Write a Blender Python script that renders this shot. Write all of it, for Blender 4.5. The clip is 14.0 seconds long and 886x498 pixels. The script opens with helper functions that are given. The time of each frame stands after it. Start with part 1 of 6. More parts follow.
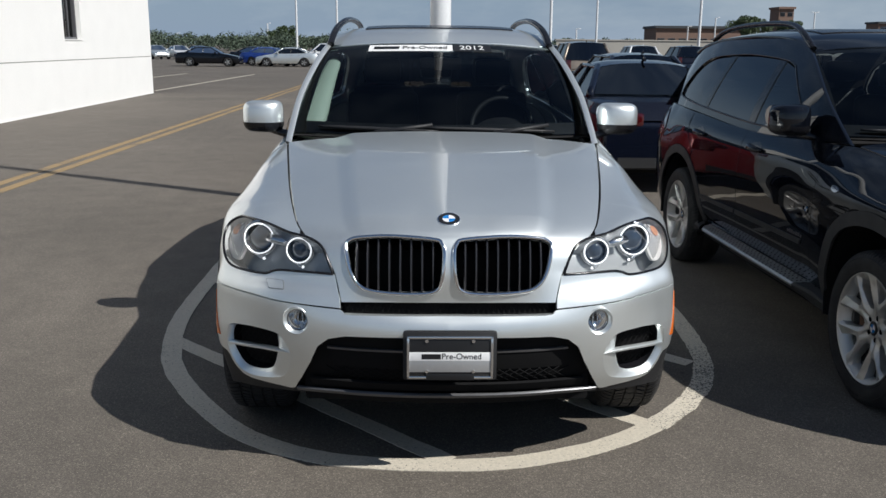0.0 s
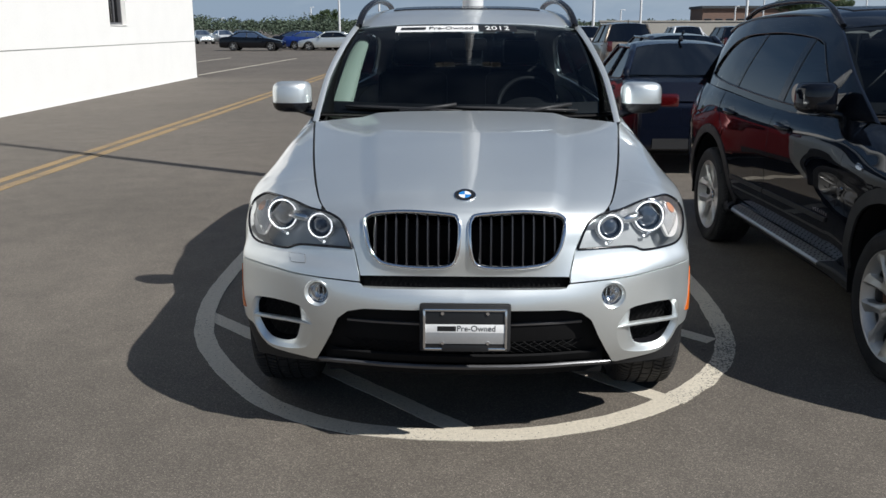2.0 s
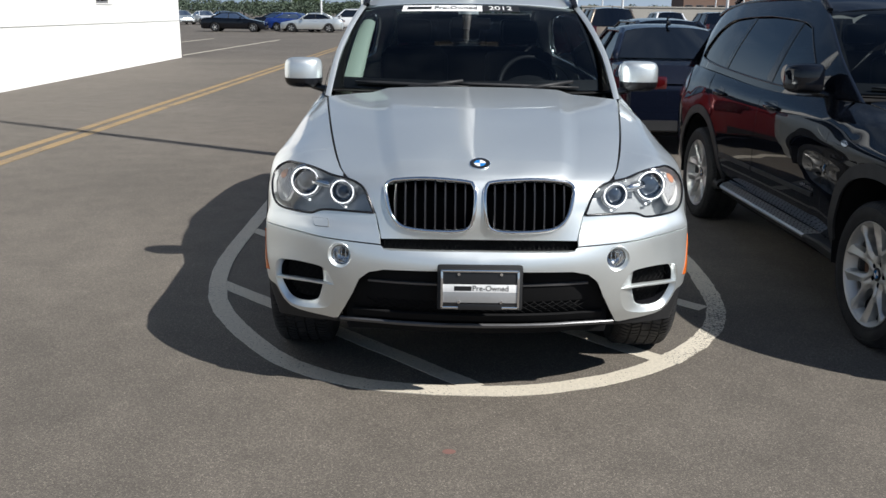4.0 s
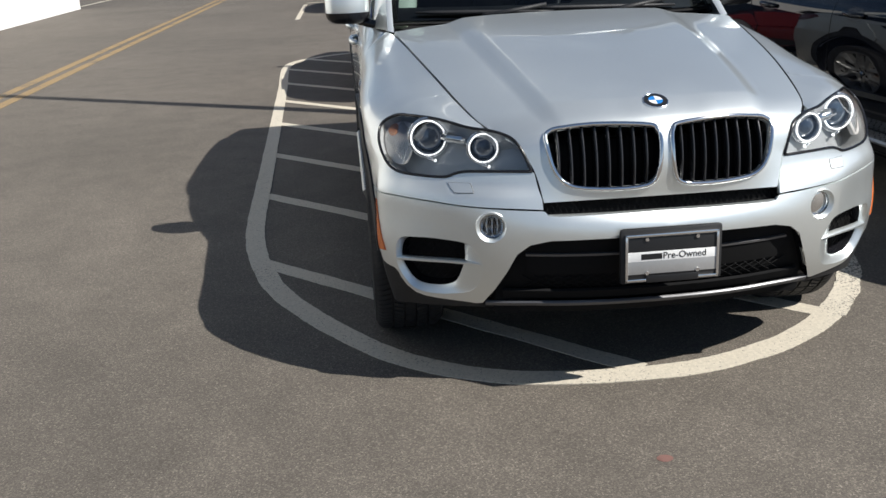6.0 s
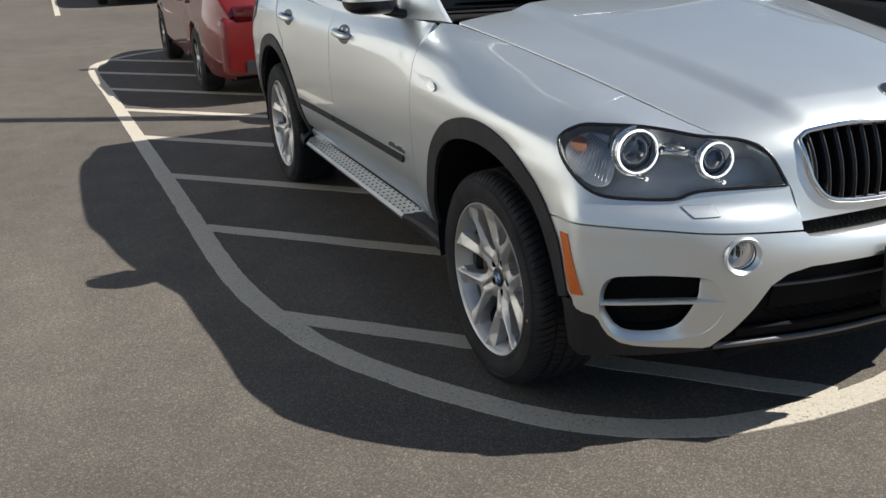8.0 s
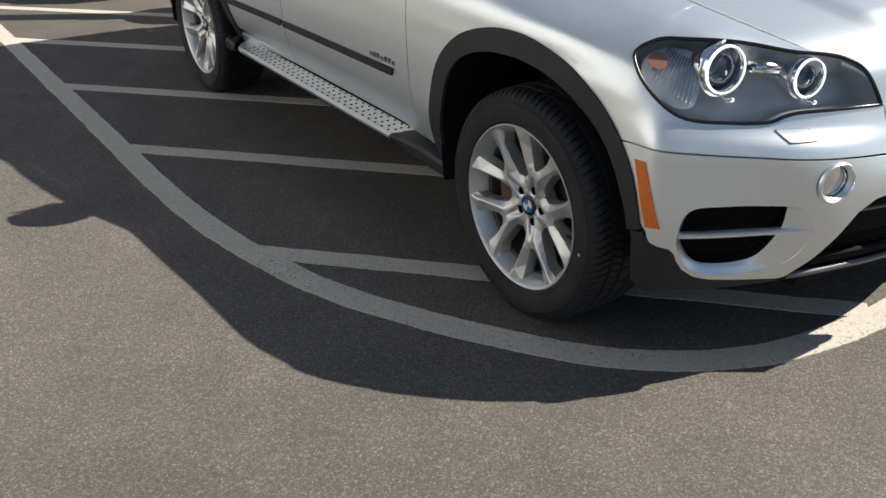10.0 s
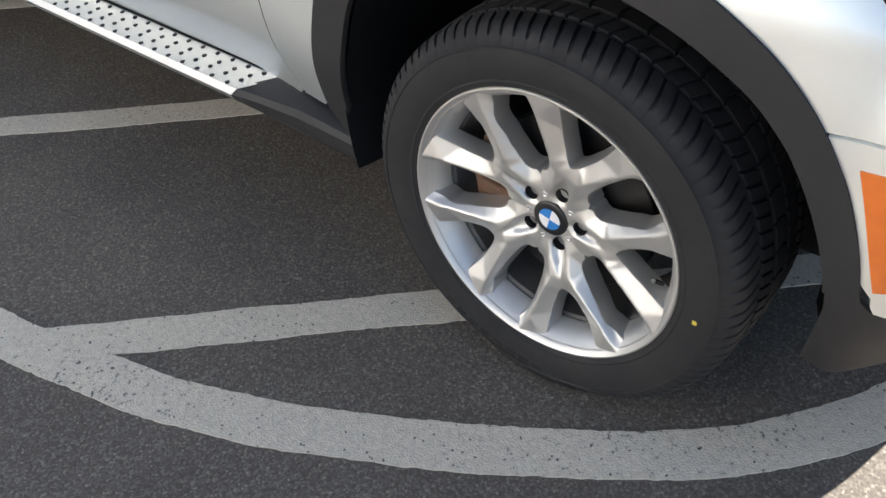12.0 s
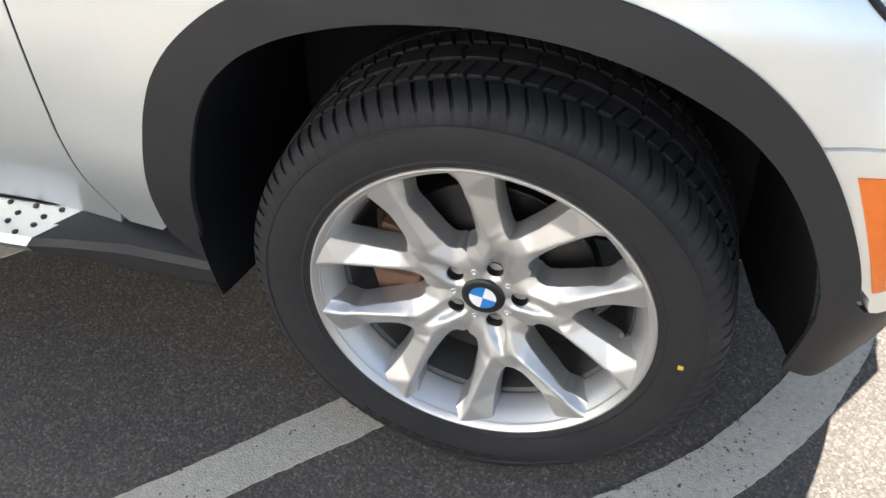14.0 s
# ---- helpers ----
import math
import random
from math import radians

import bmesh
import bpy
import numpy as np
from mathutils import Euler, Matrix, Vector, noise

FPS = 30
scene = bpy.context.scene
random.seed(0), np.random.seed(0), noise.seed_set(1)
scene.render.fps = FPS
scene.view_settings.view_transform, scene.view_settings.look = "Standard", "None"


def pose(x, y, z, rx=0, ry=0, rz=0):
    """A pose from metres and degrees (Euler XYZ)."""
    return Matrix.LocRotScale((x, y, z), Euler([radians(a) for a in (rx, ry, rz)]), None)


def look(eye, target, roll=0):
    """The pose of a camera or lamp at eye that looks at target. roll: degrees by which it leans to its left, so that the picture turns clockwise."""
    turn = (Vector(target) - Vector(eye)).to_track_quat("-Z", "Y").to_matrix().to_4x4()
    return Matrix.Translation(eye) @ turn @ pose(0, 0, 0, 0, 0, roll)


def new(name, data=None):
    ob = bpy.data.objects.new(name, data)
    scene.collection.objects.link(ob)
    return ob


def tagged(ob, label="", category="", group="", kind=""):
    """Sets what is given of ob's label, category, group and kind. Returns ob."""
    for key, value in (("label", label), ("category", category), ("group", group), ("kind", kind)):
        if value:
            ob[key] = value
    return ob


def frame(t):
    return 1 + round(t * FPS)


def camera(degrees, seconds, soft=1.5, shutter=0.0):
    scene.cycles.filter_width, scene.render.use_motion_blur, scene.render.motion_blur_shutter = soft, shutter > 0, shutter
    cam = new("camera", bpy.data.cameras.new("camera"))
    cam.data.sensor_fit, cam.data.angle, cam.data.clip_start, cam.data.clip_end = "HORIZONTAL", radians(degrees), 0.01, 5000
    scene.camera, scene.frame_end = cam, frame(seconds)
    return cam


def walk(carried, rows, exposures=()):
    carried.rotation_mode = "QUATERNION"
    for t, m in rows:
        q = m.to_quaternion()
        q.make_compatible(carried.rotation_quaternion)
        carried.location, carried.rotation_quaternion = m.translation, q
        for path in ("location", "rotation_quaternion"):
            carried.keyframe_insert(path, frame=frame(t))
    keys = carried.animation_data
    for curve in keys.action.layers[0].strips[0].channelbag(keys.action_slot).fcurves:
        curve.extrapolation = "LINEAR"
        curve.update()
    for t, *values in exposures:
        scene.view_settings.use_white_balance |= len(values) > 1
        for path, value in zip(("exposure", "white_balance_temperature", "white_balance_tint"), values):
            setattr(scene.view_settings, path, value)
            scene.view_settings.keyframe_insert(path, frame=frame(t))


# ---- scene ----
from mathutils.geometry import delaunay_2d_cdt

cam = camera(53.0, 14.0)
PATH = [
    (0, (-0.093, -4.008, 1.656), (-0.05, -2.059, 1.209), 0.5),
    (0.5, (-0.033, -4.007, 1.652), (-0.06, -2.061, 1.188), 0.8),
    (1, (0.008, -4.018, 1.645), (-0.067, -2.082, 1.146), 0.7),
    (1.5, (0.019, -4.054, 1.637), (-0.045, -2.117, 1.144), -0.3),
    (2, (0.006, -4.1, 1.644), (-0.046, -2.16, 1.161), 0.0),
    (2.2, (-0.002, -4.134, 1.638), (-0.067, -2.196, 1.15), 0.2),
    (4.3, (-0.171, -4.34, 1.611), (-0.154, -2.412, 1.08), 1.3),
    (4.5, (-0.2, -4.265, 1.595), (-0.161, -2.344, 1.04), 2.0),
    (5, (-0.348, -4.015, 1.558), (-0.308, -2.113, 0.943), 1.0),
    (5.5, (-0.651, -3.783, 1.533), (-0.609, -1.897, 0.869), 0.4),
    (6, (-1.006, -3.579, 1.543), (-0.821, -1.698, 0.891), -2.4),
    (6.5, (-1.307, -3.283, 1.516), (-1.124, -1.391, 0.892), -4.2),
    (7, (-1.669, -3.073, 1.516), (-1.358, -1.209, 0.86), -1.9),
    (7.5, (-1.973, -2.871, 1.54), (-1.439, -1.077, 0.836), -3.2),
    (7.7, (-2.057, -2.733, 1.53), (-1.44, -0.961, 0.837), -3.0),
    (10, (-2.525, -2.001, 1.532), (-1.558, -0.511, 0.613), -0.3),
    (10.5, (-2.403, -1.733, 1.461), (-1.467, -0.304, 0.422), -0.0),
    (11, (-2.315, -1.351, 1.431), (-1.254, -0.067, 0.325), 0.7),
    (11.5, (-2.097, -0.946, 1.393), (-0.98, 0.143, 0.141), -2.0),
    (12, (-1.937, -0.653, 1.34), (-0.795, 0.345, 0.036), -2.9),
    (12.5, (-1.884, -0.382, 1.306), (-0.629, 0.322, -0.083), -5.7),
    (13, (-1.882, -0.27, 1.303), (-0.54, 0.219, -0.096), -5.2),
    (13.5, (-1.878, -0.241, 1.297), (-0.516, 0.139, -0.118), -1.5),
    (14, (-1.889, -0.235, 1.304), (-0.418, 0.202, 0.022), -2.3),
]
walk(cam, [(t, look(*r)) for t, *r in PATH], [(0, .18, 6200, 10), (2.2, .26, 6200, 10), (4.3, .50, 6250, 10), (7.7, .50, 6400, 10), (9.8, .58, 6400, 10), (10.5, 1.22, 6450, 10), (11, 1.6, 6450, 10), (11.5, 1.88, 6550, 11), (12, 1.98, 6550, 12), (13, 2.2, 6550, 12), (14, 2.26, 6500, 12)])

# ---- light ----
SUN_DIR = Vector((0.610, -0.366, 0.703))
world = bpy.data.worlds.new("world")
scene.world = world
world.use_nodes = True
wt = world.node_tree
sky = wt.nodes.new("ShaderNodeTexSky")
sky.sky_type = "NISHITA"
sky.sun_disc = False
sky.sun_elevation = math.asin(SUN_DIR.z)
sky.sun_rotation = math.atan2(SUN_DIR.x, SUN_DIR.y)
sky.air_density, sky.dust_density, sky.ozone_density = 1.0, 0.15, 3.0
# thin cloud veils over the blue, soft streaks
wco = wt.nodes.new("ShaderNodeTexCoord")
wmap = wt.nodes.new("ShaderNodeMapping")
wmap.inputs["Scale"].default_value = (1.0, 1.0, 3.2)
wnz = wt.nodes.new("ShaderNodeTexNoise")
wnz.inputs["Scale"].default_value, wnz.inputs["Detail"].default_value, wnz.inputs["Roughness"].default_value = 2.2, 7.0, 0.6
wrp = wt.nodes.new("ShaderNodeValToRGB")
wrp.color_ramp.elements[0].position, wrp.color_ramp.elements[1].position = 0.44, 0.70
wrp.color_ramp.elements[0].color, wrp.color_ramp.elements[1].color = (0, 0, 0, 1), (0.34, 0.34, 0.34, 1)
wmx = wt.nodes.new("ShaderNodeMix")
wmx.data_type = "RGBA"
wcl = wt.nodes.new("ShaderNodeMix")
wcl.data_type = "RGBA"
wcl.inputs["A"].default_value, wcl.inputs["B"].default_value = (5.2, 6.9, 9.2, 1), (9.0, 10.4, 11.8, 1)
wrq = wt.nodes.new("ShaderNodeMapRange")
wrq.inputs["From Min"].default_value, wrq.inputs["From Max"].default_value = 0.40, 0.62
wt.links.new(wnz.outputs["Fac"], wrq.inputs["Value"])
wt.links.new(wrq.outputs[0], wcl.inputs["Factor"])
wt.links.new(wcl.outputs["Result"], wmx.inputs["B"])
wt.links.new(wco.outputs["Generated"], wmap.inputs["Vector"])
wt.links.new(wmap.outputs[0], wnz.inputs["Vector"])
wt.links.new(wnz.outputs["Fac"], wrp.inputs[0])
# haze thickens the veil towards the horizon
wsep, whz, wmxm = (wt.nodes.new(k) for k in ("ShaderNodeSeparateXYZ", "ShaderNodeMapRange", "ShaderNodeMath"))
whz.inputs["From Min"].default_value, whz.inputs["From Max"].default_value = 0.0, 0.24
whz.inputs["To Min"].default_value, whz.inputs["To Max"].default_value = 0.92, 0.0
wmxm.operation = "MAXIMUM"
wt.links.new(wco.outputs["Generated"], wsep.inputs[0])
wt.links.new(wsep.outputs["Z"], whz.inputs["Value"])
wt.links.new(wrp.outputs[0], wmxm.inputs[0])
wt.links.new(whz.outputs[0], wmxm.inputs[1])
wt.links.new(wmxm.outputs[0], wmx.inputs["Factor"])
wt.links.new(sky.outputs[0], wmx.inputs["A"])
wt.links.new(wmx.outputs["Result"], wt.nodes["Background"].inputs[0])
wt.nodes["Background"].inputs[1].default_value = 0.043
sun = new("sun", bpy.data.lights.new("sun", "SUN"))
sun.data.energy, sun.data.angle, sun.data.color = 4.5, radians(0.53), (1.0, 0.955, 0.88)
sun.matrix_world = look(tuple(SUN_DIR * 50), (0, 0, 0))


# ---- materials ----
def material(name, color, rough=0.5, metal=0.0, coat=0.0, coat_rough=0.03, var=0.0, scale=8.0, bump=0.0, bump_scale=60.0, spec=0.5, emit=None, island=False):
    """A principled surface: colour varied at two scales, roughness varied, fine relief."""
    m = bpy.data.materials.new(name)
    m.use_nodes = True
    nt = m.node_tree
    b = nt.nodes["Principled BSDF"]
    b.inputs["Base Color"].default_value = (*color, 1)
    b.inputs["Roughness"].default_value, b.inputs["Metallic"].default_value = rough, metal
    b.inputs["Specular IOR Level"].default_value = spec
    b.inputs["Coat Weight"].default_value, b.inputs["Coat Roughness"].default_value = coat, coat_rough
    if emit:
        b.inputs["Emission Color"].default_value, b.inputs["Emission Strength"].default_value = (*emit[0], 1), emit[1]
    if var or bump:
        co = nt.nodes.new("ShaderNodeTexCoord")
    if var:
        n1, n2 = nt.nodes.new("ShaderNodeTexNoise"), nt.nodes.new("ShaderNodeTexNoise")
        n1.inputs["Scale"].default_value, n1.inputs["Detail"].default_value = scale, 5
        n2.inputs["Scale"].default_value, n2.inputs["Detail"].default_value = scale * 14, 3
        mix = nt.nodes.new("ShaderNodeMath")
        mix.operation = "ADD"
        for n in (n1, n2):
            nt.links.new(co.outputs["Object"], n.inputs["Vector"])
        nt.links.new(n1.outputs["Fac"], mix.inputs[0])
        nt.links.new(n2.outputs["Fac"], mix.inputs[1])
        ramp = nt.nodes.new("ShaderNodeMapRange")
        ramp.inputs["From Min"].default_value, ramp.inputs["From Max"].default_value = 0.6, 1.4
        ramp.inputs["To Min"].default_value, ramp.inputs["To Max"].default_value = 1 - var, 1 + var
        nt.links.new(mix.outputs[0], ramp.inputs["Value"])
        mul = nt.nodes.new("ShaderNodeVectorMath")
        mul.operation = "SCALE"
        mul.inputs[0].default_value = color
        nt.links.new(ramp.outputs[0], mul.inputs["Scale"])
        nt.links.new(mul.outputs[0], b.inputs["Base Color"])
        rr = nt.nodes.new("ShaderNodeMapRange")
        rr.inputs["From Min"].default_value, rr.inputs["From Max"].default_value = 0.3, 0.7
        rr.inputs["To Min"].default_value, rr.inputs["To Max"].default_value = rough * (1 - var), min(1, rough * (1 + var))
        nt.links.new(n1.outputs["Fac"], rr.inputs["Value"])
        nt.links.new(rr.outputs[0], b.inputs["Roughness"])
    if bump:
        n3 = nt.nodes.new("ShaderNodeTexNoise")
        n3.inputs["Scale"].default_value, n3.inputs["Detail"].default_value = bump_scale, 4
        nt.links.new(co.outputs["Object"], n3.inputs["Vector"])
        bp = nt.nodes.new("ShaderNodeBump")
        bp.inputs["Strength"].default_value, bp.inputs["Distance"].default_value = bump, 0.004
        nt.links.new(n3.outputs["Fac"], bp.inputs["Height"])
        nt.links.new(bp.outputs[0], b.inputs["Normal"])
    return m


def glass(name, tint, ior=1.5, gloss=0.02):
    """A thin pane: tinted clear sheet with a Fresnel gloss."""
    m = bpy.data.materials.new(name)
    m.use_nodes = True
    nt = m.node_tree
    out = nt.nodes["Material Output"]
    nt.nodes.remove(nt.nodes["Principled BSDF"])
    tr, gl, fr, mx = (nt.nodes.new(k) for k in ("ShaderNodeBsdfTransparent", "ShaderNodeBsdfGlossy", "ShaderNodeFresnel", "ShaderNodeMixShader"))
    tr.inputs[0].default_value = (*tint, 1)
    gl.inputs["Roughness"].default_value = gloss
    fr.inputs[0].default_value = ior
    nt.links.new(fr.outputs[0], mx.inputs[0])
    nt.links.new(tr.outputs[0], mx.inputs[1])
    nt.links.new(gl.outputs[0], mx.inputs[2])
    nt.links.new(mx.outputs[0], out.inputs["Surface"])
    return m


def asphalt():
    """Worn parking-lot asphalt: pale stones in a dark binder, broad stains and tyre polish."""
    m = bpy.data.materials.new("asphalt")
    m.use_nodes = True
    nt = m.node_tree
    b = nt.nodes["Principled BSDF"]
    co = nt.nodes.new("ShaderNodeTexCoord")
    vo = nt.nodes.new("ShaderNodeTexVoronoi")
    vo.inputs["Scale"].default_value = 215.0
    vo2 = nt.nodes.new("ShaderNodeTexVoronoi")
    vo2.inputs["Scale"].default_value = 95.0
    fine, broad, mid = (nt.nodes.new("ShaderNodeTexNoise") for _ in range(3))
    fine.inputs["Scale"].default_value, fine.inputs["Detail"].default_value = 160.0, 3
    broad.inputs["Scale"].default_value, broad.inputs["Detail"].default_value = 0.35, 6
    mid.inputs["Scale"].default_value, mid.inputs["Detail"].default_value = 3.5, 5
    for n in (vo, vo2, fine, broad, mid):
        nt.links.new(co.outputs["Object"], n.inputs["Vector"])
    sep = nt.nodes.new("ShaderNodeSeparateColor")
    nt.links.new(vo.outputs["Color"], sep.inputs[0])
    r1 = nt.nodes.new("ShaderNodeValToRGB")          # each stone's own tone
    el = r1.color_ramp.elements
    el[0].position, el[0].color = 0.0, (0.078, 0.068, 0.056, 1)
    el[1].position, el[1].color = 1.0, (0.235, 0.210, 0.174, 1)
    for pos, col in ((0.45, (0.104, 0.090, 0.075, 1)), (0.82, (0.140, 0.122, 0.101, 1)), (0.96, (0.178, 0.157, 0.129, 1))):
        e = el.new(pos)
        e.color = col
    nt.links.new(sep.outputs[0], r1.inputs[0])
    r2 = nt.nodes.new("ShaderNodeMapRange")
    r2.inputs["From Min"].default_value, r2.inputs["From Max"].default_value = 0.25, 0.75
    r2.inputs["To Min"].default_value, r2.inputs["To Max"].default_value = 0.80, 1.22
    nt.links.new(broad.outputs["Fac"], r2.inputs["Value"])
    r3 = nt.nodes.new("ShaderNodeMapRange")
    r3.inputs["From Min"].default_value, r3.inputs["From Max"].default_value = 0.3, 0.7
    r3.inputs["To Min"].default_value, r3.inputs["To Max"].default_value = 0.88, 1.12
    nt.links.new(mid.outputs["Fac"], r3.inputs["Value"])
    r4 = nt.nodes.new("ShaderNodeMapRange")
    r4.inputs["From Min"].default_value, r4.inputs["From Max"].default_value = 0.3, 0.7
    r4.inputs["To Min"].default_value, r4.inputs["To Max"].default_value = 0.88, 1.12
    nt.links.new(fine.outputs["Fac"], r4.inputs["Value"])
    k1, k2 = nt.nodes.new("ShaderNodeMath"), nt.nodes.new("ShaderNodeMath")
    k1.operation = k2.operation = "MULTIPLY"
    nt.links.new(r2.outputs[0], k1.inputs[0]), nt.links.new(r3.outputs[0], k1.inputs[1])
    nt.links.new(k1.outputs[0], k2.inputs[0]), nt.links.new(r4.outputs[0], k2.inputs[1])
    sc = nt.nodes.new("ShaderNodeVectorMath")
    sc.operation = "SCALE"
    nt.links.new(r1.outputs[0], sc.inputs[0]), nt.links.new(k2.outputs[0], sc.inputs["Scale"])
    # small dark oil drops
    spot = nt.nodes.new("ShaderNodeTexVoronoi")
    spot.inputs["Scale"].default_value = 2.3
    nt.links.new(co.outputs["Object"], spot.inputs["Vector"])
    r5 = nt.nodes.new("ShaderNodeMapRange")
    r5.inputs["From Min"].default_value, r5.inputs["From Max"].default_value = 0.025, 0.05
    r5.inputs["To Min"].default_value, r5.inputs["To Max"].default_value = 0.45, 1.0
    nt.links.new(spot.outputs["Distance"], r5.inputs["Value"])
    sc2 = nt.nodes.new("ShaderNodeVectorMath")
    sc2.operation = "SCALE"
    nt.links.new(sc.outputs[0], sc2.inputs[0]), nt.links.new(r5.outputs[0], sc2.inputs["Scale"])
    nt.links.new(sc2.outputs[0], b.inputs["Base Color"])
    b.inputs["Roughness"].default_value = 0.82
    add = nt.nodes.new("ShaderNodeMath")
    add.operation = "ADD"
    nt.links.new(vo.outputs["Distance"], add.inputs[0]), nt.links.new(vo2.outputs["Distance"], add.inputs[1])
    bp = nt.nodes.new("ShaderNodeBump")
    bp.inputs["Strength"].default_value, bp.inputs["Distance"].default_value = 0.21, 0.004
    bp.invert = True
    nt.links.new(add.outputs[0], bp.inputs["Height"])
    nt.links.new(bp.outputs[0], b.inputs["Normal"])
    return m


def road_paint(name, color, wear=0.42):
    """Traffic paint on asphalt: thin, chipped over the stones, dirty."""
    m = bpy.data.materials.new(name)
    m.use_nodes = True
    nt = m.node_tree
    b = nt.nodes["Principled BSDF"]
    co = nt.nodes.new("ShaderNodeTexCoord")
    vo = nt.nodes.new("ShaderNodeTexVoronoi")
    vo.inputs["Scale"].default_value = 240.0
    n1, n2 = nt.nodes.new("ShaderNodeTexNoise"), nt.nodes.new("ShaderNodeTexNoise")
    n1.inputs["Scale"].default_value, n1.inputs["Detail"].default_value, n1.inputs["Roughness"].default_value = 85.0, 5, 0.72
    n2.inputs["Scale"].default_value, n2.inputs["Detail"].default_value = 1.6, 4
    for n in (vo, n1, n2):
        nt.links.new(co.outputs["Object"], n.inputs["Vector"])
    a = nt.nodes.new("ShaderNodeMath")
    a.operation = "MULTIPLY_ADD"
    a.inputs[1].default_value = 0.45
    nt.links.new(n2.outputs["Fac"], a.inputs[0]), nt.links.new(n1.outputs["Fac"], a.inputs[2])
    r = nt.nodes.new("ShaderNodeMapRange")
    r.inputs["From Min"].default_value, r.inputs["From Max"].default_value = wear - 0.015, wear + 0.03
    nt.links.new(a.outputs[0], r.inputs["Value"])
    dirt = nt.nodes.new("ShaderNodeMapRange")
    dirt.inputs["From Min"].default_value, dirt.inputs["From Max"].default_value = 0.3, 0.75
    dirt.inputs["To Min"].default_value, dirt.inputs["To Max"].default_value = 0.72, 1.08
    nt.links.new(n1.outputs["Fac"], dirt.inputs["Value"])
    sc = nt.nodes.new("ShaderNodeVectorMath")
    sc.operation = "SCALE"
    sc.inputs[0].default_value = color
    nt.links.new(dirt.outputs[0], sc.inputs["Scale"])
    mx = nt.nodes.new("ShaderNodeMix")
    mx.data_type = "RGBA"
    mx.inputs["A"].default_value = (0.085, 0.08, 0.074, 1)
    pit = nt.nodes.new("ShaderNodeTexVoronoi")
    pit.inputs["Scale"].default_value = 165.0
    warp = nt.nodes.new("ShaderNodeVectorMath")          # uneven pits, drawn out of round
    warp.operation, warp.inputs["Scale"].default_value = "SCALE", 0.012
    wadd = nt.nodes.new("ShaderNodeVectorMath")
    nt.links.new(n1.outputs["Color"], warp.inputs[0]), nt.links.new(co.outputs["Object"], wadd.inputs[0]), nt.links.new(warp.outputs[0], wadd.inputs[1])
    nt.links.new(wadd.outputs[0], pit.inputs["Vector"])
    psep, pbig, pnear, pmax, pmul = nt.nodes.new("ShaderNodeSeparateColor"), *(nt.nodes.new("ShaderNodeMath") for _ in range(4))
    nt.links.new(pit.outputs["Color"], psep.inputs[0])
    pbig.operation, pbig.inputs[1].default_value = "LESS_THAN", 0.974
    pnear.operation, pnear.inputs[1].default_value = "GREATER_THAN", 0.42
    pmax.operation, pmul.operation = "MAXIMUM", "MULTIPLY"
    nt.links.new(psep.outputs[1], pbig.inputs[0]), nt.links.new(pit.outputs["Distance"], pnear.inputs[0])
    nt.links.new(pbig.outputs[0], pmax.inputs[0]), nt.links.new(pnear.outputs[0], pmax.inputs[1])
    nt.links.new(r.outputs[0], pmul.inputs[0]), nt.links.new(pmax.outputs[0], pmul.inputs[1])
    nt.links.new(pmul.outputs[0], mx.inputs["Factor"]), nt.links.new(sc.outputs[0], mx.inputs["B"])
    nt.links.new(mx.outputs["Result"], b.inputs["Base Color"])
    b.inputs["Roughness"].default_value = 0.7
    bp = nt.nodes.new("ShaderNodeBump")
    bp.inputs["Strength"].default_value, bp.inputs["Distance"].default_value = 0.35, 0.004
    bp.invert = True
    nt.links.new(vo.outputs["Distance"], bp.inputs["Height"])
    nt.links.new(bp.outputs[0], b.inputs["Normal"])
    return m


ASPHALT = asphalt()
LINE_WHITE = road_paint("line_white", (0.66, 0.60, 0.49), 0.545)
LINE_WORN = road_paint("line_white_worn", (0.66, 0.60, 0.49), 0.66)
LINE_YELLOW = road_paint("line_yellow", (0.33, 0.225, 0.10), 0.64)
SILVER = material("silver_paint", (0.86, 0.90, 0.892), 0.40, 0.82, 1.0, 0.012, var=0.012, scale=5)
SILVER.node_tree.nodes["Principled BSDF"].inputs["Coat IOR"].default_value = 1.65
BLACK_PAINT = material("black_paint", (0.004, 0.005, 0.008), 0.4, 0.0, 1.0, 0.01, var=0.05, scale=3, spec=0.0)
RED_PAINT = material("red_paint", (0.17, 0.010, 0.010), 0.35, 0.2, 1.0, 0.02, var=0.05, scale=3)
NAVY_PAINT = material("navy_paint", (0.004, 0.006, 0.014), 0.4, 0.0, 1.0, 0.02, var=0.05, scale=3, spec=0.05)
BLUE_PAINT = material("blue_paint", (0.02, 0.06, 0.30), 0.3, 0.3, 1.0, 0.02, var=0.05, scale=3)
TAN_PAINT = material("tan_paint", (0.22, 0.185, 0.15), 0.35, 0.5, 1.0, 0.02, var=0.05, scale=3)
WHITE_PAINT = material("white_paint", (0.72, 0.73, 0.74), 0.35, 0.0, 1.0, 0.02, var=0.03, scale=3)
BAR_GREY = material("dark_satin_bar", (0.14, 0.14, 0.145), 0.35, 0.6, var=0.1, scale=12)
PLASTIC = material("black_plastic", (0.0150, 0.0153, 0.0167), 0.6, var=0.12, scale=9, bump=0.12, bump_scale=420)
GLOSS_BLACK = material("gloss_black", (0.010, 0.010, 0.012), 0.22, var=0.1, scale=6)
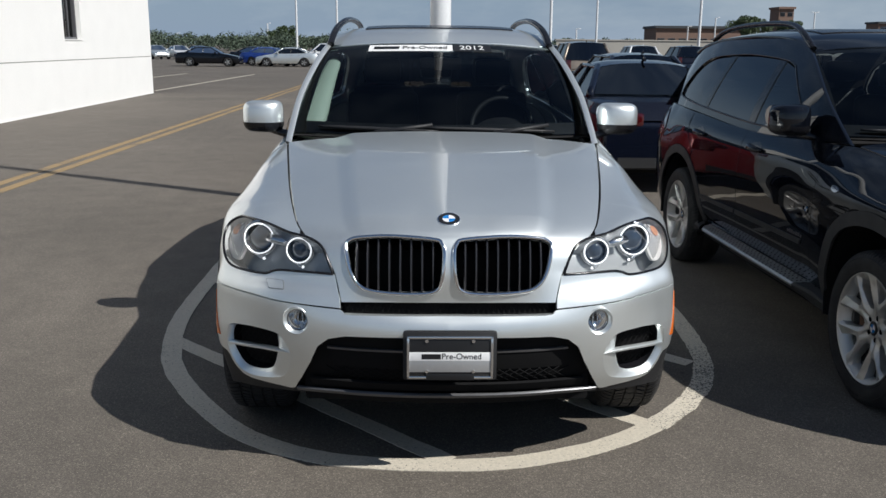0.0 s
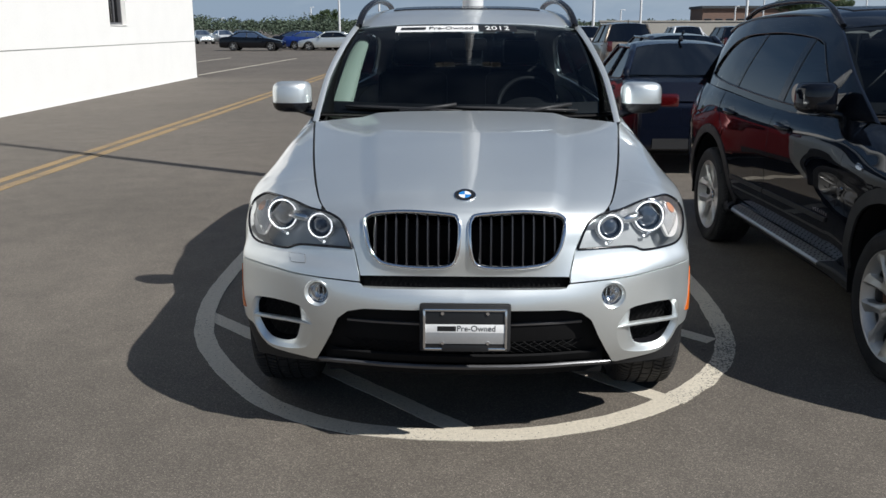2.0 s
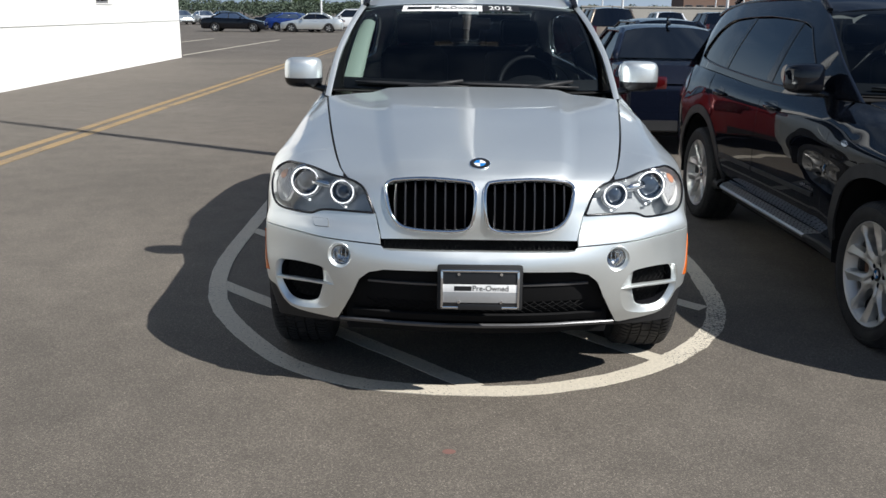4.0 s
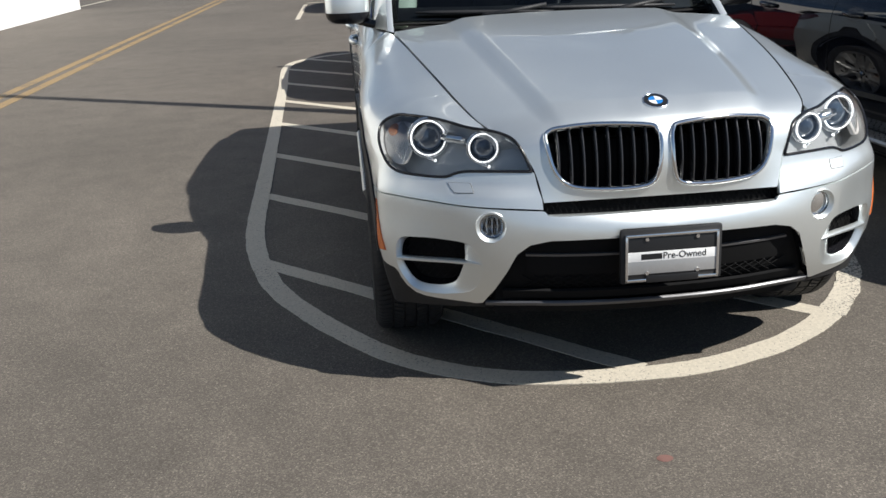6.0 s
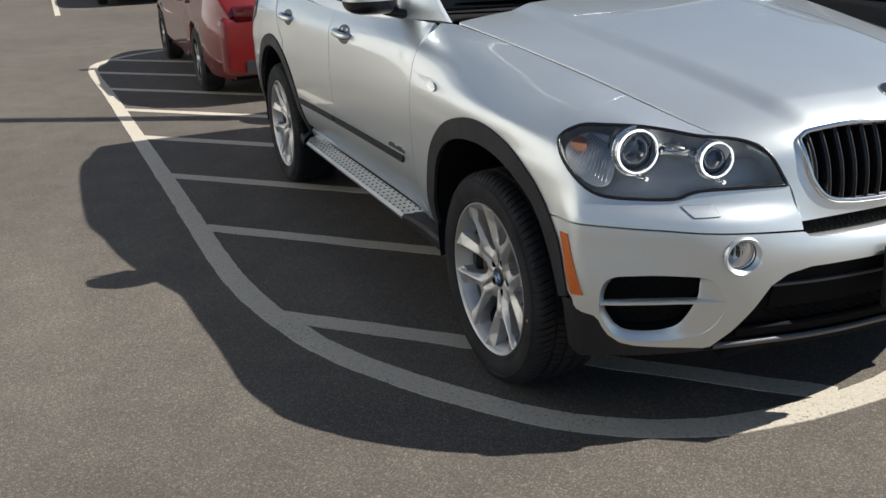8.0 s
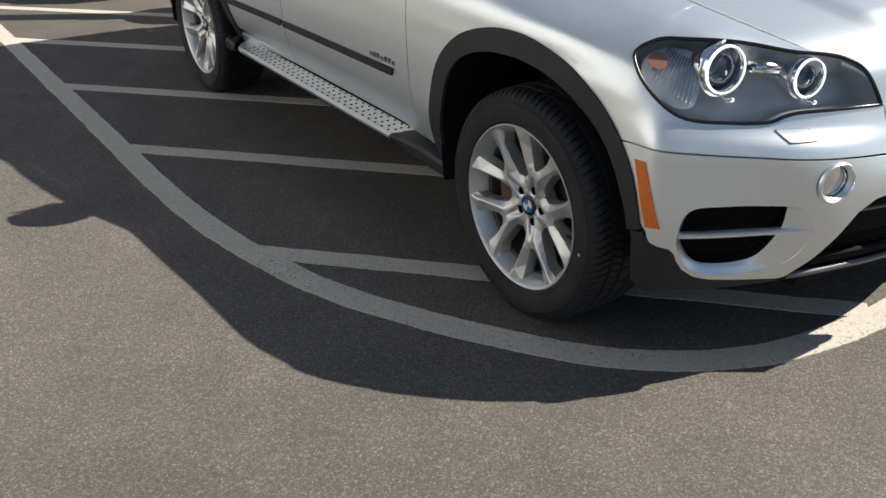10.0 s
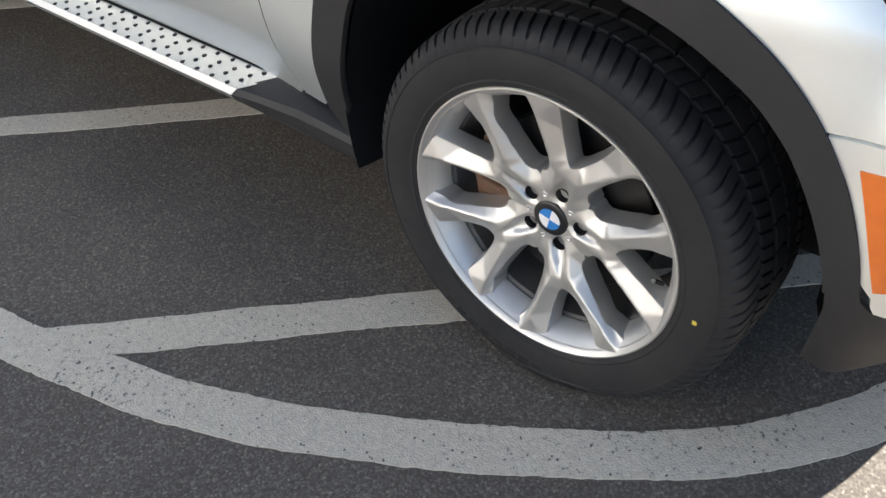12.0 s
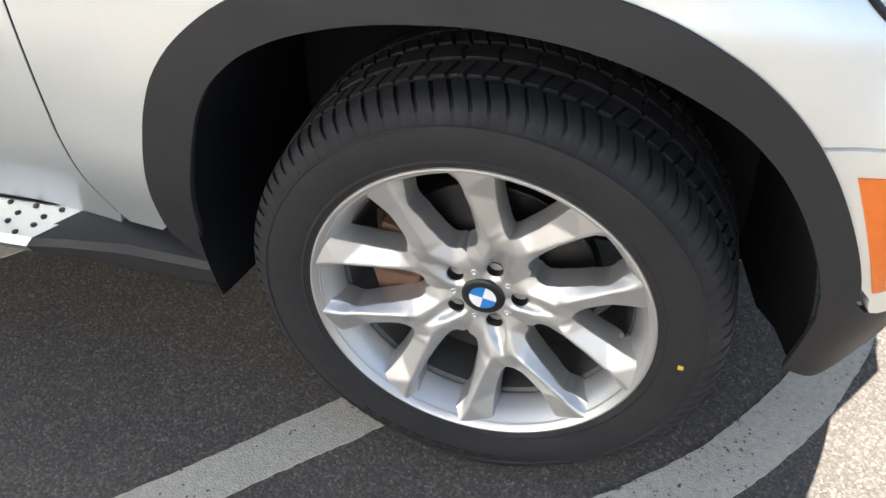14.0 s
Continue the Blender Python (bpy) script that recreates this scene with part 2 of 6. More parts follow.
DARK = material("dark_void", (0.009, 0.009, 0.0095), 0.85, var=0.1, spec=0.15)
RUBBER = material("tyre_rubber", (0.0145, 0.0143, 0.0150), 0.78, var=0.22, scale=7, bump=0.15, bump_scale=180)
RUBBER_DARK = material("tyre_letter_rubber", (0.008, 0.008, 0.008), 0.85, var=0.2, scale=30)
ALLOY = material("alloy_silver", (0.64, 0.63, 0.605), 0.44, 0.86, 0.3, 0.2, var=0.02, scale=40)
# silver inner barrel darkened: the shade deep in the wheel, as colour
BARREL_SHADE = material("shaded_barrel", (0.11, 0.108, 0.105), 0.55, 0.5, var=0.15, scale=20)
CHROME = material("chrome", (0.82, 0.82, 0.83), 0.08, 1.0, var=0.05, scale=10)
SATIN = material("satin_metal", (0.50, 0.505, 0.50), 0.42, 0.9, var=0.08, scale=12)
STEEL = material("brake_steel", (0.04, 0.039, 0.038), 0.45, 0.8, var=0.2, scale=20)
RUST = material("rusty_iron", (0.13, 0.068, 0.042), 0.8, 0.1, var=0.35, scale=30, bump=0.3, bump_scale=90)
ORANGE = material("amber_reflector", (0.72, 0.165, 0.018), 0.22, 0.0, 0.6, 0.05, var=0.08, scale=60, bump=0.08, bump_scale=500)
AMBER = material("amber_bulb", (0.50, 0.24, 0.14), 0.3, 0.0, 0.3, 0.05, var=0.1, scale=30)
RED_LENS = material("red_lens", (0.06, 0.003, 0.004), 0.15, 0.0, 1.0, 0.02, var=0.1, scale=30)
HEAD_GLASS = glass("lamp_glass", (0.97, 0.98, 0.98), 1.7)
WINDSCREEN = glass("windscreen_glass", (0.32, 0.38, 0.40), 1.5)
SIDE_GLASS = glass("side_glass", (0.14, 0.16, 0.17), 2.0)
PRIVACY = glass("privacy_glass", (0.035, 0.04, 0.045), 2.3)
REFLECTOR = material("lamp_reflector", (0.78, 0.79, 0.80), 0.16, 1.0, var=0.06, scale=25)
LAMP_GREY = material("lamp_bezel", (0.42, 0.435, 0.445), 0.34, 0.3, var=0.1, scale=14)
LAMP_BRIGHT = material("lamp_bright", (0.84, 0.82, 0.80), 0.3, 0.35, var=0.08, scale=20)
HALO = material("halo_ring", (0.85, 0.86, 0.86), 0.25, emit=((1.0, 1.0, 1.0), 0.9))
LENS_DARK = material("projector_lens", (0.035, 0.05, 0.075), 0.06, 0.0, 1.0, 0.01)
LEATHER = material("dark_leather", (0.020, 0.020, 0.022), 0.5, var=0.15, scale=9, bump=0.1, bump_scale=200)
TRIM_GREY = material("headliner_grey", (0.42, 0.41, 0.38), 0.8, var=0.06)
SUNLIT_GREEN = material("sunlit_trim_green", (0.50, 0.60, 0.50), 0.6, var=0.05)
LABEL_WHITE = material("label_white", (0.80, 0.80, 0.79), 0.45, var=0.04)
LABEL_GREY = material("plate_grey", (0.42, 0.42, 0.42), 0.35, 0.5, var=0.05)
INK = material("label_black", (0.012, 0.012, 0.013), 0.4, var=0.1)
LOGO_BLUE = material("logo_blue", (0.02, 0.20, 0.55), 0.2, 0.0, 1.0, 0.02, var=0.04)
LOGO_WHITE = material("logo_white", (0.82, 0.82, 0.82), 0.2, 0.0, 1.0, 0.02, var=0.04)
YELLOW_DOT = material("yellow_paint_dot", (0.65, 0.50, 0.06), 0.6, var=0.2, scale=60)
SLAT_EDGE = material("slat_edge", (0.07, 0.07, 0.075), 0.3, 0.4, var=0.1)
LAMP_DARK = material("lamp_dark", (0.20, 0.205, 0.21), 0.22, 0.8, var=0.1)


# ---- the car's surfaces ----
def pchip(xs, ys, x):
    """Monotone cubic through (xs, ys); ys may have trailing axes."""
    xs = np.asarray(xs, float); ys = np.asarray(ys, float); x = np.asarray(x, float)
    if ys.ndim == 1: return pchip(xs, ys[:, None], x)[..., 0]
    h = np.diff(xs)[:, None]; dl = np.diff(ys, axis=0) / h
    m = np.zeros_like(ys)
    w1 = 2 * h[1:] + h[:-1]; w2 = h[1:] + 2 * h[:-1]
    ok = dl[:-1] * dl[1:] > 0
    with np.errstate(all="ignore"):
        hm = (w1 + w2) / (w1 / dl[:-1] + w2 / dl[1:])
    m[1:-1] = np.where(ok, hm, 0); m[0] = dl[0]; m[-1] = dl[-1]
    i = np.clip(np.searchsorted(xs, x) - 1, 0, len(xs) - 2)
    H = h[i]; t = ((x - xs[i])[..., None]) / H
    t2, t3 = t * t, t * t * t
    return (2*t3 - 3*t2 + 1) * ys[i] + (t3 - 2*t2 + t) * H * m[i] + (-2*t3 + 3*t2) * ys[i+1] + (t3 - t2) * H * m[i+1]
def catmull(xs, ys, x):
    """Smooth cubic through (xs, ys) with central slopes."""
    xs = np.asarray(xs, float); ys = np.asarray(ys, float); x = np.asarray(x, float)
    m = np.gradient(ys, xs, axis=0)
    i = np.clip(np.searchsorted(xs, x) - 1, 0, len(xs) - 2)
    H = (xs[i+1] - xs[i])[..., None]; t = ((x - xs[i])[..., None]) / H
    t2, t3 = t * t, t * t * t
    return (2*t3 - 3*t2 + 1) * ys[i] + (t3 - 2*t2 + t) * H * m[i] + (-2*t3 + 3*t2) * ys[i+1] + (t3 - t2) * H * m[i+1]

HW = [.40, .428, .48, .565, .612, .68, .745, .79]
HY0 = [-.855, -.868, -.838, -.772, -.585, -.20, .25, .62]
HY1 = [-.836, -.798, -.752, -.64, -.49, -.15, .25, .55]
HZ0 = [.727, .838, .943, .992, 1.038, 1.105, 1.165, 1.203]
HZ1 = [.723, .83, .905, .952, .99, 1.062, 1.127, 1.168]
def HOOD(f, v):
    """Bonnet: f across (0 centre, 1 edge), v from the nose's lower edge (0) to the windscreen (7)."""
    f, v = np.broadcast_arrays(np.asarray(f, float), np.asarray(v, float))
    shp = f.shape; f = f.ravel(); v = v.ravel()
    w, y0, y1, z0, z1 = catmull(np.arange(8.), np.stack([HW, HY0, HY1, HZ0, HZ1], 1), v).T
    a = np.abs(f)
    k = np.clip(v - 2.5, 0, 1)
    g = np.clip((.70 - a) / .13, 0, 1)
    dome = .019 * k * g * g * (3 - 2 * g) - .004 * k * np.exp(-((a - .2) / .09) ** 2) * np.clip(4.2 - v, 0, 1)
    return np.stack([f * w, y0 + (y1 - y0) * a ** 2.2, z0 + (z1 - z0) * a ** 2.6 + dome], -1).reshape(*shp, 3)
EDGE = HOOD(np.ones(60), np.linspace(2.0, 7.0, 60))
PLAN = np.array([(0,-.905),(.2,-.897),(.41,-.866),(.575,-.815),(.665,-.768),(.755,-.70),(.836,-.62),(.9,-.533),(.94,-.447),(.96,-.33),(.966,-.1),(.966,.15),(.96,.5),(.955,1.),(.955,1.8),(.962,2.4),(.968,2.9),(.962,3.3),(.94,3.6),(.88,3.8),(.75,3.91),(.5,3.96),(0,3.985)])
PU = np.array([0.0000, 0.2002, 0.4124, 0.5851, 0.6867, 0.7995, 0.9133, 1.0213, 1.1162, 1.2349, 1.4649, 1.7149, 2.0650, 2.5650, 3.3650, 3.9651, 4.4651, 4.8651, 5.1659, 5.3748, 5.5450, 5.8000, 6.3006])
STN = PU[[0, 2, 4, 6, 8, 10]].tolist() + [float(np.interp(y, PLAN[9:19, 1], PU[9:19])) for y in (.4, .8, 1.8, 2.9, 3.6)] + [PU[-1]]
#        A    B    C    D    E    F    G    H    I    J    K    M
LZ = [[.33, .33, .32, .30, .27, .27, .27, .28, .28, .28, .30, .33],
      [.42, .42, .42, .42, .41, .40, .40, .40, .40, .40, .42, .42],
      [.53, .53, .53, .53, .53, .52, .52, .52, .52, .52, .53, .53],
      [.64] * 12,
      [.73] * 12,
      [.785, .785, .785, .785, .79, .80, .80, .80, .80, .80, .80, .80],
      [.85, .85, .85, .85, .86, .87, .87, .87, .87, .87, .87, .87],
      [.915, .915, .915, .92, .93, .96, .97, .96, .96, .97, .97, .95],
      [.945, .945, .95, .98, 1.0, 1.035, 1.08, 1.065, 1.05, 1.07, 1.08, 1.05],
      [.96, .96, .962, .995, 1.018, 1.07, 1.15, 1.165, 1.145, 1.185, 1.20, 1.15]]
LD = [[.09, .09, .075, .045, .04, .04, .06, .10, .10, .10, .07, .08],
      [.04, .04, .030, .008, .004, .02, .035, .07, .07, .06, .03, .03],
      [.01, .01, .006, -.010, -.008, .006, .010, .024, .024, .018, .01, .01],
      [0., 0., 0., -.004, -.004, 0., .004, .008, .008, .004, 0., 0.],
      [.065, .028, .006, .003, 0, 0, .001, .002, .002, .001, 0, 0],
      [.055, .050, .045, .030, .008, 0, 0, 0, 0, 0, 0, .01],
      [.068, .066, .064, .052, .022, .003, 0, 0, 0, 0, 0, .02],
      [.09, .09, .09, .085, .062, .02, .012, .008, .005, .01, .02, .03],
      [.12, .12, .12, .135, .16, .14, .075, .03, .015, .025, .05, .05],
      [.18, .18, .18, .275, .312, .278, .197, .105, .06, .075, .12, .12]]
TUCK_U, TUCK_X = (0, PU[5], PU[6], PU[7], PU[8], PU[9], PU[10], PU[-1]), (0, 0, .008, .022, -.005, -.009, 0, 0)
LEV = np.stack([LD, LZ], -1).transpose(1, 0, 2)   # station, level, (d, z)
def S(u, s):
    """Right-hand body surface: u along the plan from the nose centre, s over the ten levels."""
    u, s = np.broadcast_arrays(np.asarray(u, float), np.asarray(s, float))
    shp = u.shape; u = u.ravel(); s = s.ravel()
    p = catmull(PU, PLAN, u); e = 1e-3
    t = catmull(PU, PLAN, np.clip(u + e, 0, PU[-1])) - catmull(PU, PLAN, np.clip(u - e, 0, PU[-1]))
    t /= np.linalg.norm(t, axis=1)[:, None]
    n = np.stack([t[:, 1], -t[:, 0]], 1)
    rows = pchip(STN, LEV.reshape(len(STN), -1), u).reshape(len(u), 10, 2)
    i = np.clip(np.floor(s).astype(int), 0, 8); f = (s - i)[:, None]; k = np.arange(len(u))
    g = lambda j: rows[k, np.clip(j, 0, 9)]
    m0 = np.where((i > 0)[:, None], (g(i+1) - g(i-1)) / 2, g(i+1) - g(i)); m1 = np.where((i < 8)[:, None], (g(i+2) - g(i)) / 2, g(i+1) - g(i))
    f2, f3 = f*f, f*f*f
    dz = (2*f3 - 3*f2 + 1) * g(i) + (f3 - 2*f2 + f) * m0 + (-2*f3 + 3*f2) * g(i+1) + (f3 - f2) * m1
    xyz = np.concatenate([p - n * dz[:, :1], dz[:, 1:]], 1)
    # at bumper height the corner stands fuller before the marker and tucks in towards the wheel
    xyz[:, 0] += pchip(TUCK_U, TUCK_X, np.clip(u, 0, PU[-1])) * np.clip((6.2 - s) / 2.2, 0, 1)
    # the upper edge of the fender runs along the bonnet's edge
    top = np.concatenate([p - n * rows[:, 9, :1], rows[:, 9, 1:]], 1)
    w = np.clip((s - 7.4) / 1.6, 0, 1) ** 2 * np.clip((u - .55) / .1, 0, 1) * np.clip((2.25 - u) / .2, 0, 1)
    xyz[:, 0] += w * (np.interp(top[:, 1], EDGE[:, 1], EDGE[:, 0]) - top[:, 0])
    xyz[:, 2] += w * (np.interp(top[:, 1], EDGE[:, 1], EDGE[:, 2]) - top[:, 2])
    return xyz.reshape(*shp, 3)


# ---- mesh tools ----
def make(name, verts, faces, mat, parent=None, label="", smooth=True, normals=None, sharp=None):
    """Links one mesh object from vertices and faces."""
    me = bpy.data.meshes.new(name)
    me.from_pydata([tuple(v) for v in verts], [], [tuple(int(i) for i in f) for f in faces])
    if mat:
        me.materials.append(mat)
    me.validate()
    if smooth:
        me.shade_smooth()
        if sharp:
            me.set_sharp_from_angle(angle=radians(sharp))
    if normals is not None and len(me.vertices) == len(normals):
        me.normals_split_custom_set_from_vertices([tuple(n) for n in normals])
    ob = new(name, me)
    if parent:
        ob.parent = parent
    if label:
        ob["label"] = label
    return ob


def part(name, bm, mat, parent, label="", sharp=35):
    """Links a bmesh as one mesh object under a thing or a part."""
    me = bpy.data.meshes.new(name)
    bmesh.ops.recalc_face_normals(bm, faces=bm.faces[:])
    bm.to_mesh(me)
    bm.free()
    if mat:
        me.materials.append(mat)
    if sharp:
        me.shade_smooth()
        me.set_sharp_from_angle(angle=radians(sharp))
    ob = new(name, me)
    if parent:
        ob.parent = parent
    if label:
        ob["label"] = label
    return ob


def shared(name, ob, parent, m=None):
    """Another object on the same mesh."""
    o = new(name, ob.data)
    o.parent = parent
    if m is not None:
        o.matrix_local = m
    return o


def empty(name, m=None):
    o = new(name)
    o.empty_display_size = 0.2
    if m is not None:
        o.matrix_world = m
    return o


def add_box(bm, lo, hi, bevel=0.0, m=None, seg=2):
    r = bmesh.ops.create_cube(bm, size=1)
    vs = r["verts"]
    for v in vs:
        v.co = Vector([lo[i] + (v.co[i] + 0.5) * (hi[i] - lo[i]) for i in range(3)])
    if bevel:
        es = list({e for v in vs for e in v.link_edges})
        q = bmesh.ops.bevel(bm, geom=es, offset=bevel, segments=seg, affect="EDGES", profile=0.6)
        vs = list({v for f in q["faces"] for v in f.verts} | {v for v in vs if v.is_valid})
    if m is not None:
        bmesh.ops.transform(bm, matrix=m, verts=vs)
    return vs


def box(name, lo, hi, mat, parent=None, label="", bevel=0.0, m=None):
    bm = bmesh.new()
    add_box(bm, lo, hi, bevel, m)
    return part(name, bm, mat, parent, label)


def lathe(profile, n=48, axis="x", start=0.0, caps=False):
    """Vertices and faces of a profile [(radius, along)] turned round an axis."""
    verts, faces, k = [], [], len(profile)
    for i in range(n):
        a = start + 2 * math.pi * i / n
        c, s = math.cos(a), math.sin(a)
        for r, h in profile:
            verts.append((h, r * c, r * s) if axis == "x" else (r * c, r * s, h) if axis == "z" else (r * c, h, r * s))
    for i in range(n):
        j = (i + 1) % n
        for p in range(k - 1):
            f = (i * k + p, j * k + p, j * k + p + 1, i * k + p + 1)
            faces.append(f if axis != "y" else f[::-1])
    if caps:
        faces.append([i * k for i in range(n)][::-1])
        faces.append([i * k + k - 1 for i in range(n)])
    return verts, faces


def tube(points, radius, n=10, closed=False, flat=1.0):
    """A round bar along points; radius may be one number or a list."""
    pts = [Vector(p) for p in points]
    verts, faces, m = [], [], len(points)
    up = Vector((0, 0, 1))
    for i, p in enumerate(pts):
        a = pts[i - 1] if (i or closed) else pts[i]
        b = pts[(i + 1) % m] if (i < m - 1 or closed) else pts[i]
        t = (b - a).normalized()
        s = t.cross(up)
        s = s.normalized() if s.length > 1e-4 else Vector((1, 0, 0))
        w = s.cross(t).normalized()
        r = radius[i] if isinstance(radius, (list, tuple)) else radius
        for k in range(n):
            q = 2 * math.pi * k / n
            verts.append(p + s * (r * math.cos(q)) + w * (r * flat * math.sin(q)))
    for i in range(m if closed else m - 1):
        j = (i + 1) % m
        for k in range(n):
            l = (k + 1) % n
            faces.append((i * n + k, i * n + l, j * n + l, j * n + k))
    if not closed:
        faces.append(list(range(n))[::-1])
        faces.append([(m - 1) * n + k for k in range(n)])
    return verts, faces


def grid_mesh(P, flip=False):
    """Vertices and faces of a grid of points, rows by columns."""
    a, b = P.shape[:2]
    idx = np.arange(a * b).reshape(a, b)
    q = np.stack([idx[:-1, :-1], idx[1:, :-1], idx[1:, 1:], idx[:-1, 1:]], -1).reshape(-1, 4)
    return P.reshape(-1, 3), q[:, ::-1] if flip else q


def merge(*meshes):
    verts, faces, n = [], [], 0
    for v, f in meshes:
        verts += [tuple(p) for p in v]
        faces += [tuple(int(i) + n for i in g) for g in f]
        n += len(v)
    return verts, faces


def moved(mesh, m):
    return [m @ Vector(v) for v in mesh[0]], mesh[1]


def spline(pts, sub=6, closed=True):
    """A smooth outline through points; a point given twice in a row is a corner."""
    p = np.asarray(pts, float)
    n, out = len(p), []
    for i in range(n if closed else n - 1):
        p0, p1, p2, p3 = (p[(i + k) % n] if closed else p[min(max(i + k, 0), n - 1)] for k in (-1, 0, 1, 2))
        if np.allclose(p1, p2):
            continue
        m1 = (p2 - p0) / 2 if not np.allclose(p0, p1) else (p2 - p1) / 2
        m2 = (p3 - p1) / 2 if not np.allclose(p3, p2) else (p2 - p1) / 2
        for t in np.arange(sub) / sub:
            t2, t3 = t * t, t ** 3
            out.append((2 * t3 - 3 * t2 + 1) * p1 + (t3 - 2 * t2 + t) * m1 + (3 * t2 - 2 * t3) * p2 + (t3 - t2) * m2)
    if not closed:
        out.append(p[-1])
    return np.array(out)


def dense(poly, step, closed=True):
    """The outline with no piece longer than step."""
    p, out = np.asarray(poly, float), []
    n = len(p)
    for i in range(n if closed else n - 1):
        a, b = p[i], p[(i + 1) % n]
        k = max(1, int(math.ceil(np.linalg.norm(b - a) / step)))
        out += [a + (b - a) * t / k for t in range(k)]
    if not closed:
        out.append(p[-1])
    return np.array(out)


def inside(poly, q):
    x, y = q[:, 0], q[:, 1]
    res = np.zeros(len(q), bool)
    a, b = poly, np.roll(poly, -1, 0)
    for (x0, y0), (x1, y1) in zip(a, b):
        if y0 == y1:
            continue
        hit = ((y0 > y) != (y1 > y)) & (x < (x1 - x0) * (y - y0) / (y1 - y0) + x0)
        res ^= hit
    return res


def near(poly, q, d):
    """Whether each point lies within d of the outline's points."""
    res = np.zeros(len(q), bool)
    for p in poly:
        res |= ((q - p) ** 2).sum(1) < d * d
    return res


def panel(name, fn, outline, mat, parent, holes=(), scale=(1.0, 1.0), step=0.022, thick=0.012, mirror=False, label="", lift=0.0):
    """A sheet cut from the surface fn(a, b) along an outline in its two parameters, with a turned-in edge."""
    sc = np.asarray(scale, float)
    loops = [dense(np.asarray(o, float) * sc, step) for o in (outline, *holes)]
    lo, hi = loops[0].min(0), loops[0].max(0)
    gx, gy = np.arange(lo[0], hi[0], step), np.arange(lo[1], hi[1], step)
    q = np.stack(np.meshgrid(gx, gy), -1).reshape(-1, 2)
    keep = inside(loops[0], q)
    for h in loops[1:]:
        keep &= ~inside(h, q)
    for l in loops:
        keep &= ~near(l, q, step * 0.55)
    pts = [Vector(p) for l in loops for p in l] + [Vector(p) for p in q[keep]]
    edges, n = [], 0
    for l in loops:
        edges += [(n + i, n + (i + 1) % len(l)) for i in range(len(l))]
        n += len(l)
    v2, _, tris, *_ = delaunay_2d_cdt(pts, edges, [], 0, 1e-7)
    v2 = np.array([tuple(p) for p in v2])
    tris = np.array([t for t in tris if len(t) == 3])
    c = v2[tris].mean(1)
    ok = inside(loops[0], c)
    for h in loops[1:]:
        ok &= ~inside(h, c)
    tris = tris[ok]
    ab = v2 / sc
    P = fn(ab[:, 0], ab[:, 1])
    e = 2e-3
    da = fn(ab[:, 0] + e / sc[0], ab[:, 1]) - fn(ab[:, 0] - e / sc[0], ab[:, 1])
    db = fn(ab[:, 0], ab[:, 1] + e / sc[1]) - fn(ab[:, 0], ab[:, 1] - e / sc[1])
    N = np.cross(da, db)
    N /= np.linalg.norm(N, axis=1)[:, None] + 1e-12
    g = np.cross(P[tris[:, 1]] - P[tris[:, 0]], P[tris[:, 2]] - P[tris[:, 0]])
    # the sheet faces away from the middle of the car
    out = P - np.array([0, np.clip(P[:, 1].mean(), 0.6, 2.6), 0.55])
    if (N * out).sum() < 0:
        N = -N
    if (g * N[tris[:, 0]]).sum() < 0:
        tris = tris[:, ::-1]
    P = P + N * lift
    cnt = {}
    for t in tris:
        for i in range(3):
            k = (t[i], t[(i + 1) % 3])
            if (k[1], k[0]) in cnt:
                cnt.pop((k[1], k[0]))
            else:
                cnt[k] = 1
    verts, norms, faces = [*P], [*N], [tuple(t) for t in tris]
    for a, b in cnt:
        i = len(verts)
        r = 0.0025 if thick > 0.004 else 0.0005
        verts += [P[a], P[b], P[b] - N[b] * thick, P[a] - N[a] * thick]
        side = np.cross(P[b] - P[a], N[a])
        side /= np.linalg.norm(side) + 1e-12
        norms += [N[a] * 0.5 + side * 0.85, N[b] * 0.5 + side * 0.85, side, side]
        faces.append((i + 1, i, i + 3, i + 2))
    verts, norms = np.array(verts), np.array(norms)
    if mirror:
        verts, norms = verts * (-1, 1, 1), norms * (-1, 1, 1)
        faces = [f[::-1] for f in faces]
    return make(name, verts, faces, mat, parent, label, normals=norms)


def letters(name, text, size, m, mat, parent, extrude=0.0006, label="", align="CENTER"):
    """Raised letters in the built-in font, turned into a mesh."""
    cu = bpy.data.curves.new(name, "FONT")
    cu.body, cu.size, cu.extrude, cu.align_x, cu.align_y = text, size, extrude, align, "CENTER"
    tmp = bpy.data.objects.new(name, cu)
    scene.collection.objects.link(tmp)
    dg = bpy.context.evaluated_depsgraph_get()
    me = bpy.data.meshes.new_from_object(tmp.evaluated_get(dg))
    bpy.data.objects.remove(tmp)
    me.materials.clear()
    me.materials.append(mat)
    ob = new(name, me)
    ob.parent = parent
    ob.matrix_local = m
    if label:
        ob["label"] = label
    return ob


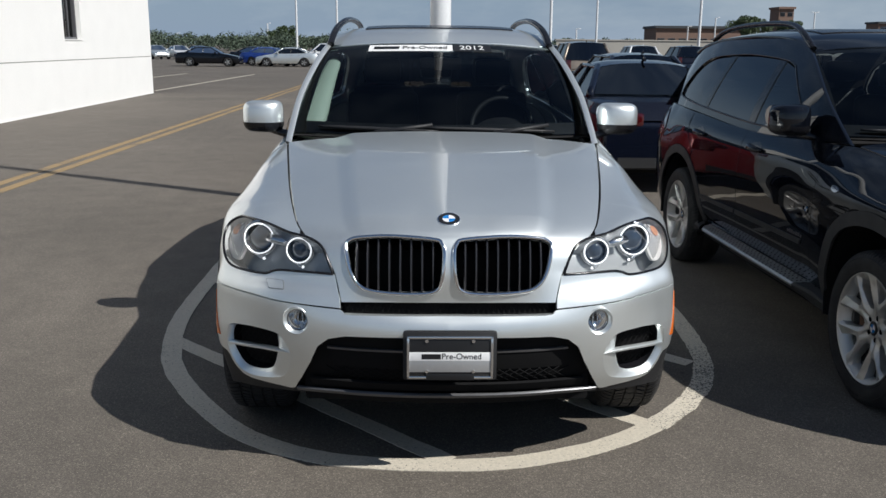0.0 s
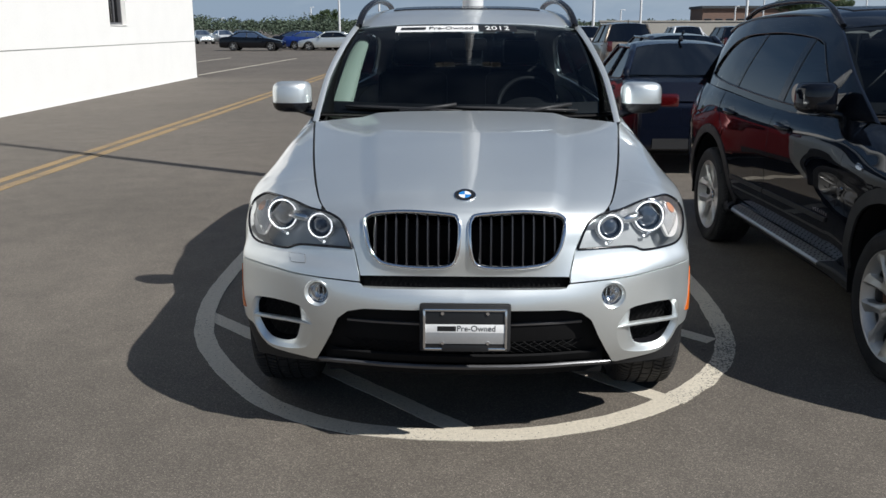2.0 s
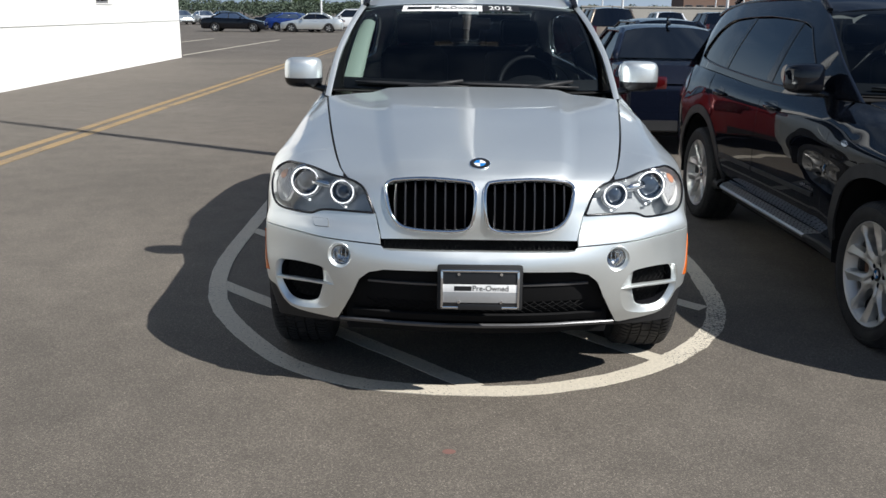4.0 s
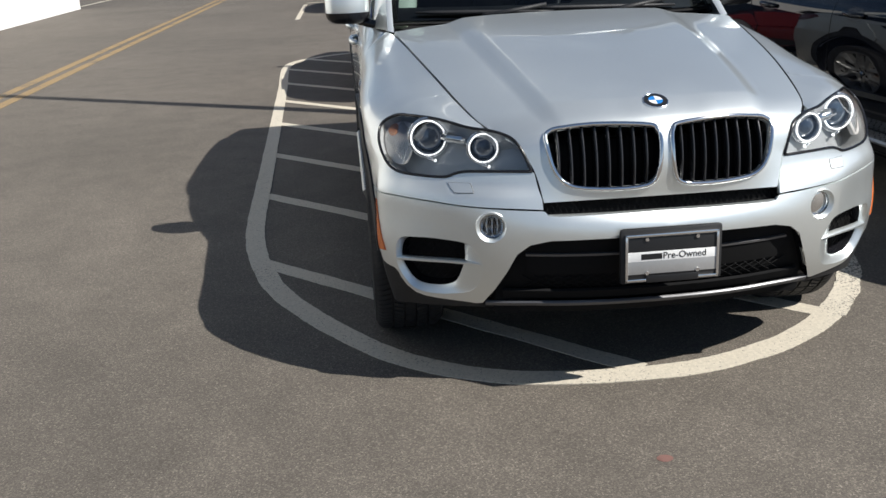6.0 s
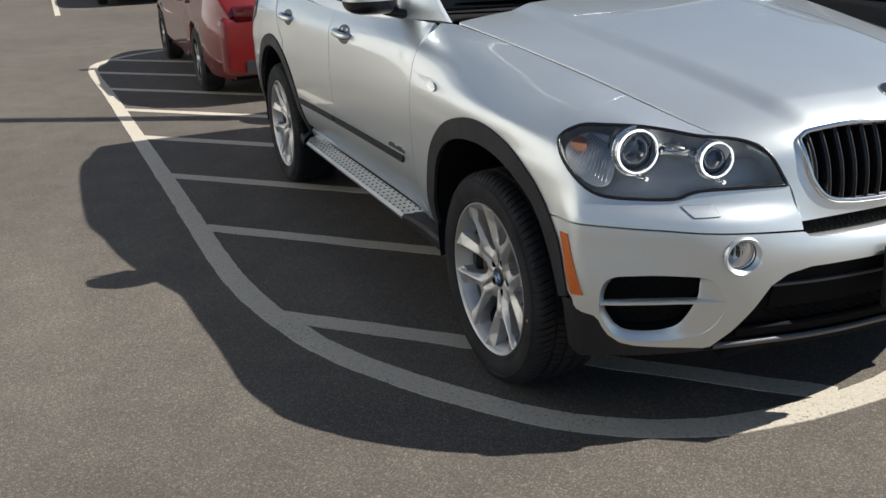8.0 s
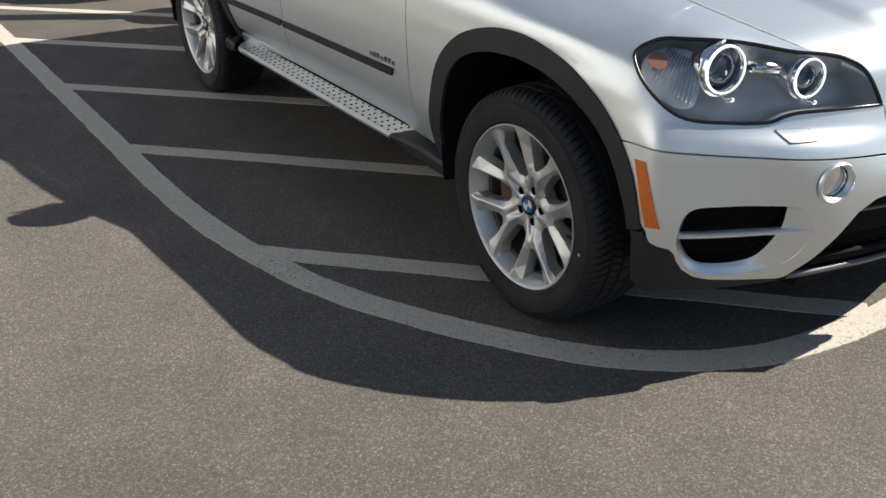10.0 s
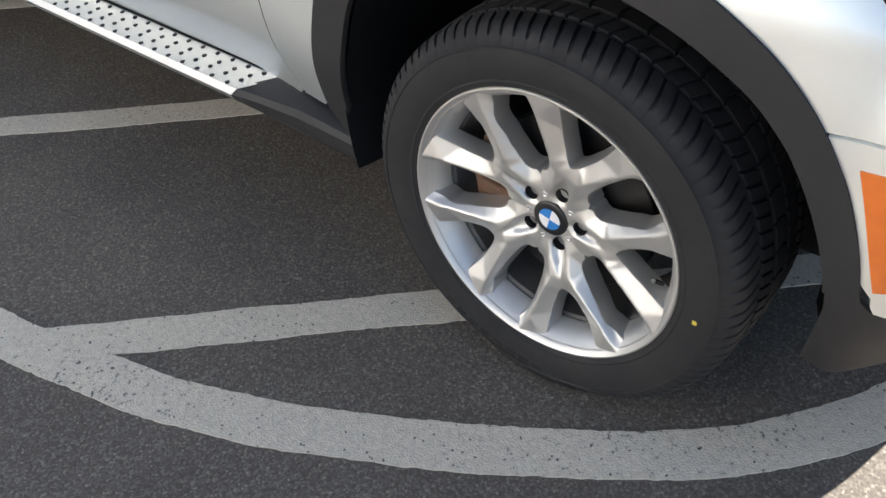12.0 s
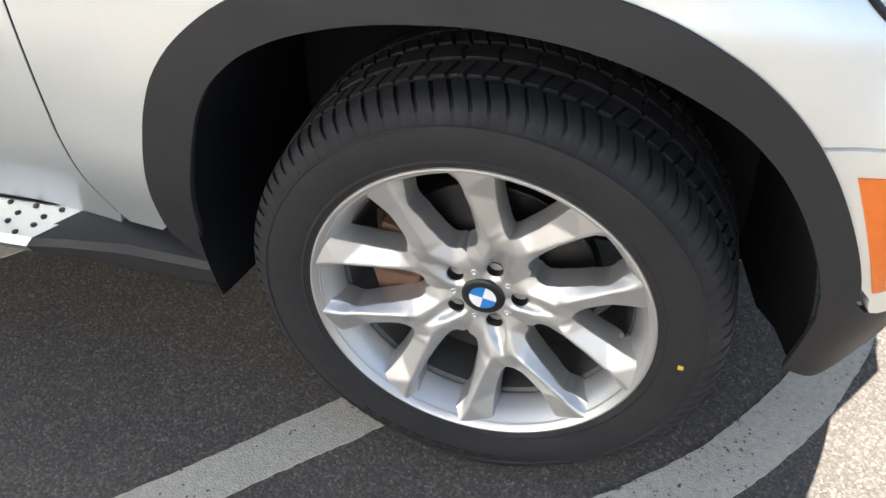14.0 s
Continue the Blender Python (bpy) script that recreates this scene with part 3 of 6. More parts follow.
# ---- ground and markings ----
def strip(name, pts, width, mat, label="", z=0.004, closed=False, wob=0.0, ragged=0.0):
    """A painted line of some width along points, a thin slab over the asphalt."""
    p = np.asarray(pts, float)
    if ragged:
        p = dense(p, .010, False)
    d = np.gradient(p, axis=0)
    if closed:
        d = np.roll(p, -1, 0) - np.roll(p, 1, 0)
    d /= np.linalg.norm(d, axis=1)[:, None]
    n = np.stack([-d[:, 1], d[:, 0]], 1)
    wl = np.array([width / 2 + wob * noise.noise((q[0] * 7, q[1] * 7, 3.1)) + ragged * noise.noise((q[0] * 60, q[1] * 60, 1.7)) for q in p])[:, None]
    wr = np.array([width / 2 + wob * noise.noise((q[0] * 7, q[1] * 7, 9.7)) + ragged * noise.noise((q[0] * 60, q[1] * 60, 5.2)) for q in p])[:, None]
    L, R = p + n * wl, p - n * wr
    if closed:
        L, R = np.concatenate([L, L[:1]]), np.concatenate([R, R[:1]])
    h = lambda q, zz: np.concatenate([q, np.full((len(q), 1), zz)], 1)
    v, f = grid_mesh(np.stack([h(L, 0.0005), h(L, z), h(R, z), h(R, 0.0005)]))
    ob = make(name, v, f, mat, None, smooth=False)
    return tagged(ob, label, kind="structure")


ground = make("ground", *grid_mesh(np.array([[(x, y, 0.0) for x in (-2500, -60, -12, 0, 12, 60, 2500)] for y in (-600, -30, -6, 0, 6, 30, 120, 4000)])), ASPHALT, None, smooth=False)
tagged(ground, "worn grey asphalt parking lot with small pale stones", kind="structure")

RING = spline([(-1.82, 8.9), (-1.76, 7.0), (-1.690, 4.6), (-1.632, 2.6), (-1.612, 1.75), (-1.565, 1.12), (-1.435, .53), (-1.21, .06), (-.88, -.395), (-.49, -.635), (-.02, -.700), (.38, -.645), (.80, -.432), (1.165, -.05), (1.385, .40), (1.46, .90), (1.49, 1.6), (1.47, 3.0), (1.42, 6.0), (1.36, 8.9), (1.15, 9.7), (.55, 10.25), (-.25, 10.42), (-1.1, 10.2), (-1.65, 9.65)], 9)
tang = np.roll(RING, -1, 0) - np.roll(RING, 1, 0)
RING = RING + np.stack([-tang[:, 1], tang[:, 0]], 1) / np.linalg.norm(tang, axis=1)[:, None] * -.006
k_worn = [i for i, p in enumerate(RING) if p[1] < 1.3 and p[0] > .92]
ra, rb = min(k_worn), max(k_worn)
strip("island_marking", RING[ra:rb + 1], .106, LINE_WORN, "flaking white paint of the island's curved edge line", wob=.012, ragged=.006)
strip("island_marking", np.concatenate([RING[rb:], RING[:ra + 1]]), .106, LINE_WHITE, "white painted edge line of a rounded parking island", wob=.005, ragged=.003)
inner = RING + (np.array([-.2, 4.8]) - RING) * (.006, .002)
for k in range(9):
    y0 = (.843, 2.112, 3.315, 4.61)[k] if k < 4 else 4.61 + 1.28 * (k - 3)
    line = np.array([(x, y0 - 1.0 * (x + 1.5)) for x in np.linspace(-2.2, 2.2, 200)])
    line = line[inside(inner, line)]
    if len(line) > 6:
        strip("hatch_stripe", line[::3] if len(line) > 20 else line, .098, LINE_WHITE, "white diagonal hatch stripe of the island", z=.003, wob=.006, ragged=.003 if k < 3 else 0)
strip("lane_line", [(-5.155, y) for y in np.arange(-30, 60, 1.5)], .135, LINE_YELLOW, "yellow lane line, one of a pair", wob=.006)
strip("lane_line", [(-4.90, y) for y in np.arange(-30, 60, 1.5)], .135, LINE_YELLOW, "yellow lane line, one of a pair", wob=.006)
strip("bay_line", [(-9.62 + .008 * (y - 28), y) for y in np.arange(28, 47, 1.0)], .11, LINE_WHITE, "white parking-bay line")
strip("bay_line", [(-13.4, y) for y in np.arange(40, 48, 1.0)], .11, LINE_WHITE, "white parking-bay line")
strip("bay_line", [(-2.05, y) for y in np.arange(17.6, 24, .8)], .11, LINE_WHITE, "white parking-bay line")
strip("bay_line", [(x, 24.0) for x in np.arange(-2.05, 3, .6)], .11, LINE_WHITE, "white parking-bay line")
PINK = material("faded_pink_mark", (0.20, 0.105, 0.088), 0.85, var=0.3, scale=40)
bm = bmesh.new()
c = bm.verts.new((-.113, -1.266, .0016))
ring = [bm.verts.new((-.113 + (.026 + .022 * noise.noise((i, 2, 0))) * math.cos(i * math.pi / 9), -1.266 + (.020 + .016 * noise.noise((i, 5, 0))) * math.sin(i * math.pi / 9), .0014)) for i in range(18)]
for i in range(18):
    bm.faces.new((c, ring[i], ring[(i + 1) % 18]))
tagged(part("paint_spot", bm, PINK, None, sharp=0), "faded pink paint spot on the asphalt", kind="structure")

# ---- white building ----
WALL_WHITE = material("white_render", (0.86, 0.85, 0.82), 0.85, var=0.03, scale=1.5, bump=0.1, bump_scale=80)
WALL_JOINT = material("wall_joint", (0.45, 0.44, 0.42), 0.9, var=0.1)
FRAME_GREY = material("window_frame_grey", (0.16, 0.16, 0.17), 0.4, 0.5, var=0.08)
BLIND = material("window_blind", (0.55, 0.55, 0.54), 0.6, var=0.05)
ROOM_DARK = material("room_dark", (0.05, 0.05, 0.055), 0.8, var=0.1)
BM = pose(-9.235, 26.6, 0, 0, 0, 1.75)       # corner of the building; its wall runs along -y
building = empty("white_building", BM)
tagged(building, "plain white rendered building with one slim window", "building")
WB, WT, WY0, WY1 = 1.72, 3.9, -7.85, -6.62
for lo, hi in (((-.35, -27, 1.225), (0, WY0, 6.4)), ((-.35, WY1, 1.225), (0, 0, 6.4)), ((-.35, WY0, 1.225), (0, WY1, WB)), ((-.35, WY0, WT), (0, WY1, 6.4)), ((-.35, -27, 0), (0, 0, 1.200)), ((-14, -.35, 0), (-.35, 0, 6.4)), ((-14, -27, 0), (-.35, -26.65, 6.4))):
    box("wall", lo, hi, WALL_WHITE, building)
box("wall_joint", (-.34, -26.9, 1.195), (-.018, -.02, 1.23), WALL_JOINT, building)
box("wall_foot", (-.02, -27, 0), (.008, 0, .03), WALL_WHITE, building)
box("roof", (-14, -27, 6.4), (0.05, .05, 6.6), WALL_WHITE, building)
win = box("window", (-.30, WY0, WB), (-.27, WY1, WT), ROOM_DARK, building, "slim window with a half-raised blind")
bm = bmesh.new()
for lo, hi in (((-.24, WY0, WB), (-.113, WY0 + .06, WT)), ((-.24, WY1 - .06, WB), (-.113, WY1, WT)), ((-.24, WY0, WB), (-.113, WY1, WB + .06)), ((-.24, WY0, WT - .06), (-.113, WY1, WT)), ((-.23, WY1 - .42, WB), (-.17, WY1 - .37, WT))):
    add_box(bm, lo, hi, .005)
part("window_frame", bm, FRAME_GREY, win)
pane = box("pane", (-.205, WY0 + .05, WB + .05), (-.20, WY1 - .05, WT - .05), WINDSCREEN, win)
for k in range(9):
    box("blind_slat", (-.262, WY0 + .08, WB + .06 + k * .085), (-.248, WY1 - .44, WB + .10 + k * .085), BLIND, win)
box("window_sill", (-.30, WY0, WB - .02), (.02, WY1, WB + .004), WALL_WHITE, win)


# ---- wheels ----
def tyre_mesh():
    """A road tyre with circumferential grooves and slanted shoulder blocks, outside towards -x."""
    prof = [(.250, -.106), (.258, -.119), (.268, -.1262), (.276, -.1290), (.2775, -.1308), (.2795, -.1308), (.281, -.1298), (.294, -.1345), (.310, -.1372), (.326, -.1378), (.3335, -.1360), (.3350, -.1376), (.3375, -.1374), (.3400, -.1330), (.354, -.1262), (.3625, -.1180), (.3680, -.1090), (.3705, -.0985)]
    tread = [-.084, -.0745, -.0735, -.0655, -.0645, -.048, -.0275, -.0265, -.0195, -.0185, 0.0]
    half = [(.3715 + .0035 * (1 - (x / .09) ** 2), x) for x in tread]
    prof = prof + half
    prof = prof + [(r, -x) for r, x in prof[-2::-1]]
    pitch, cuts = 92, (0.0, 0.04, 0.24, 0.28, 0.62)
    angles = [(p + c) * 2 * math.pi / pitch for p in range(pitch) for c in cuts]
    verts, k = [], len(prof)
    for i, a in enumerate(angles):
        cut = i % 5 in (1, 2)
        for r, x in prof:
            ax = abs(x)
            if ax <= .0986:
                ring = .0655 <= ax <= .0735 or .0195 <= ax <= .0265
                if ring:
                    r -= .0075
                elif cut and ax > .0735:
                    r -= .0065
                elif cut and .0265 < ax < .0655:
                    r -= .0045
                elif cut and ax < .0195 and p_odd(i):
                    r -= .004
            elif cut and r > .3460:
                r -= .0050 if r > .356 else .0020
            t = a + (ax * .9 if ax > .0655 else .110 - ax * .9 if ax > .0265 else .075 + ax * .6)
            z = r * math.sin(t)
            bulge = max(0.0, -.3300 - z) * (-.22 if x < 0 else .22)
            verts.append((x + bulge, r * math.cos(t), max(z, -.3625)))
    n, faces = len(angles), []
    for i in range(n):
        j = (i + 1) % n
        for q in range(k - 1):
            faces.append((i * k + q, j * k + q, j * k + q + 1, i * k + q + 1))
    return verts, faces


def p_odd(i):
    return (i // 5) % 2 == 0


def rim_mesh():
    """The barrel, lip and hub of an alloy rim, outside towards -x."""
    barrel = [(.250, -.106), (.2545, -.1195), (.2660, -.1215), (.2680, -.1250), (.2668, -.1282), (.2640, -.1285), (.2610, -.1265), (.2560, -.1200), (.2480, -.1100), (.2400, -.0960), (.2330, -.0700), (.2345, -.0660)]
    hub = [(.0, -.0640), (.040, -.0640), (.070, -.0620), (.080, -.0500), (.082, -.0250), (.05, -.0200)]
    return merge(lathe(barrel, 96), lathe(hub, 60))


# half of one Y spoke: distance along it, distance off its middle, height of the face
FACETS = [(.028, 0, .0815), (.030, .0218, .0815), (.047, .0341, .0815), (.062, .0450, .0810), (.072, .0523, .0790), (.086, .0625, .075),
          (.056, .0, .0700), (.060, .0090, .0725), (.060, .0150, .0855), (.042, .0150, .0818), (.080, .0, .0790), (.080, .0080, .0795), (.082, .0120, .0910),
          (.102, .0, .0885), (.103, .0075, .0965), (.118, .0, .0985),
          (.070, .0230, .0870), (.092, .0225, .0940), (.116, .0220, .1010), (.084, .0470, .0790), (.092, .0420, .0800), (.106, .0440, .0820), (.141, .0, .0985),
          (.132, .0340, .1065), (.160, .0535, .1115), (.205, .0850, .1195), (.2330, .1080, .1250),
          (.130, .0550, .0850), (.160, .0715, .0890), (.197, .0935, .0950), (.2290, .1250, .1140), (.262, .145, .116),
          (.147, .0110, .0965), (.160, .0200, .0945), (.197, .0390, .0985), (.255, .0590, .1150), (.270, .062, .116), (.2420, .1180, .1275), (.262, .0965, .1260)]
CHAINS = [[(.060, .0150), (.082, .0120), (.103, .0075), (.118, 0)], [(.070, .0230), (.092, .0225), (.116, .0220), (.132, .0340), (.160, .0535), (.205, .0850), (.2330, .1080), (.2420, .1180)],
          [(.084, .0470), (.092, .0420), (.106, .0440), (.130, .0550), (.160, .0715), (.197, .0935), (.2290, .1250)], [(.141, 0), (.147, .0110), (.160, .0200), (.197, .0390), (.255, .0590)]]


def face_height():
    """The faceted height of a spoke's face as a function, its creases a little worn."""
    pts = FACETS + [(a, -b, h) for a, b, h in FACETS if b]
    at = {(round(a, 4), round(b, 4)): i for i, (a, b, h) in enumerate(pts)}
    edges = []
    for ch in CHAINS:
        for sg in (1, -1):
            k = [at[(round(a, 4), round(b * sg, 4))] for a, b in ch]
            edges += list(zip(k, k[1:]))
    p2, _, tri, *_ = delaunay_2d_cdt([Vector(p[:2]) for p in pts], edges, [], 0, 1e-7)
    p2 = np.array([tuple(p) for p in p2])
    src = np.array(pts)
    h = np.array([src[((src[:, :2] - p) ** 2).sum(1).argmin(), 2] for p in p2])
    tri = np.array(tri)

    def raw(q):
        out = np.full(len(q), np.nan)
        for t in tri:
            A, B, C = p2[t]
            d = (B[0] - A[0]) * (C[1] - A[1]) - (C[0] - A[0]) * (B[1] - A[1])
            if abs(d) < 1e-12:
                continue
            u = ((q[:, 0] - A[0]) * (C[1] - A[1]) - (C[0] - A[0]) * (q[:, 1] - A[1])) / d
            v = ((B[0] - A[0]) * (q[:, 1] - A[1]) - (q[:, 0] - A[0]) * (B[1] - A[1])) / d
            m = (u > -1e-6) & (v > -1e-6) & (u + v < 1 + 1e-6)
            out[m] = h[t[0]] + u[m] * (h[t[1]] - h[t[0]]) + v[m] * (h[t[2]] - h[t[0]])
        bad = np.isnan(out)
        if bad.any():
            out[bad] = h[((q[bad][:, None] - p2[None]) ** 2).sum(-1).argmin(1)]
        return out

    def soft(q):
        offs = [(0, 0)] + [(r * math.cos(k * math.pi / 4), r * math.sin(k * math.pi / 4)) for r in (.0022, .0046) for k in range(8)]
        return np.mean([raw(q + np.array(o)) for o in offs], 0)
    return soft


def spoke_mesh():
    """One Y spoke with its share of the hub: two ridged arms, a grooved stem and a bolt well, set along +y."""
    pol = lambda r, d: (r * math.cos(radians(d)), r * math.sin(radians(d)))
    inner_ = [pol(.032, d) for d in (0, 12, 24, 36)]
    deep = spline([pol(.0850, 36), (.0790, .0500), (.0850, .0440), (.0960, .0405), (.110, .0435), (.130, .0515), (.160, .0660), (.197, .0880), pol(.2570, 29.0)], 5, False)
    deep = [p for p in deep]
    end = [pol(.2635, d) for d in np.linspace(29.0, 13.0, 8)]
    gap = spline([pol(.2570, 13.0), (.197, .0400), (.160, .0205), (.1450, .0095), (.139, 0)], 6, False)
    half = np.array([*inner_, *deep, *end, *gap])
    outline = np.concatenate([half, (half[::-1] * (1, -1))[1:-1]])
    well = np.array([(.056 + .0138 * math.cos(q), .0138 * math.sin(q)) for q in np.linspace(0, 2 * math.pi, 25)[:-1]])
    step = .0042
    loops = [dense(outline, step), well]
    g = np.stack(np.meshgrid(np.arange(.02, .27, step), np.arange(-.1302, .1303, step)), -1).reshape(-1, 2)
    keep = inside(loops[0], g) & ~inside(well, g)
    for l in loops:
        keep &= ~near(l, g, step * .55)
    lines = []
    for ch in CHAINS:
        for sg in (1, -1):
            mid = dense(np.array(ch) * (1, sg), .0030, False)
            tg = np.gradient(mid, axis=0)
            tg = np.stack([-tg[:, 1], tg[:, 0]], 1) / np.linalg.norm(tg, axis=1)[:, None]
            for o in (0, .0027, -.0027):
                q = mid + tg * o
                q = q[inside(loops[0], q) & ~inside(well, q) & ~near(loops[0], q, .0020) & ~near(well, q, .0020)]
                for l in lines:
                    q = q[~near(l, q, .0016)]
                if len(q) > 2:
                    lines.append(q)
                    keep &= ~near(q, g, .0024)
    pts, edges, n = [Vector(p) for l in loops for p in l] + [Vector(p) for q in lines for p in q] + [Vector(p) for p in g[keep]], [], 0
    for l in loops:
        edges += [(n + i, n + (i + 1) % len(l)) for i in range(len(l))]
        n += len(l)
    for q in lines:
        edges += [(n + i, n + i + 1) for i in range(len(q) - 1) if np.linalg.norm(q[i + 1] - q[i]) < .0045]
        n += len(q)
    v2, _, tris, *_ = delaunay_2d_cdt(pts, edges, [], 0, 1e-7)
    v2 = np.array([tuple(p) for p in v2])
    tris = np.array([t for t in tris if len(t) == 3])
    c = v2[tris].mean(1)
    tris = tris[inside(loops[0], c) & ~inside(well, c)]
    f = face_height()
    h, e = f(v2), .0012
    ga, gb = (f(v2 + (e, 0)) - f(v2 - (e, 0))) / (2 * e), (f(v2 + (0, e)) - f(v2 - (0, e))) / (2 * e)
    P = np.stack([-h, v2[:, 0], v2[:, 1]], 1)
    N = np.stack([-np.ones(len(h)), -ga, -gb], 1)
    N /= np.linalg.norm(N, axis=1)[:, None]
    gn = np.cross(P[tris[0, 1]] - P[tris[0, 0]], P[tris[0, 2]] - P[tris[0, 0]])
    if gn[0] > 0:
        tris = tris[:, ::-1]
    cnt = {}
    for t in tris:
        for i in range(3):
            k = (t[i], t[(i + 1) % 3])
            if (k[1], k[0]) in cnt:
                cnt.pop((k[1], k[0]))
            else:
                cnt[k] = 1
    verts, norms, faces = [*P], [*N], [tuple(t) for t in tris]
    out = {}
    for a, b in cnt:
        w = np.cross(P[b] - P[a], (N[a] + N[b]) / 2)
        w[0] = 0
        w /= np.linalg.norm(w) + 1e-12
        for j in (a, b):
            out[j] = out.get(j, 0) + w
    out = {j: w / (np.linalg.norm(w) + 1e-12) for j, w in out.items()}
    for a, b in cnt:
        mid = (v2[a] + v2[b]) / 2
        r, ang = math.hypot(*mid), abs(math.degrees(math.atan2(mid[1], mid[0])))
        if r < .034 or (ang > 35.3 and r < .0840):
            continue
        i = len(verts)
        hole = math.hypot(mid[0] - .056, mid[1]) < .016
        for d, o, nn in ((0, 0, .5), (.0025, 0 if hole else .0018, .12), (.036, 0 if hole else .0060, .1)):
            for j in (a, b):
                verts.append(P[j] + np.array([d, 0, 0]) + out[j] * o)
                norms.append(N[j] * nn + out[j])
        faces += [(i + 1, i, i + 2, i + 3), (i + 3, i + 2, i + 4, i + 5)]
    return np.array(verts), faces, np.array(norms)


def wheel_parts():
    """The meshes of one wheel, built once."""
    d = {}
    v, f = rim_mesh()
    d["wheel"] = make("wheel", v, f, ALLOY, sharp=32)
    d["inner_barrel"] = make("inner_barrel", *lathe([(.2345, -.0655), (.2290, -.0600), (.2220, -.0200), (.2200, .0600), (.2350, .0900), (.2500, .1060)], 72), BARREL_SHADE, sharp=32)
    v, f, nn = spoke_mesh()
    d["spoke"] = make("spoke", v, f, ALLOY, normals=nn)
    v, f = tyre_mesh()
    d["tyre"] = make("tyre", v, f, RUBBER, sharp=40)
    # raised sidewall writing, too faint to read, as bars
    bm = bmesh.new()
    for base in (-74,):
        for k in range(8):
            a = radians(base + (k - 3.5) * 5.6)
            h = .0065 if k % 3 else .0055
            ring = [(-.1385, r * math.cos(q), r * math.sin(q)) for r, q in ((.3265 - h, a - .036), (.3265 - h, a + .036), (.3265 + h, a + .036), (.3265 + h, a - .036))]
            lo_ = [bm.verts.new((x + .006, y, z)) for x, y, z in ring]
            hi_ = [bm.verts.new((x, y * .999, z * .999)) for x, y, z in ring]
            bm.faces.new(hi_)
            for i in range(4):
                bm.faces.new((lo_[i], lo_[(i + 1) % 4], hi_[(i + 1) % 4], hi_[i]))
    d["sidewall_lettering"] = part("sidewall_lettering", bm, RUBBER_DARK, None)
    v, f = lathe([(.0, -.0862), (.028, -.0862), (.0325, -.0852), (.0345, -.0835), (.0350, -.0770)], 40)
    d["hub_cap"] = make("hub_cap", v, f, INK, sharp=40)
    for name, mat, spans in (("cap_blue", LOGO_BLUE, (0, 2)), ("cap_white", LOGO_WHITE, (1, 3))):
        bm = bmesh.new()
        for s in spans:
            a0 = radians(s * 90 + 12)
            c = bm.verts.new((-.0870, 0, 0))
            ring = [bm.verts.new((-.0870, .0215 * math.cos(a0 + radians(9 * i)), .0215 * math.sin(a0 + radians(9 * i)))) for i in range(11)]
            for a, b in zip(ring, ring[1:]):
                bm.faces.new((c, a, b))
        d[name] = part(name, bm, mat, None)
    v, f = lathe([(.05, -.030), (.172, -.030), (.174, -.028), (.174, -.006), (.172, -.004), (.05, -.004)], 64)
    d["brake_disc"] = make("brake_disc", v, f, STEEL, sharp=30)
    bm = bmesh.new()
    for a0, r0, r1 in ((-9, .112, .19), (6, .108, .192), (20, .112, .19)):
        add_box(bm, (-.052, r0, -.032), (.03, r1, .032), .008, Matrix.Rotation(radians(a0), 4, "X"))
    d["caliper"] = part("caliper", bm, RUST, None)
    # bolt wells coloured black, the shade inside them put into the colour
    d["lug_recess"] = make("lug_recess", *lathe([(.0, -.058), (.0070, -.058), (.0078, -.056), (.0085, -.0480), (.0128, -.0480), (.0130, -.0780)], 20), GLOSS_BLACK)
    d["hub_pin"] = make("hub_pin", *lathe([(.0, -.0822), (.0030, -.0822), (.0034, -.0832), (.0046, -.0832), (.0056, -.0812)], 14), ALLOY)
    bm = bmesh.new()
    v, f = tube([(-.085, -.222, -.030), (-.098, -.220, -.018), (-.108, -.216, -.010)], .0042, 10)
    vs = [bm.verts.new(q) for q in v]
    for q in f:
        bm.faces.new([vs[i] for i in q])
    d["valve"] = part("valve", bm, GLOSS_BLACK, None)
    return d


def add_wheel(parent, kit, x, y, turn=0.0, dot=False):
    m = pose(x, y - .005, .3645, 0, 0, (0 if x < 0 else 180) + turn)
    w = shared("wheel", kit["wheel"], parent, m)
    w["label"] = "silver alloy V-spoke wheel"
    for n in ("tyre", "inner_barrel", "sidewall_lettering", "hub_cap", "cap_blue", "cap_white", "brake_disc", "caliper", "valve"):
        o = shared(n, kit[n], w)
        if n == "sidewall_lettering":
            tagged(o, kind="stuff")
    for k in range(5):
        shared("spoke", kit["spoke"], w, Matrix.Rotation(radians(36 + 72 * k), 4, "X"))
        for n, r, a in (("lug_recess", .056, radians(36 + 72 * k)), ("hub_pin", .0475, radians(72 * k))):
            shared(n, kit[n], w, Matrix.Translation((0, r * math.cos(a), r * math.sin(a))))
    if dot:
        box("paint_dot", (-.1375, -.3105, -.033), (-.1280, -.3015, -.024), YELLOW_DOT, w, "yellow paint dot on the sidewall", .0015)
    return w


# ---- the sport utility vehicle ----
def S2(u, s):
    """The body surface on both sides of the centre line."""
    u = np.asarray(u, float)
    p = S(np.abs(u), s)
    s = np.asarray(s, float) + 0 * u
    p[..., 0] -= S(0 * u, s)[..., 0] * np.clip(1 - np.abs(u) / .15, 0, 1) ** 2
    return p * np.stack([np.where(u < 0, -1.0, 1.0), np.ones_like(u), np.ones_like(u)], -1)


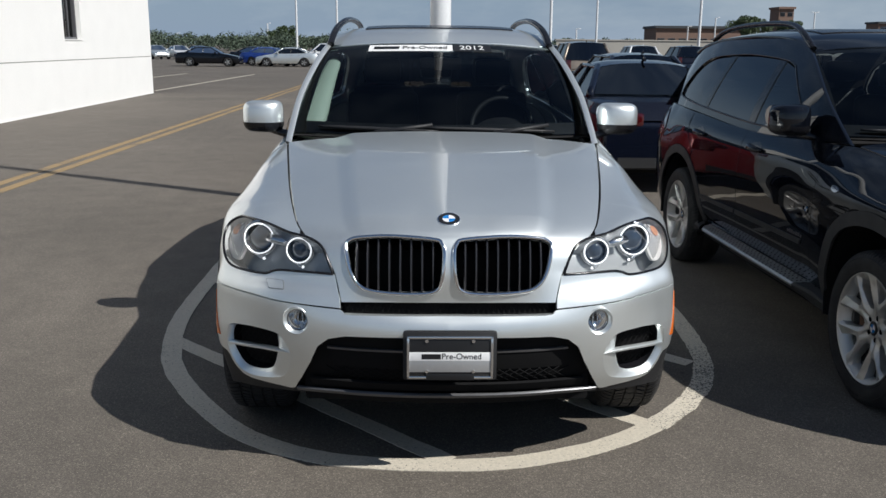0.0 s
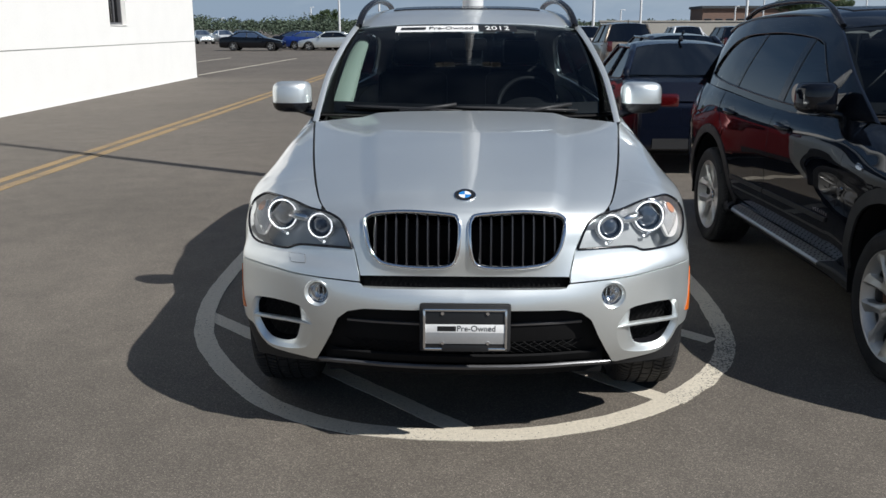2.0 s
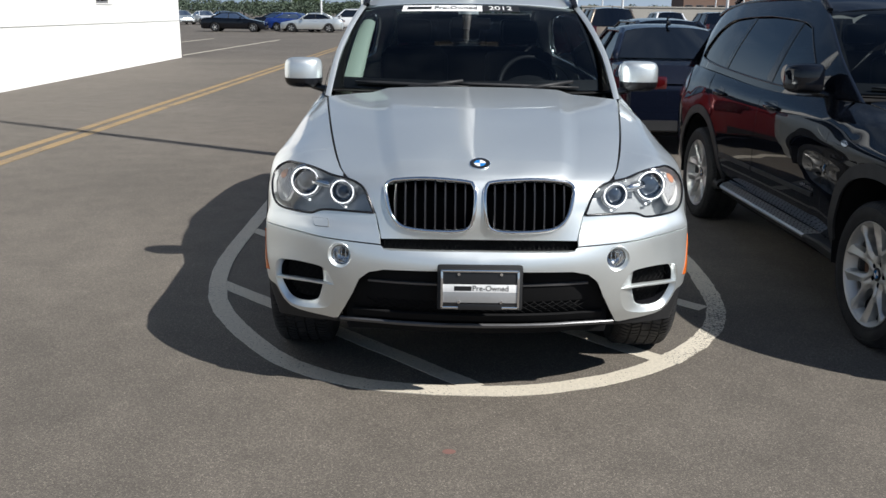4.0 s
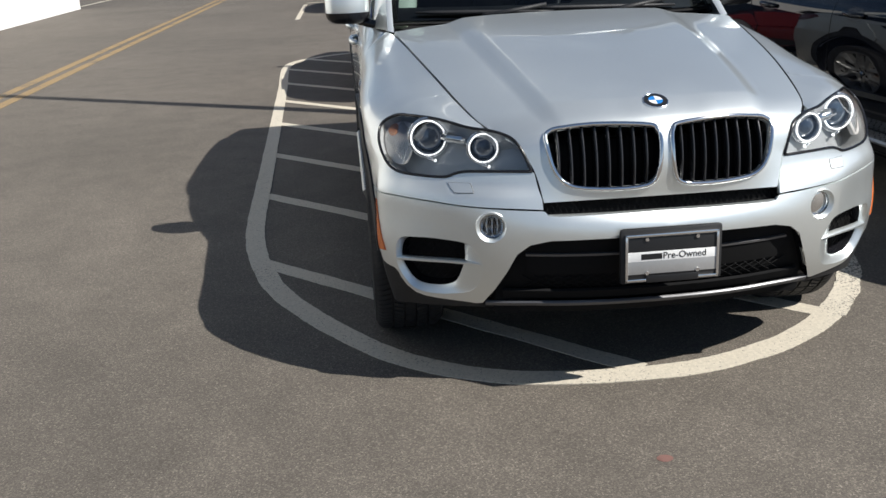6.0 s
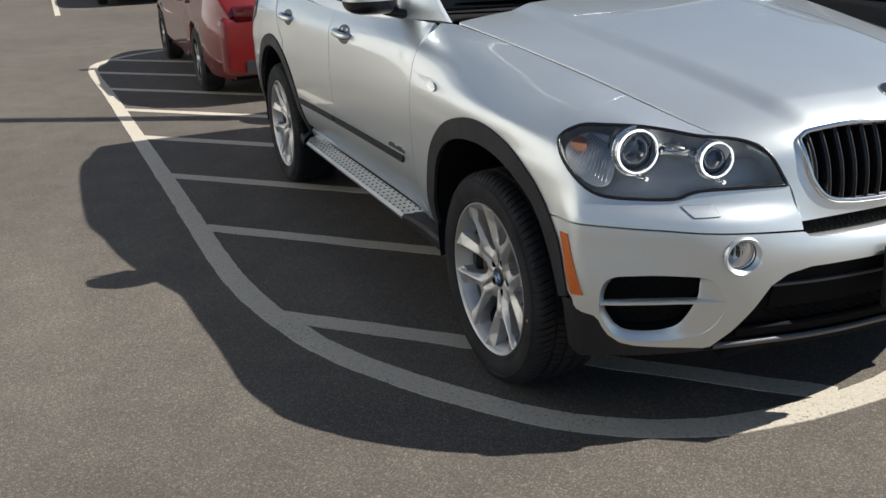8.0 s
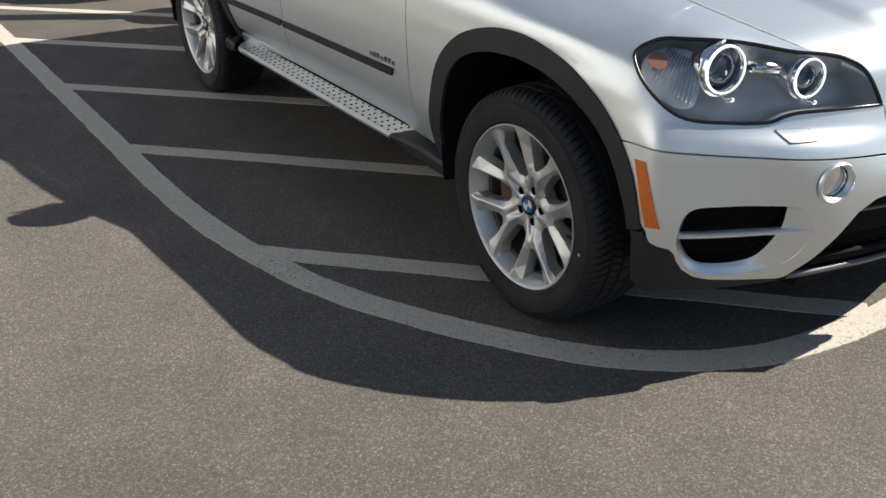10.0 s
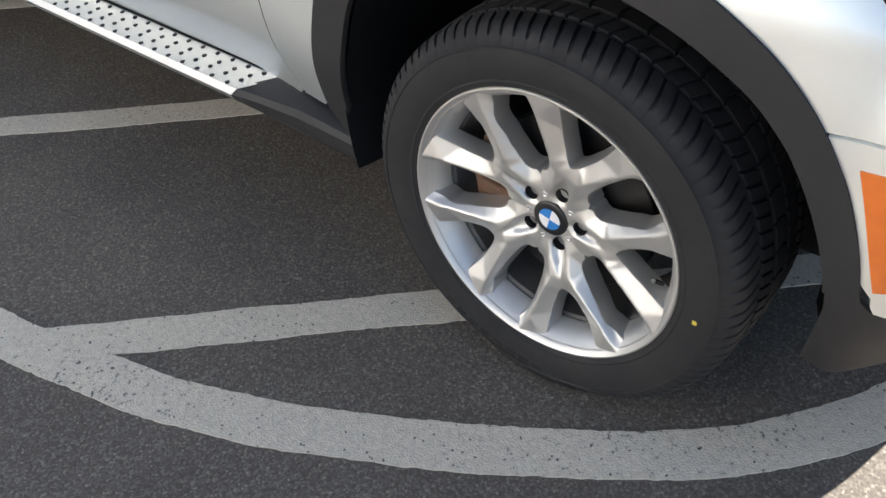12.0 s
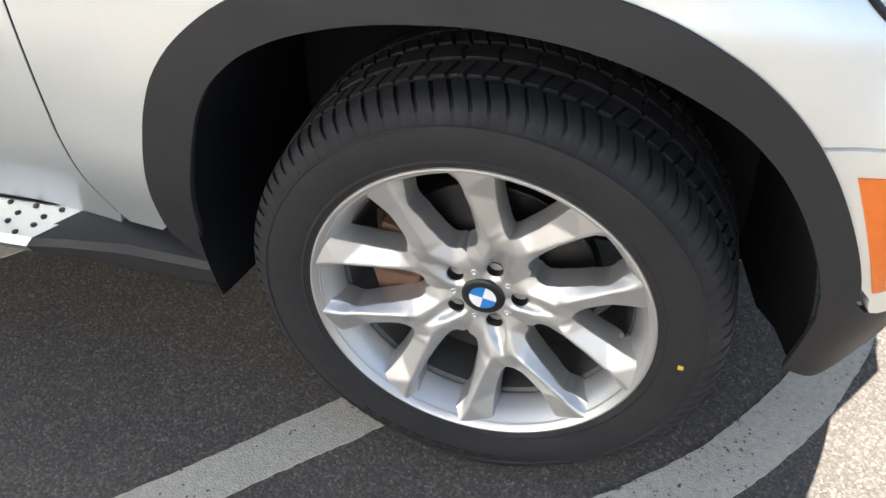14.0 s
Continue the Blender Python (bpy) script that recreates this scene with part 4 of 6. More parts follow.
def US(y, z):
    """Surface parameters of a point of the side, from its y and z."""
    u = float(np.interp(y, PLAN[:, 1], PU))
    s = np.linspace(0, 9, 271)
    return u, float(np.interp(z, S(np.full(271, u), s)[:, 2], s))


def sunk(fn, d):
    """A surface pushed inwards by d."""
    def g(a, b):
        e = 2e-3
        p = fn(a, b)
        n = np.cross(fn(a + e, b) - fn(a - e, b), fn(a, b + e * 12) - fn(a, b - e * 12))
        n /= np.linalg.norm(n, axis=-1)[..., None] + 1e-12
        out = p - np.array([0, 1.2, 0.6])
        n *= np.sign((n * out).sum(-1))[..., None]
        return p - n * d
    return g


GY, GX = (.45, .75, 1.0, 1.4, 1.8, 2.9, 3.5, 3.9), (.79, .835, .873, .897, .90, .885, .83, .74)


def SIDE(y, z):
    """The side of the cabin above the waist, right-hand."""
    dz = np.asarray(z, float) - 1.15
    return np.stack([pchip(GY, GX, y) - .26 * dz - .33 * dz * np.abs(dz), np.asarray(y, float) + 0 * dz, dz + 1.15], -1)


def SCREEN(f, t):
    f, t = np.asarray(f, float), np.asarray(t, float)
    b = np.stack([f * .815, .655 + .17 * f * f, 1.197 - .006 * f * f], -1)
    c = np.stack([f * .690, 1.405 + .095 * f * f, 1.668 - .016 * f * f], -1)
    k = t[..., None]
    return b + (c - b) * k + np.array([0, -.018, .032]) * (4 * k * (1 - k))


def ROOF(f, y):
    f, y = np.asarray(f, float), np.asarray(y, float)
    z = pchip((1.2, 1.4, 1.6, 1.75, 2.0, 2.4, 2.9, 3.5, 3.85), (1.60, 1.668, 1.728, 1.757, 1.777, 1.784, 1.770, 1.720, 1.650), y)
    w = pchip((1.2, 1.4, 1.8, 2.6, 3.4, 3.9), (.69, .685, .662, .655, .635, .60), y)
    return np.stack([f * w, y + .085 * f * f * np.clip(2.0 - y, 0, 1), z - .045 * f ** 4], -1)


def arch(cy, r, a0, a1, n=40):
    return [US(cy - r * math.cos(radians(a)), .364 + r * math.sin(radians(a))) for a in np.linspace(a0, a1, n)]


# the front arch is squarer behind the wheel: radius by angle, from the front (0) over the top to the rear (180)
ARCH_A = (10, 18, 27, 34, 41, 48, 55, 62, 70, 76, 85, 95, 105, 113, 120, 127, 133, 139, 146, 153, 160, 168, 176)
ARCH_OUT = (.522, .527, .533, .539, .545, .549, .551, .551, .549, .547, .548, .551, .556, .562, .568, .572, .573, .570, .559, .545, .533, .521, .513)
ARCH_IN = (.480, .483, .487, .491, .495, .495, .492, .489, .485, .482, .479, .480, .487, .495, .503, .508, .507, .499, .484, .470, .461, .455, .452)


def front_arch(table, a0, a1, n, more=0.0):
    return [US(-r * math.cos(radians(a)), .364 + r * math.sin(radians(a))) for a in np.linspace(a0, a1, n) for r in [float(pchip(ARCH_A, table, np.array([a]))[0]) + more]]


def door_edge(z):
    """The front edge of the front door, bent forwards at the sill."""
    return float(np.interp(z, (.40, .42, .456, .50, .55, .60, .80, 1.1), (.610, .614, .623, .632, .639, .643, .641, .636)))


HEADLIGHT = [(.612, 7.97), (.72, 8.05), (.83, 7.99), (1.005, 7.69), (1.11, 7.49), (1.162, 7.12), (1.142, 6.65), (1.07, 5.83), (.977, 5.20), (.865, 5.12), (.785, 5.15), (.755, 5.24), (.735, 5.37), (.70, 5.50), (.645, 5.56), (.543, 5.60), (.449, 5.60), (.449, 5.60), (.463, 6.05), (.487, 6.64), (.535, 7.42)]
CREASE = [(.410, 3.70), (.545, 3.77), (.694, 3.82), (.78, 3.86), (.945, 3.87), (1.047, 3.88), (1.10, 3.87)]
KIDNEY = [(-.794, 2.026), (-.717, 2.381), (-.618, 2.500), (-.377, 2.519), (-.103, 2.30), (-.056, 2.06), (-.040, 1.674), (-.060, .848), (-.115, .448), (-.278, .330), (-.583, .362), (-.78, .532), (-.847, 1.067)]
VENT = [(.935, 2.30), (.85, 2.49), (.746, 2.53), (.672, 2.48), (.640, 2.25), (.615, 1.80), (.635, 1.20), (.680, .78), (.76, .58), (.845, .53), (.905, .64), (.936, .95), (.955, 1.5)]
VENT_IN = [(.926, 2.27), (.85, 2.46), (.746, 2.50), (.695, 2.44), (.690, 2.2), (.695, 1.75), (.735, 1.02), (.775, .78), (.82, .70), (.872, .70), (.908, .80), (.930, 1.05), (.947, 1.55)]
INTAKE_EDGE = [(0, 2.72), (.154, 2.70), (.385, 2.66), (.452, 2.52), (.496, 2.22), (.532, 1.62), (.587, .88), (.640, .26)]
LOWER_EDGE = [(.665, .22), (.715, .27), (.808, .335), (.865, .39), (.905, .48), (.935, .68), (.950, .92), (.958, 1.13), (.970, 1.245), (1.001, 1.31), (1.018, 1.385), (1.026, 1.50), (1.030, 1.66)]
ARCH_MEET = next(a for a in np.linspace(34, 48, 141) if front_arch(ARCH_OUT, a, a, 1)[0][1] > 3.86)
CREASE.append(front_arch(ARCH_OUT, ARCH_MEET, ARCH_MEET, 1)[0])
SC_S, SC_H = (1.0, .085), (.55, .17)


def disc(name, mat, parent, centre, normal, r, depth=.004, n=32, label="", dome=0.0):
    prof = [(0, depth + dome), (r * .5, depth + dome * .75), (r * .92, depth), (r, depth * .6), (r, -.004)]
    m = Matrix.Translation(centre) @ Vector(normal).to_track_quat("Z", "Y").to_matrix().to_4x4()
    return make(name, *moved(lathe(prof, n, "z"), m), mat, parent, label, sharp=40)


def frame_at(fn, a, b, lift=0.0, flip=False):
    """A pose on a surface: x along the surface sideways, y up it, z out of it."""
    e = 1e-3
    p = fn(np.array([a]), np.array([b]))[0]
    da = fn(np.array([a + e]), np.array([b]))[0] - fn(np.array([a - e]), np.array([b]))[0]
    db = fn(np.array([a]), np.array([b + e]))[0] - fn(np.array([a]), np.array([b - e]))[0]
    x, y = Vector(da).normalized(), Vector(db).normalized()
    z = x.cross(y).normalized()
    y = z.cross(x)
    m = Matrix((x, y, z)).transposed().to_4x4()
    return Matrix.Translation(Vector(p) + z * lift) @ m


def roundel(parent, name, m, r):
    """The maker's round badge as plain shapes: black ring, blue and white quarters."""
    v, f = lathe([(0, .0035), (r * .62, .0035), (r * .97, .0025), (r, .001), (r, -.006)], 40, "z")
    b = make(name, *moved((v, f), m), INK, parent, "round badge, black ring with blue and white quarters", sharp=40)
    v, f = lathe([(r * .955, .0032), (r * .99, .0042), (r * 1.03, .0030), (r * 1.03, -.004)], 40, "z")
    make("badge_rim", *moved((v, f), m), CHROME, b, sharp=40)
    for nm, mat, spans in (("badge_blue", LOGO_BLUE, (1, 3)), ("badge_white", LOGO_WHITE, (0, 2))):
        bm = bmesh.new()
        for s in spans:
            c = bm.verts.new(m @ Vector((0, 0, .0042)))
            ring = [bm.verts.new(m @ Vector((r * .58 * math.cos(radians(s * 90 + 9 * i)), r * .58 * math.sin(radians(s * 90 + 9 * i)), .0042))) for i in range(11)]
            for a, q in zip(ring, ring[1:]):
                bm.faces.new((c, a, q))
        part(nm, bm, mat, b)
    return b


def headlight(car, side):
    """One headlamp: bucket, two projectors with halo rings, amber corner, clear cover."""
    mir = side < 0
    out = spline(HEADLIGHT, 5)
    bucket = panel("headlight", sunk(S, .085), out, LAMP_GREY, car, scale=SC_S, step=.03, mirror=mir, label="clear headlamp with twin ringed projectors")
    # skirt of the bucket from the cover's edge to its floor
    a, b = S(out[:, 0], out[:, 1]), sunk(S, .088)(out[:, 0], out[:, 1])
    P = np.stack([a - (a - b) * .06, b]) * (side, 1, 1)
    P = np.concatenate([P, P[:, :1]], 1)
    make("bucket_wall", *grid_mesh(P), LAMP_GREY, bucket)
    cover = panel("lens_cover", S, out, HEAD_GLASS, bucket, scale=SC_S, step=.03, thick=.003, mirror=mir, lift=-.001)
    cover.visible_shadow = False
    P = np.concatenate([a, a[:1]]) * (side, 1, 1)
    make("lamp_seal", *tube([tuple(p) for p in P[:-1]], .0052, 8, True), GLOSS_BLACK, bucket)
    for name, c, r, fwd in (("projector", (.742, -.545, .905), .062, .012), ("projector", (.566, -.648, .884), .050, .030)):
        c = Vector((c[0] * side, c[1], c[2]))
        n = Vector((.16 * side, -1, .05)).normalized()
        m = Matrix.Translation(c + n * fwd) @ n.to_track_quat("Z", "Y").to_matrix().to_4x4()
        prof = [(r * .80, -.07), (r * .82, -.02), (r * .86, -.004), (r * .93, .001), (r * .97, .004), (r * 1.04, .004), (r * 1.07, -.002), (r * 1.09, -.06)]
        pr = make(name, *moved(lathe(prof, 44, "z"), m), REFLECTOR, bucket, sharp=35)
        circle = [(r * .955 * math.cos(q), r * .955 * math.sin(q), .006) for q in np.linspace(0, 2 * math.pi, 49)[:-1]]
        make("halo_ring", *moved(tube(circle, .0026, 8, True), m), HALO, pr, "white halo ring")
        circle = [(r * 1.12 * math.cos(q), r * 1.12 * math.sin(q), -.010) for q in np.linspace(0, 2 * math.pi, 49)[:-1]]
        make("ring_bezel", *moved(tube(circle, .0030, 8, True), m), REFLECTOR, pr)
        make("projector_lens", *moved(lathe([(0, .004), (r * .3, .002), (r * .55, -.004), (r * .72, -.013), (r * .82, -.024), (r * .84, -.05)], 36, "z"), m), LENS_DARK, pr)
        foot = [m @ Vector(q) for q in ((side * r * .10, -r * .98, .004), (side * r * .02, -r * 1.12, .010), (-side * r * .32, -r * 1.24, .014))]
        make("ring_foot", *tube([tuple(q) for q in foot], [.005, .006, .0045], 8), REFLECTOR, pr)
        tip = disc("foot_lens", HALO, pr, m @ Vector((-side * r * .35, -r * 1.25, .014)), n, .0055, .003, 14)
    # small round lamp between the projectors, chrome corner with ribs, a hint of amber
    bulb = disc("marker_bulb", REFLECTOR, bucket, (.655 * side, -.615, .912), (.2 * side, -1, .1), .020, .006, 20)
    disc("bulb_glass", LENS_DARK, bulb, (.655 * side, -.620, .912), (.2 * side, -1, .1), .010, .010, 16)
    # bright trough from the small lamp to the inner projector
    tr = [(.700, -.600, .918), (.670, -.612, .914), (.640, -.622, .908), (.605, -.632, .900)]
    make("lamp_trough", *tube([(x * side, y, z) for x, y, z in tr], [.020, .024, .024, .018], 14, flat=.8), REFLECTOR, bucket)
    fl = [(1.10, 7.40), (1.140, 7.0), (1.112, 6.25), (1.05, 5.75), (1.00, 5.55), (.965, 5.65), (.957, 6.1), (.958, 6.7), (.97, 7.2), (1.00, 7.45), (1.05, 7.5)]
    rf = panel("side_reflector", sunk(S, .024), spline(fl, 4), LAMP_BRIGHT, bucket, scale=SC_S, step=.03, mirror=mir)
    for k in range(12):
        q = np.array([(.972 + .012 * k * (1 - .25 * w), 5.72 + .075 * k + w * (1.40 - .045 * k)) for w in np.linspace(0, 1, 6)])
        pp = sunk(S, .020)(q[:, 0], q[:, 1]) * (side, 1, 1)
        make("reflector_rib", *tube([tuple(p) for p in pp], .0018, 5), REFLECTOR, rf)
    am = [(1.075, 6.75), (1.120, 6.95), (1.120, 7.2), (1.090, 7.28), (1.062, 7.05)]
    panel("amber_corner", sunk(S, .018), spline(am, 4), AMBER, bucket, scale=SC_S, step=.03, mirror=mir, label="amber corner lamp")
    return bucket


def build_suv(name, m, paint, kit, label, plate=True, halo=True):
    car = empty(name, m)
    tagged(car, label, "car")
    # bonnet with the two grille openings
    edge = [(f, 0.02) for f in np.linspace(-.992, .992, 25)] + [(.992, v) for v in np.linspace(.3, 6.95, 40)] + [(f, 6.97) for f in np.linspace(.98, -.98, 25)] + [(-.992, v) for v in np.linspace(6.95, .3, 40)]
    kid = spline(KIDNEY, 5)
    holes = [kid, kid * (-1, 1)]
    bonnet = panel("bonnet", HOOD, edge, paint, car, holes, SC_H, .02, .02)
    nz = frame_at(HOOD, 0.0, 3.28)
    roundel(bonnet, "badge", nz, .041)
    for side in (-1, 1):
        o = kid * (-side, 1)
        P = HOOD(o[:, 0], o[:, 1])
        ctr = P.mean(0)
        back = panel("kidney_grille", sunk(HOOD, .075), (o - o.mean(0)) * 1.03 + o.mean(0), DARK, car, (), SC_H, .05, .004, label="black slatted grille in a chrome surround")
        ring = []
        for i, p in enumerate(P):
            ring.append(tuple(p + np.array([0, -.004, 0])))
        make("chrome_surround", *tube(ring, .0074, 10, True), CHROME, back)
        W = np.concatenate([P, P[:1]])
        make("grille_tunnel", *grid_mesh(np.stack([W * 1.0, W + (0, .085, -.004)])), GLOSS_BLACK, back)
        xs = np.linspace(P[:, 0].min(), P[:, 0].max(), 10)[1:-1]
        for x in xs:
            # slat height where the outline crosses x
            zz = []
            for a, b in zip(W[:-1], W[1:]):
                if (a[0] - x) * (b[0] - x) < 0:
                    zz.append(a + (b - a) * (x - a[0]) / (b[0] - a[0]))
            if len(zz) < 2:
                continue
            zz = sorted(zz, key=lambda q: q[2])
            lo, hi = zz[0], zz[-1]
            rows = []
            for k in np.linspace(0, 1, 7):
                p = lo + (hi - lo) * k + np.array([0, .010 - .016 * math.sin(math.pi * k), 0])
                rows.append([p + np.array(q) for q in ((-.0045, .05, 0), (-.0058, .010, 0), (-.002, .0, 0), (.002, .0, 0), (.0058, .010, 0), (.0045, .05, 0))])
            make("slat", *grid_mesh(np.array(rows)), GLOSS_BLACK, back)
            rows = [[r[2] + np.array((.0008, -.0008, 0)), r[3] + np.array((-.0008, -.0008, 0))] for r in rows]
            make("slat_edge", *grid_mesh(np.array(rows)), SLAT_EDGE, back)
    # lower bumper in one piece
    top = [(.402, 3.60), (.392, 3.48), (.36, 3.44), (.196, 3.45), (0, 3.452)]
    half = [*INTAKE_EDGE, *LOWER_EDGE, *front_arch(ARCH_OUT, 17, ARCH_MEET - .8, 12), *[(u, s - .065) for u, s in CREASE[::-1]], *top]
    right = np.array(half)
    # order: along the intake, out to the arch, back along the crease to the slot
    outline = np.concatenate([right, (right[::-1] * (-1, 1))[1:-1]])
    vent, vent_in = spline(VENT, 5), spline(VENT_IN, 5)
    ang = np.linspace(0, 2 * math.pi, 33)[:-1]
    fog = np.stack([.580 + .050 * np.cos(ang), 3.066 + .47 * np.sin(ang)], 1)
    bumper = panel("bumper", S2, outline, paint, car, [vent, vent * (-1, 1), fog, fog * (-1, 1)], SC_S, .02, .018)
    for side in (-1, 1):
        mir = side < 0
        # fender with the strip under the headlamp
        rear = [US(door_edge(z) - .0025, z) for z in (.43, .456, .5, .55, .6, .7, .8, .9, 1.0, 1.08)]
        topline = [(u, 8.97) for u in np.linspace(US(.632, 1.1)[0], .655, 44)]
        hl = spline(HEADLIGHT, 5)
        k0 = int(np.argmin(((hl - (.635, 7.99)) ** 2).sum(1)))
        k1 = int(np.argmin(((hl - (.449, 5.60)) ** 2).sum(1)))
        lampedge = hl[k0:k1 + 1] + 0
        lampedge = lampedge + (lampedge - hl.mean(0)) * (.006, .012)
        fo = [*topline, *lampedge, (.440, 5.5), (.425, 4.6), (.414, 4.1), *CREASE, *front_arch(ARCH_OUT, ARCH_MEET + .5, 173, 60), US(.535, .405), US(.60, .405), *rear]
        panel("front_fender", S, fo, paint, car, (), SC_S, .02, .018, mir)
        headlight(car, side)
        # dark gaps between the panels
        for y, z0, z1 in ((0, .42, 1.07), (1.7385, .42, 1.09)):
            q = np.array([US(y or door_edge(z), z) for z in np.linspace(z0, z1, 30)])
            make("panel_gap", *tube([tuple(p) for p in sunk(S, .0035)(q[:, 0], q[:, 1]) * (side, 1, 1)], .0032, 6), DARK, car)
        q = HOOD(np.full(40, .9985 * side), np.linspace(2.75, 6.85, 40)) + (.003 * side, 0, -.0045)
        make("panel_gap", *tube([tuple(p) for p in q], .0034, 6), DARK, car)
        # dark box added behind the panels so no bright ground shows through gaps
        box("sill_backing", (side * .84 - .04, .46, .29), (side * .84 + .04, 2.45, .44), DARK, car)
        # wheel-arch trims
        for cy, a0 in ((0, 14.5), (2.933, -6)):
            if cy:
                low_f = [US(cy - .487, .335), US(cy - .53, .41)]
                low_r = [US(cy + .548, .34), US(cy + .487, .33)]
                cl = low_f + arch(cy, .553, 6, 178, 70) + low_r + arch(cy, .487, 184, -4, 70)
            else:
                cl = front_arch(ARCH_OUT, a0, 172, 72, .0025) + [US(.512, .412), US(.482, .372), US(.455, .335)] + front_arch(ARCH_IN, 176, a0 - .6, 70)
            panel("arch_trim", S, cl, PLASTIC, car, (), SC_S, .03, .014, mir, "matt black plastic wheel-arch trim", lift=.006)
            # dark liner behind the wheel
            pts = []
            for x, k in ((.938, 0.0), (.92, .006), (.85, .02), (.73, .050), (.56, .055)):
                row = []
                for a in np.linspace(-13, 188, 56):
                    r = .484 if cy else float(pchip(ARCH_A, ARCH_IN, np.array([min(max(a, 10), 176)]))[0])
                    r += .004 - k * (max(0, a - 120) / 60) ** 1.3 - (.018 * max(0, a - 170) / 18 if cy == 0 else 0)
                    r -= (.938 - x) * .22 * max(0, min(1, (60 - a) / 50)) + (.012 * max(0, min(1, (26 - a) / 24)) if x > .93 else 0)
                    xx = x - (.055 * max(0, 30 - a) / 43 if x > .8 and cy == 0 else 0)
                    row.append((side * xx, cy - r * math.cos(radians(a)), max(.364 + r * math.sin(radians(a)), .255 + max(0, x - .6) * .13)))
                pts.append(row)
            liner = make("wheel_liner", *grid_mesh(np.array(pts)), DARK, car)
            box("liner_wall", (side * .56 - .01, cy - .40, .25), (side * .56 + .01, cy + .40, .84), DARK, liner)
            # extra unseen wall ahead of the wheel, added to block a sun leak
            if cy == 0:
                box("liner_wall", (side * .54 - .01, -.70, .36), (side * .54 + .01, -.39, .80), DARK, liner)
        # black corner under the bumper
        co = [(.60, .02), (.665, .19), (.742, .25), (.86, .36), (.925, .56), (.952, .98), (.975, 1.23), (1.02, 1.34), (1.040, 1.50), (1.046, 1.62), *front_arch(ARCH_OUT, 13.4, 13.2, 2, -.001), *front_arch(ARCH_IN, 13.2, 13.0, 2), US(-.474, .44), US(-.472, .36), US(-.470, .304), US(-.51, .290), (1.02, .04), (.8, .0)]
        panel("bumper_corner", sunk(S, .006), co, PLASTIC, car, (), SC_S, .025, .012, mir, "matt black lower bumper corner")
        # side marker, washer cap, fog lamp, vent
        sm = [(1.096, 3.40), (1.055, 3.43), (.995, 1.81), (1.032, 1.79)]
        panel("side_marker", S, dense(np.array(sm), .02), ORANGE, car, (), SC_S, .02, .008, mir, "amber side reflector", lift=.0035)
        wc = spline([(.745, 4.90), (.675, 4.94), (.665, 4.88), (.650, 4.48), (.655, 4.42), (.712, 4.37), (.722, 4.42), (.752, 4.84)], 4)
        panel("washer_cap", S, wc, paint, car, (), SC_S, .02, .004, mir, lift=.0025)
        P = S(wc[:, 0], wc[:, 1]) * (side, 1, 1)
        make("washer_seam", *tube([tuple(p + np.array([0, -.0012, .0008])) for p in P], .0014, 5, True), BAR_GREY, car)
        c = S(np.array([.580]), np.array([3.066]))[0] * (side, 1, 1)
        n = Vector((.22 * side, -1, .0)).normalized()
        fm = Matrix.Translation(Vector(c) + n * .002) @ n.to_track_quat("Z", "Y").to_matrix().to_4x4()
        fg = make("fog_lamp", *moved(lathe([(.056, -.010), (.055, -.003), (.052, .000), (.047, -.003), (.041, -.014)], 40, "z"), fm), paint, car, "round fog lamp in a painted ring", sharp=40)
        make("fog_barrel", *moved(lathe([(.0412, -.0135), (.040, -.020), (.0385, -.06)], 36, "z"), fm), LAMP_DARK, fg)
        make("fog_reflector", *moved(lathe([(0, -.045), (.016, -.043), (.03, -.034), (.039, -.018)], 30, "z"), fm), REFLECTOR, fg)
        for q in (-.016, .0, .016):
            make("fog_louvre", *moved(tube([(q, -.026, -.028), (q * 1.2, 0, -.022), (q, .026, -.028)], .0024, 6), fm), REFLECTOR, fg)
        make("fog_bulb", *moved(lathe([(0, -.022), (.008, -.024), (.010, -.028), (.010, -.04)], 16, "z"), fm), GLOSS_BLACK, fg)
        fgc = make("fog_glass", *moved(lathe([(0, -.017), (.02, -.018), (.0395, -.022)], 30, "z"), fm), HEAD_GLASS, fg)
        fgc.visible_shadow = False
        vb = panel("air_vent", sunk(S, .062), vent_in, DARK, car, (), SC_S, .03, .004, mir, "black mesh air vent with a fin")
        Q, R = np.concatenate([vent, vent[:1]]), np.concatenate([vent_in, vent_in[:1]])
        A = [sunk(S, d)(Q[:, 0] + (R - Q)[:, 0] * k, Q[:, 1] + (R - Q)[:, 1] * k) for k, d in ((0, .002), (.15, .005), (.55, .013), (.92, .021), (1, .026))]
        make("vent_funnel", *grid_mesh(np.stack(A) * (side, 1, 1), flip=mir), paint, vb)
        make("vent_wall", *grid_mesh(np.stack([A[-1], sunk(S, .065)(R[:, 0], R[:, 1])]) * (side, 1, 1)), GLOSS_BLACK, vb)
        for q in np.linspace(.70, 1.10, 13):
            for sgn in (-1, 1):
                ln = [(q + sgn * (k - .5) * .18, .65 + k * 1.8) for k in np.linspace(0, 1, 9)]
                ln = np.array([l for l in ln if inside(vent_in, np.array([l]))[0]])
                if len(ln) > 2:
                    pp = sunk(S, .050)(ln[:, 0], ln[:, 1]) * (side, 1, 1)
                    make("mesh_wire", *tube([tuple(p) for p in pp], .0018, 5), DARK, vb)
        fin = [(.606, 1.80), (.66, 1.83), (.75, 1.81), (.86, 1.73), (.952, 1.62), (.952, 1.56), (.86, 1.665), (.75, 1.75), (.66, 1.775)]
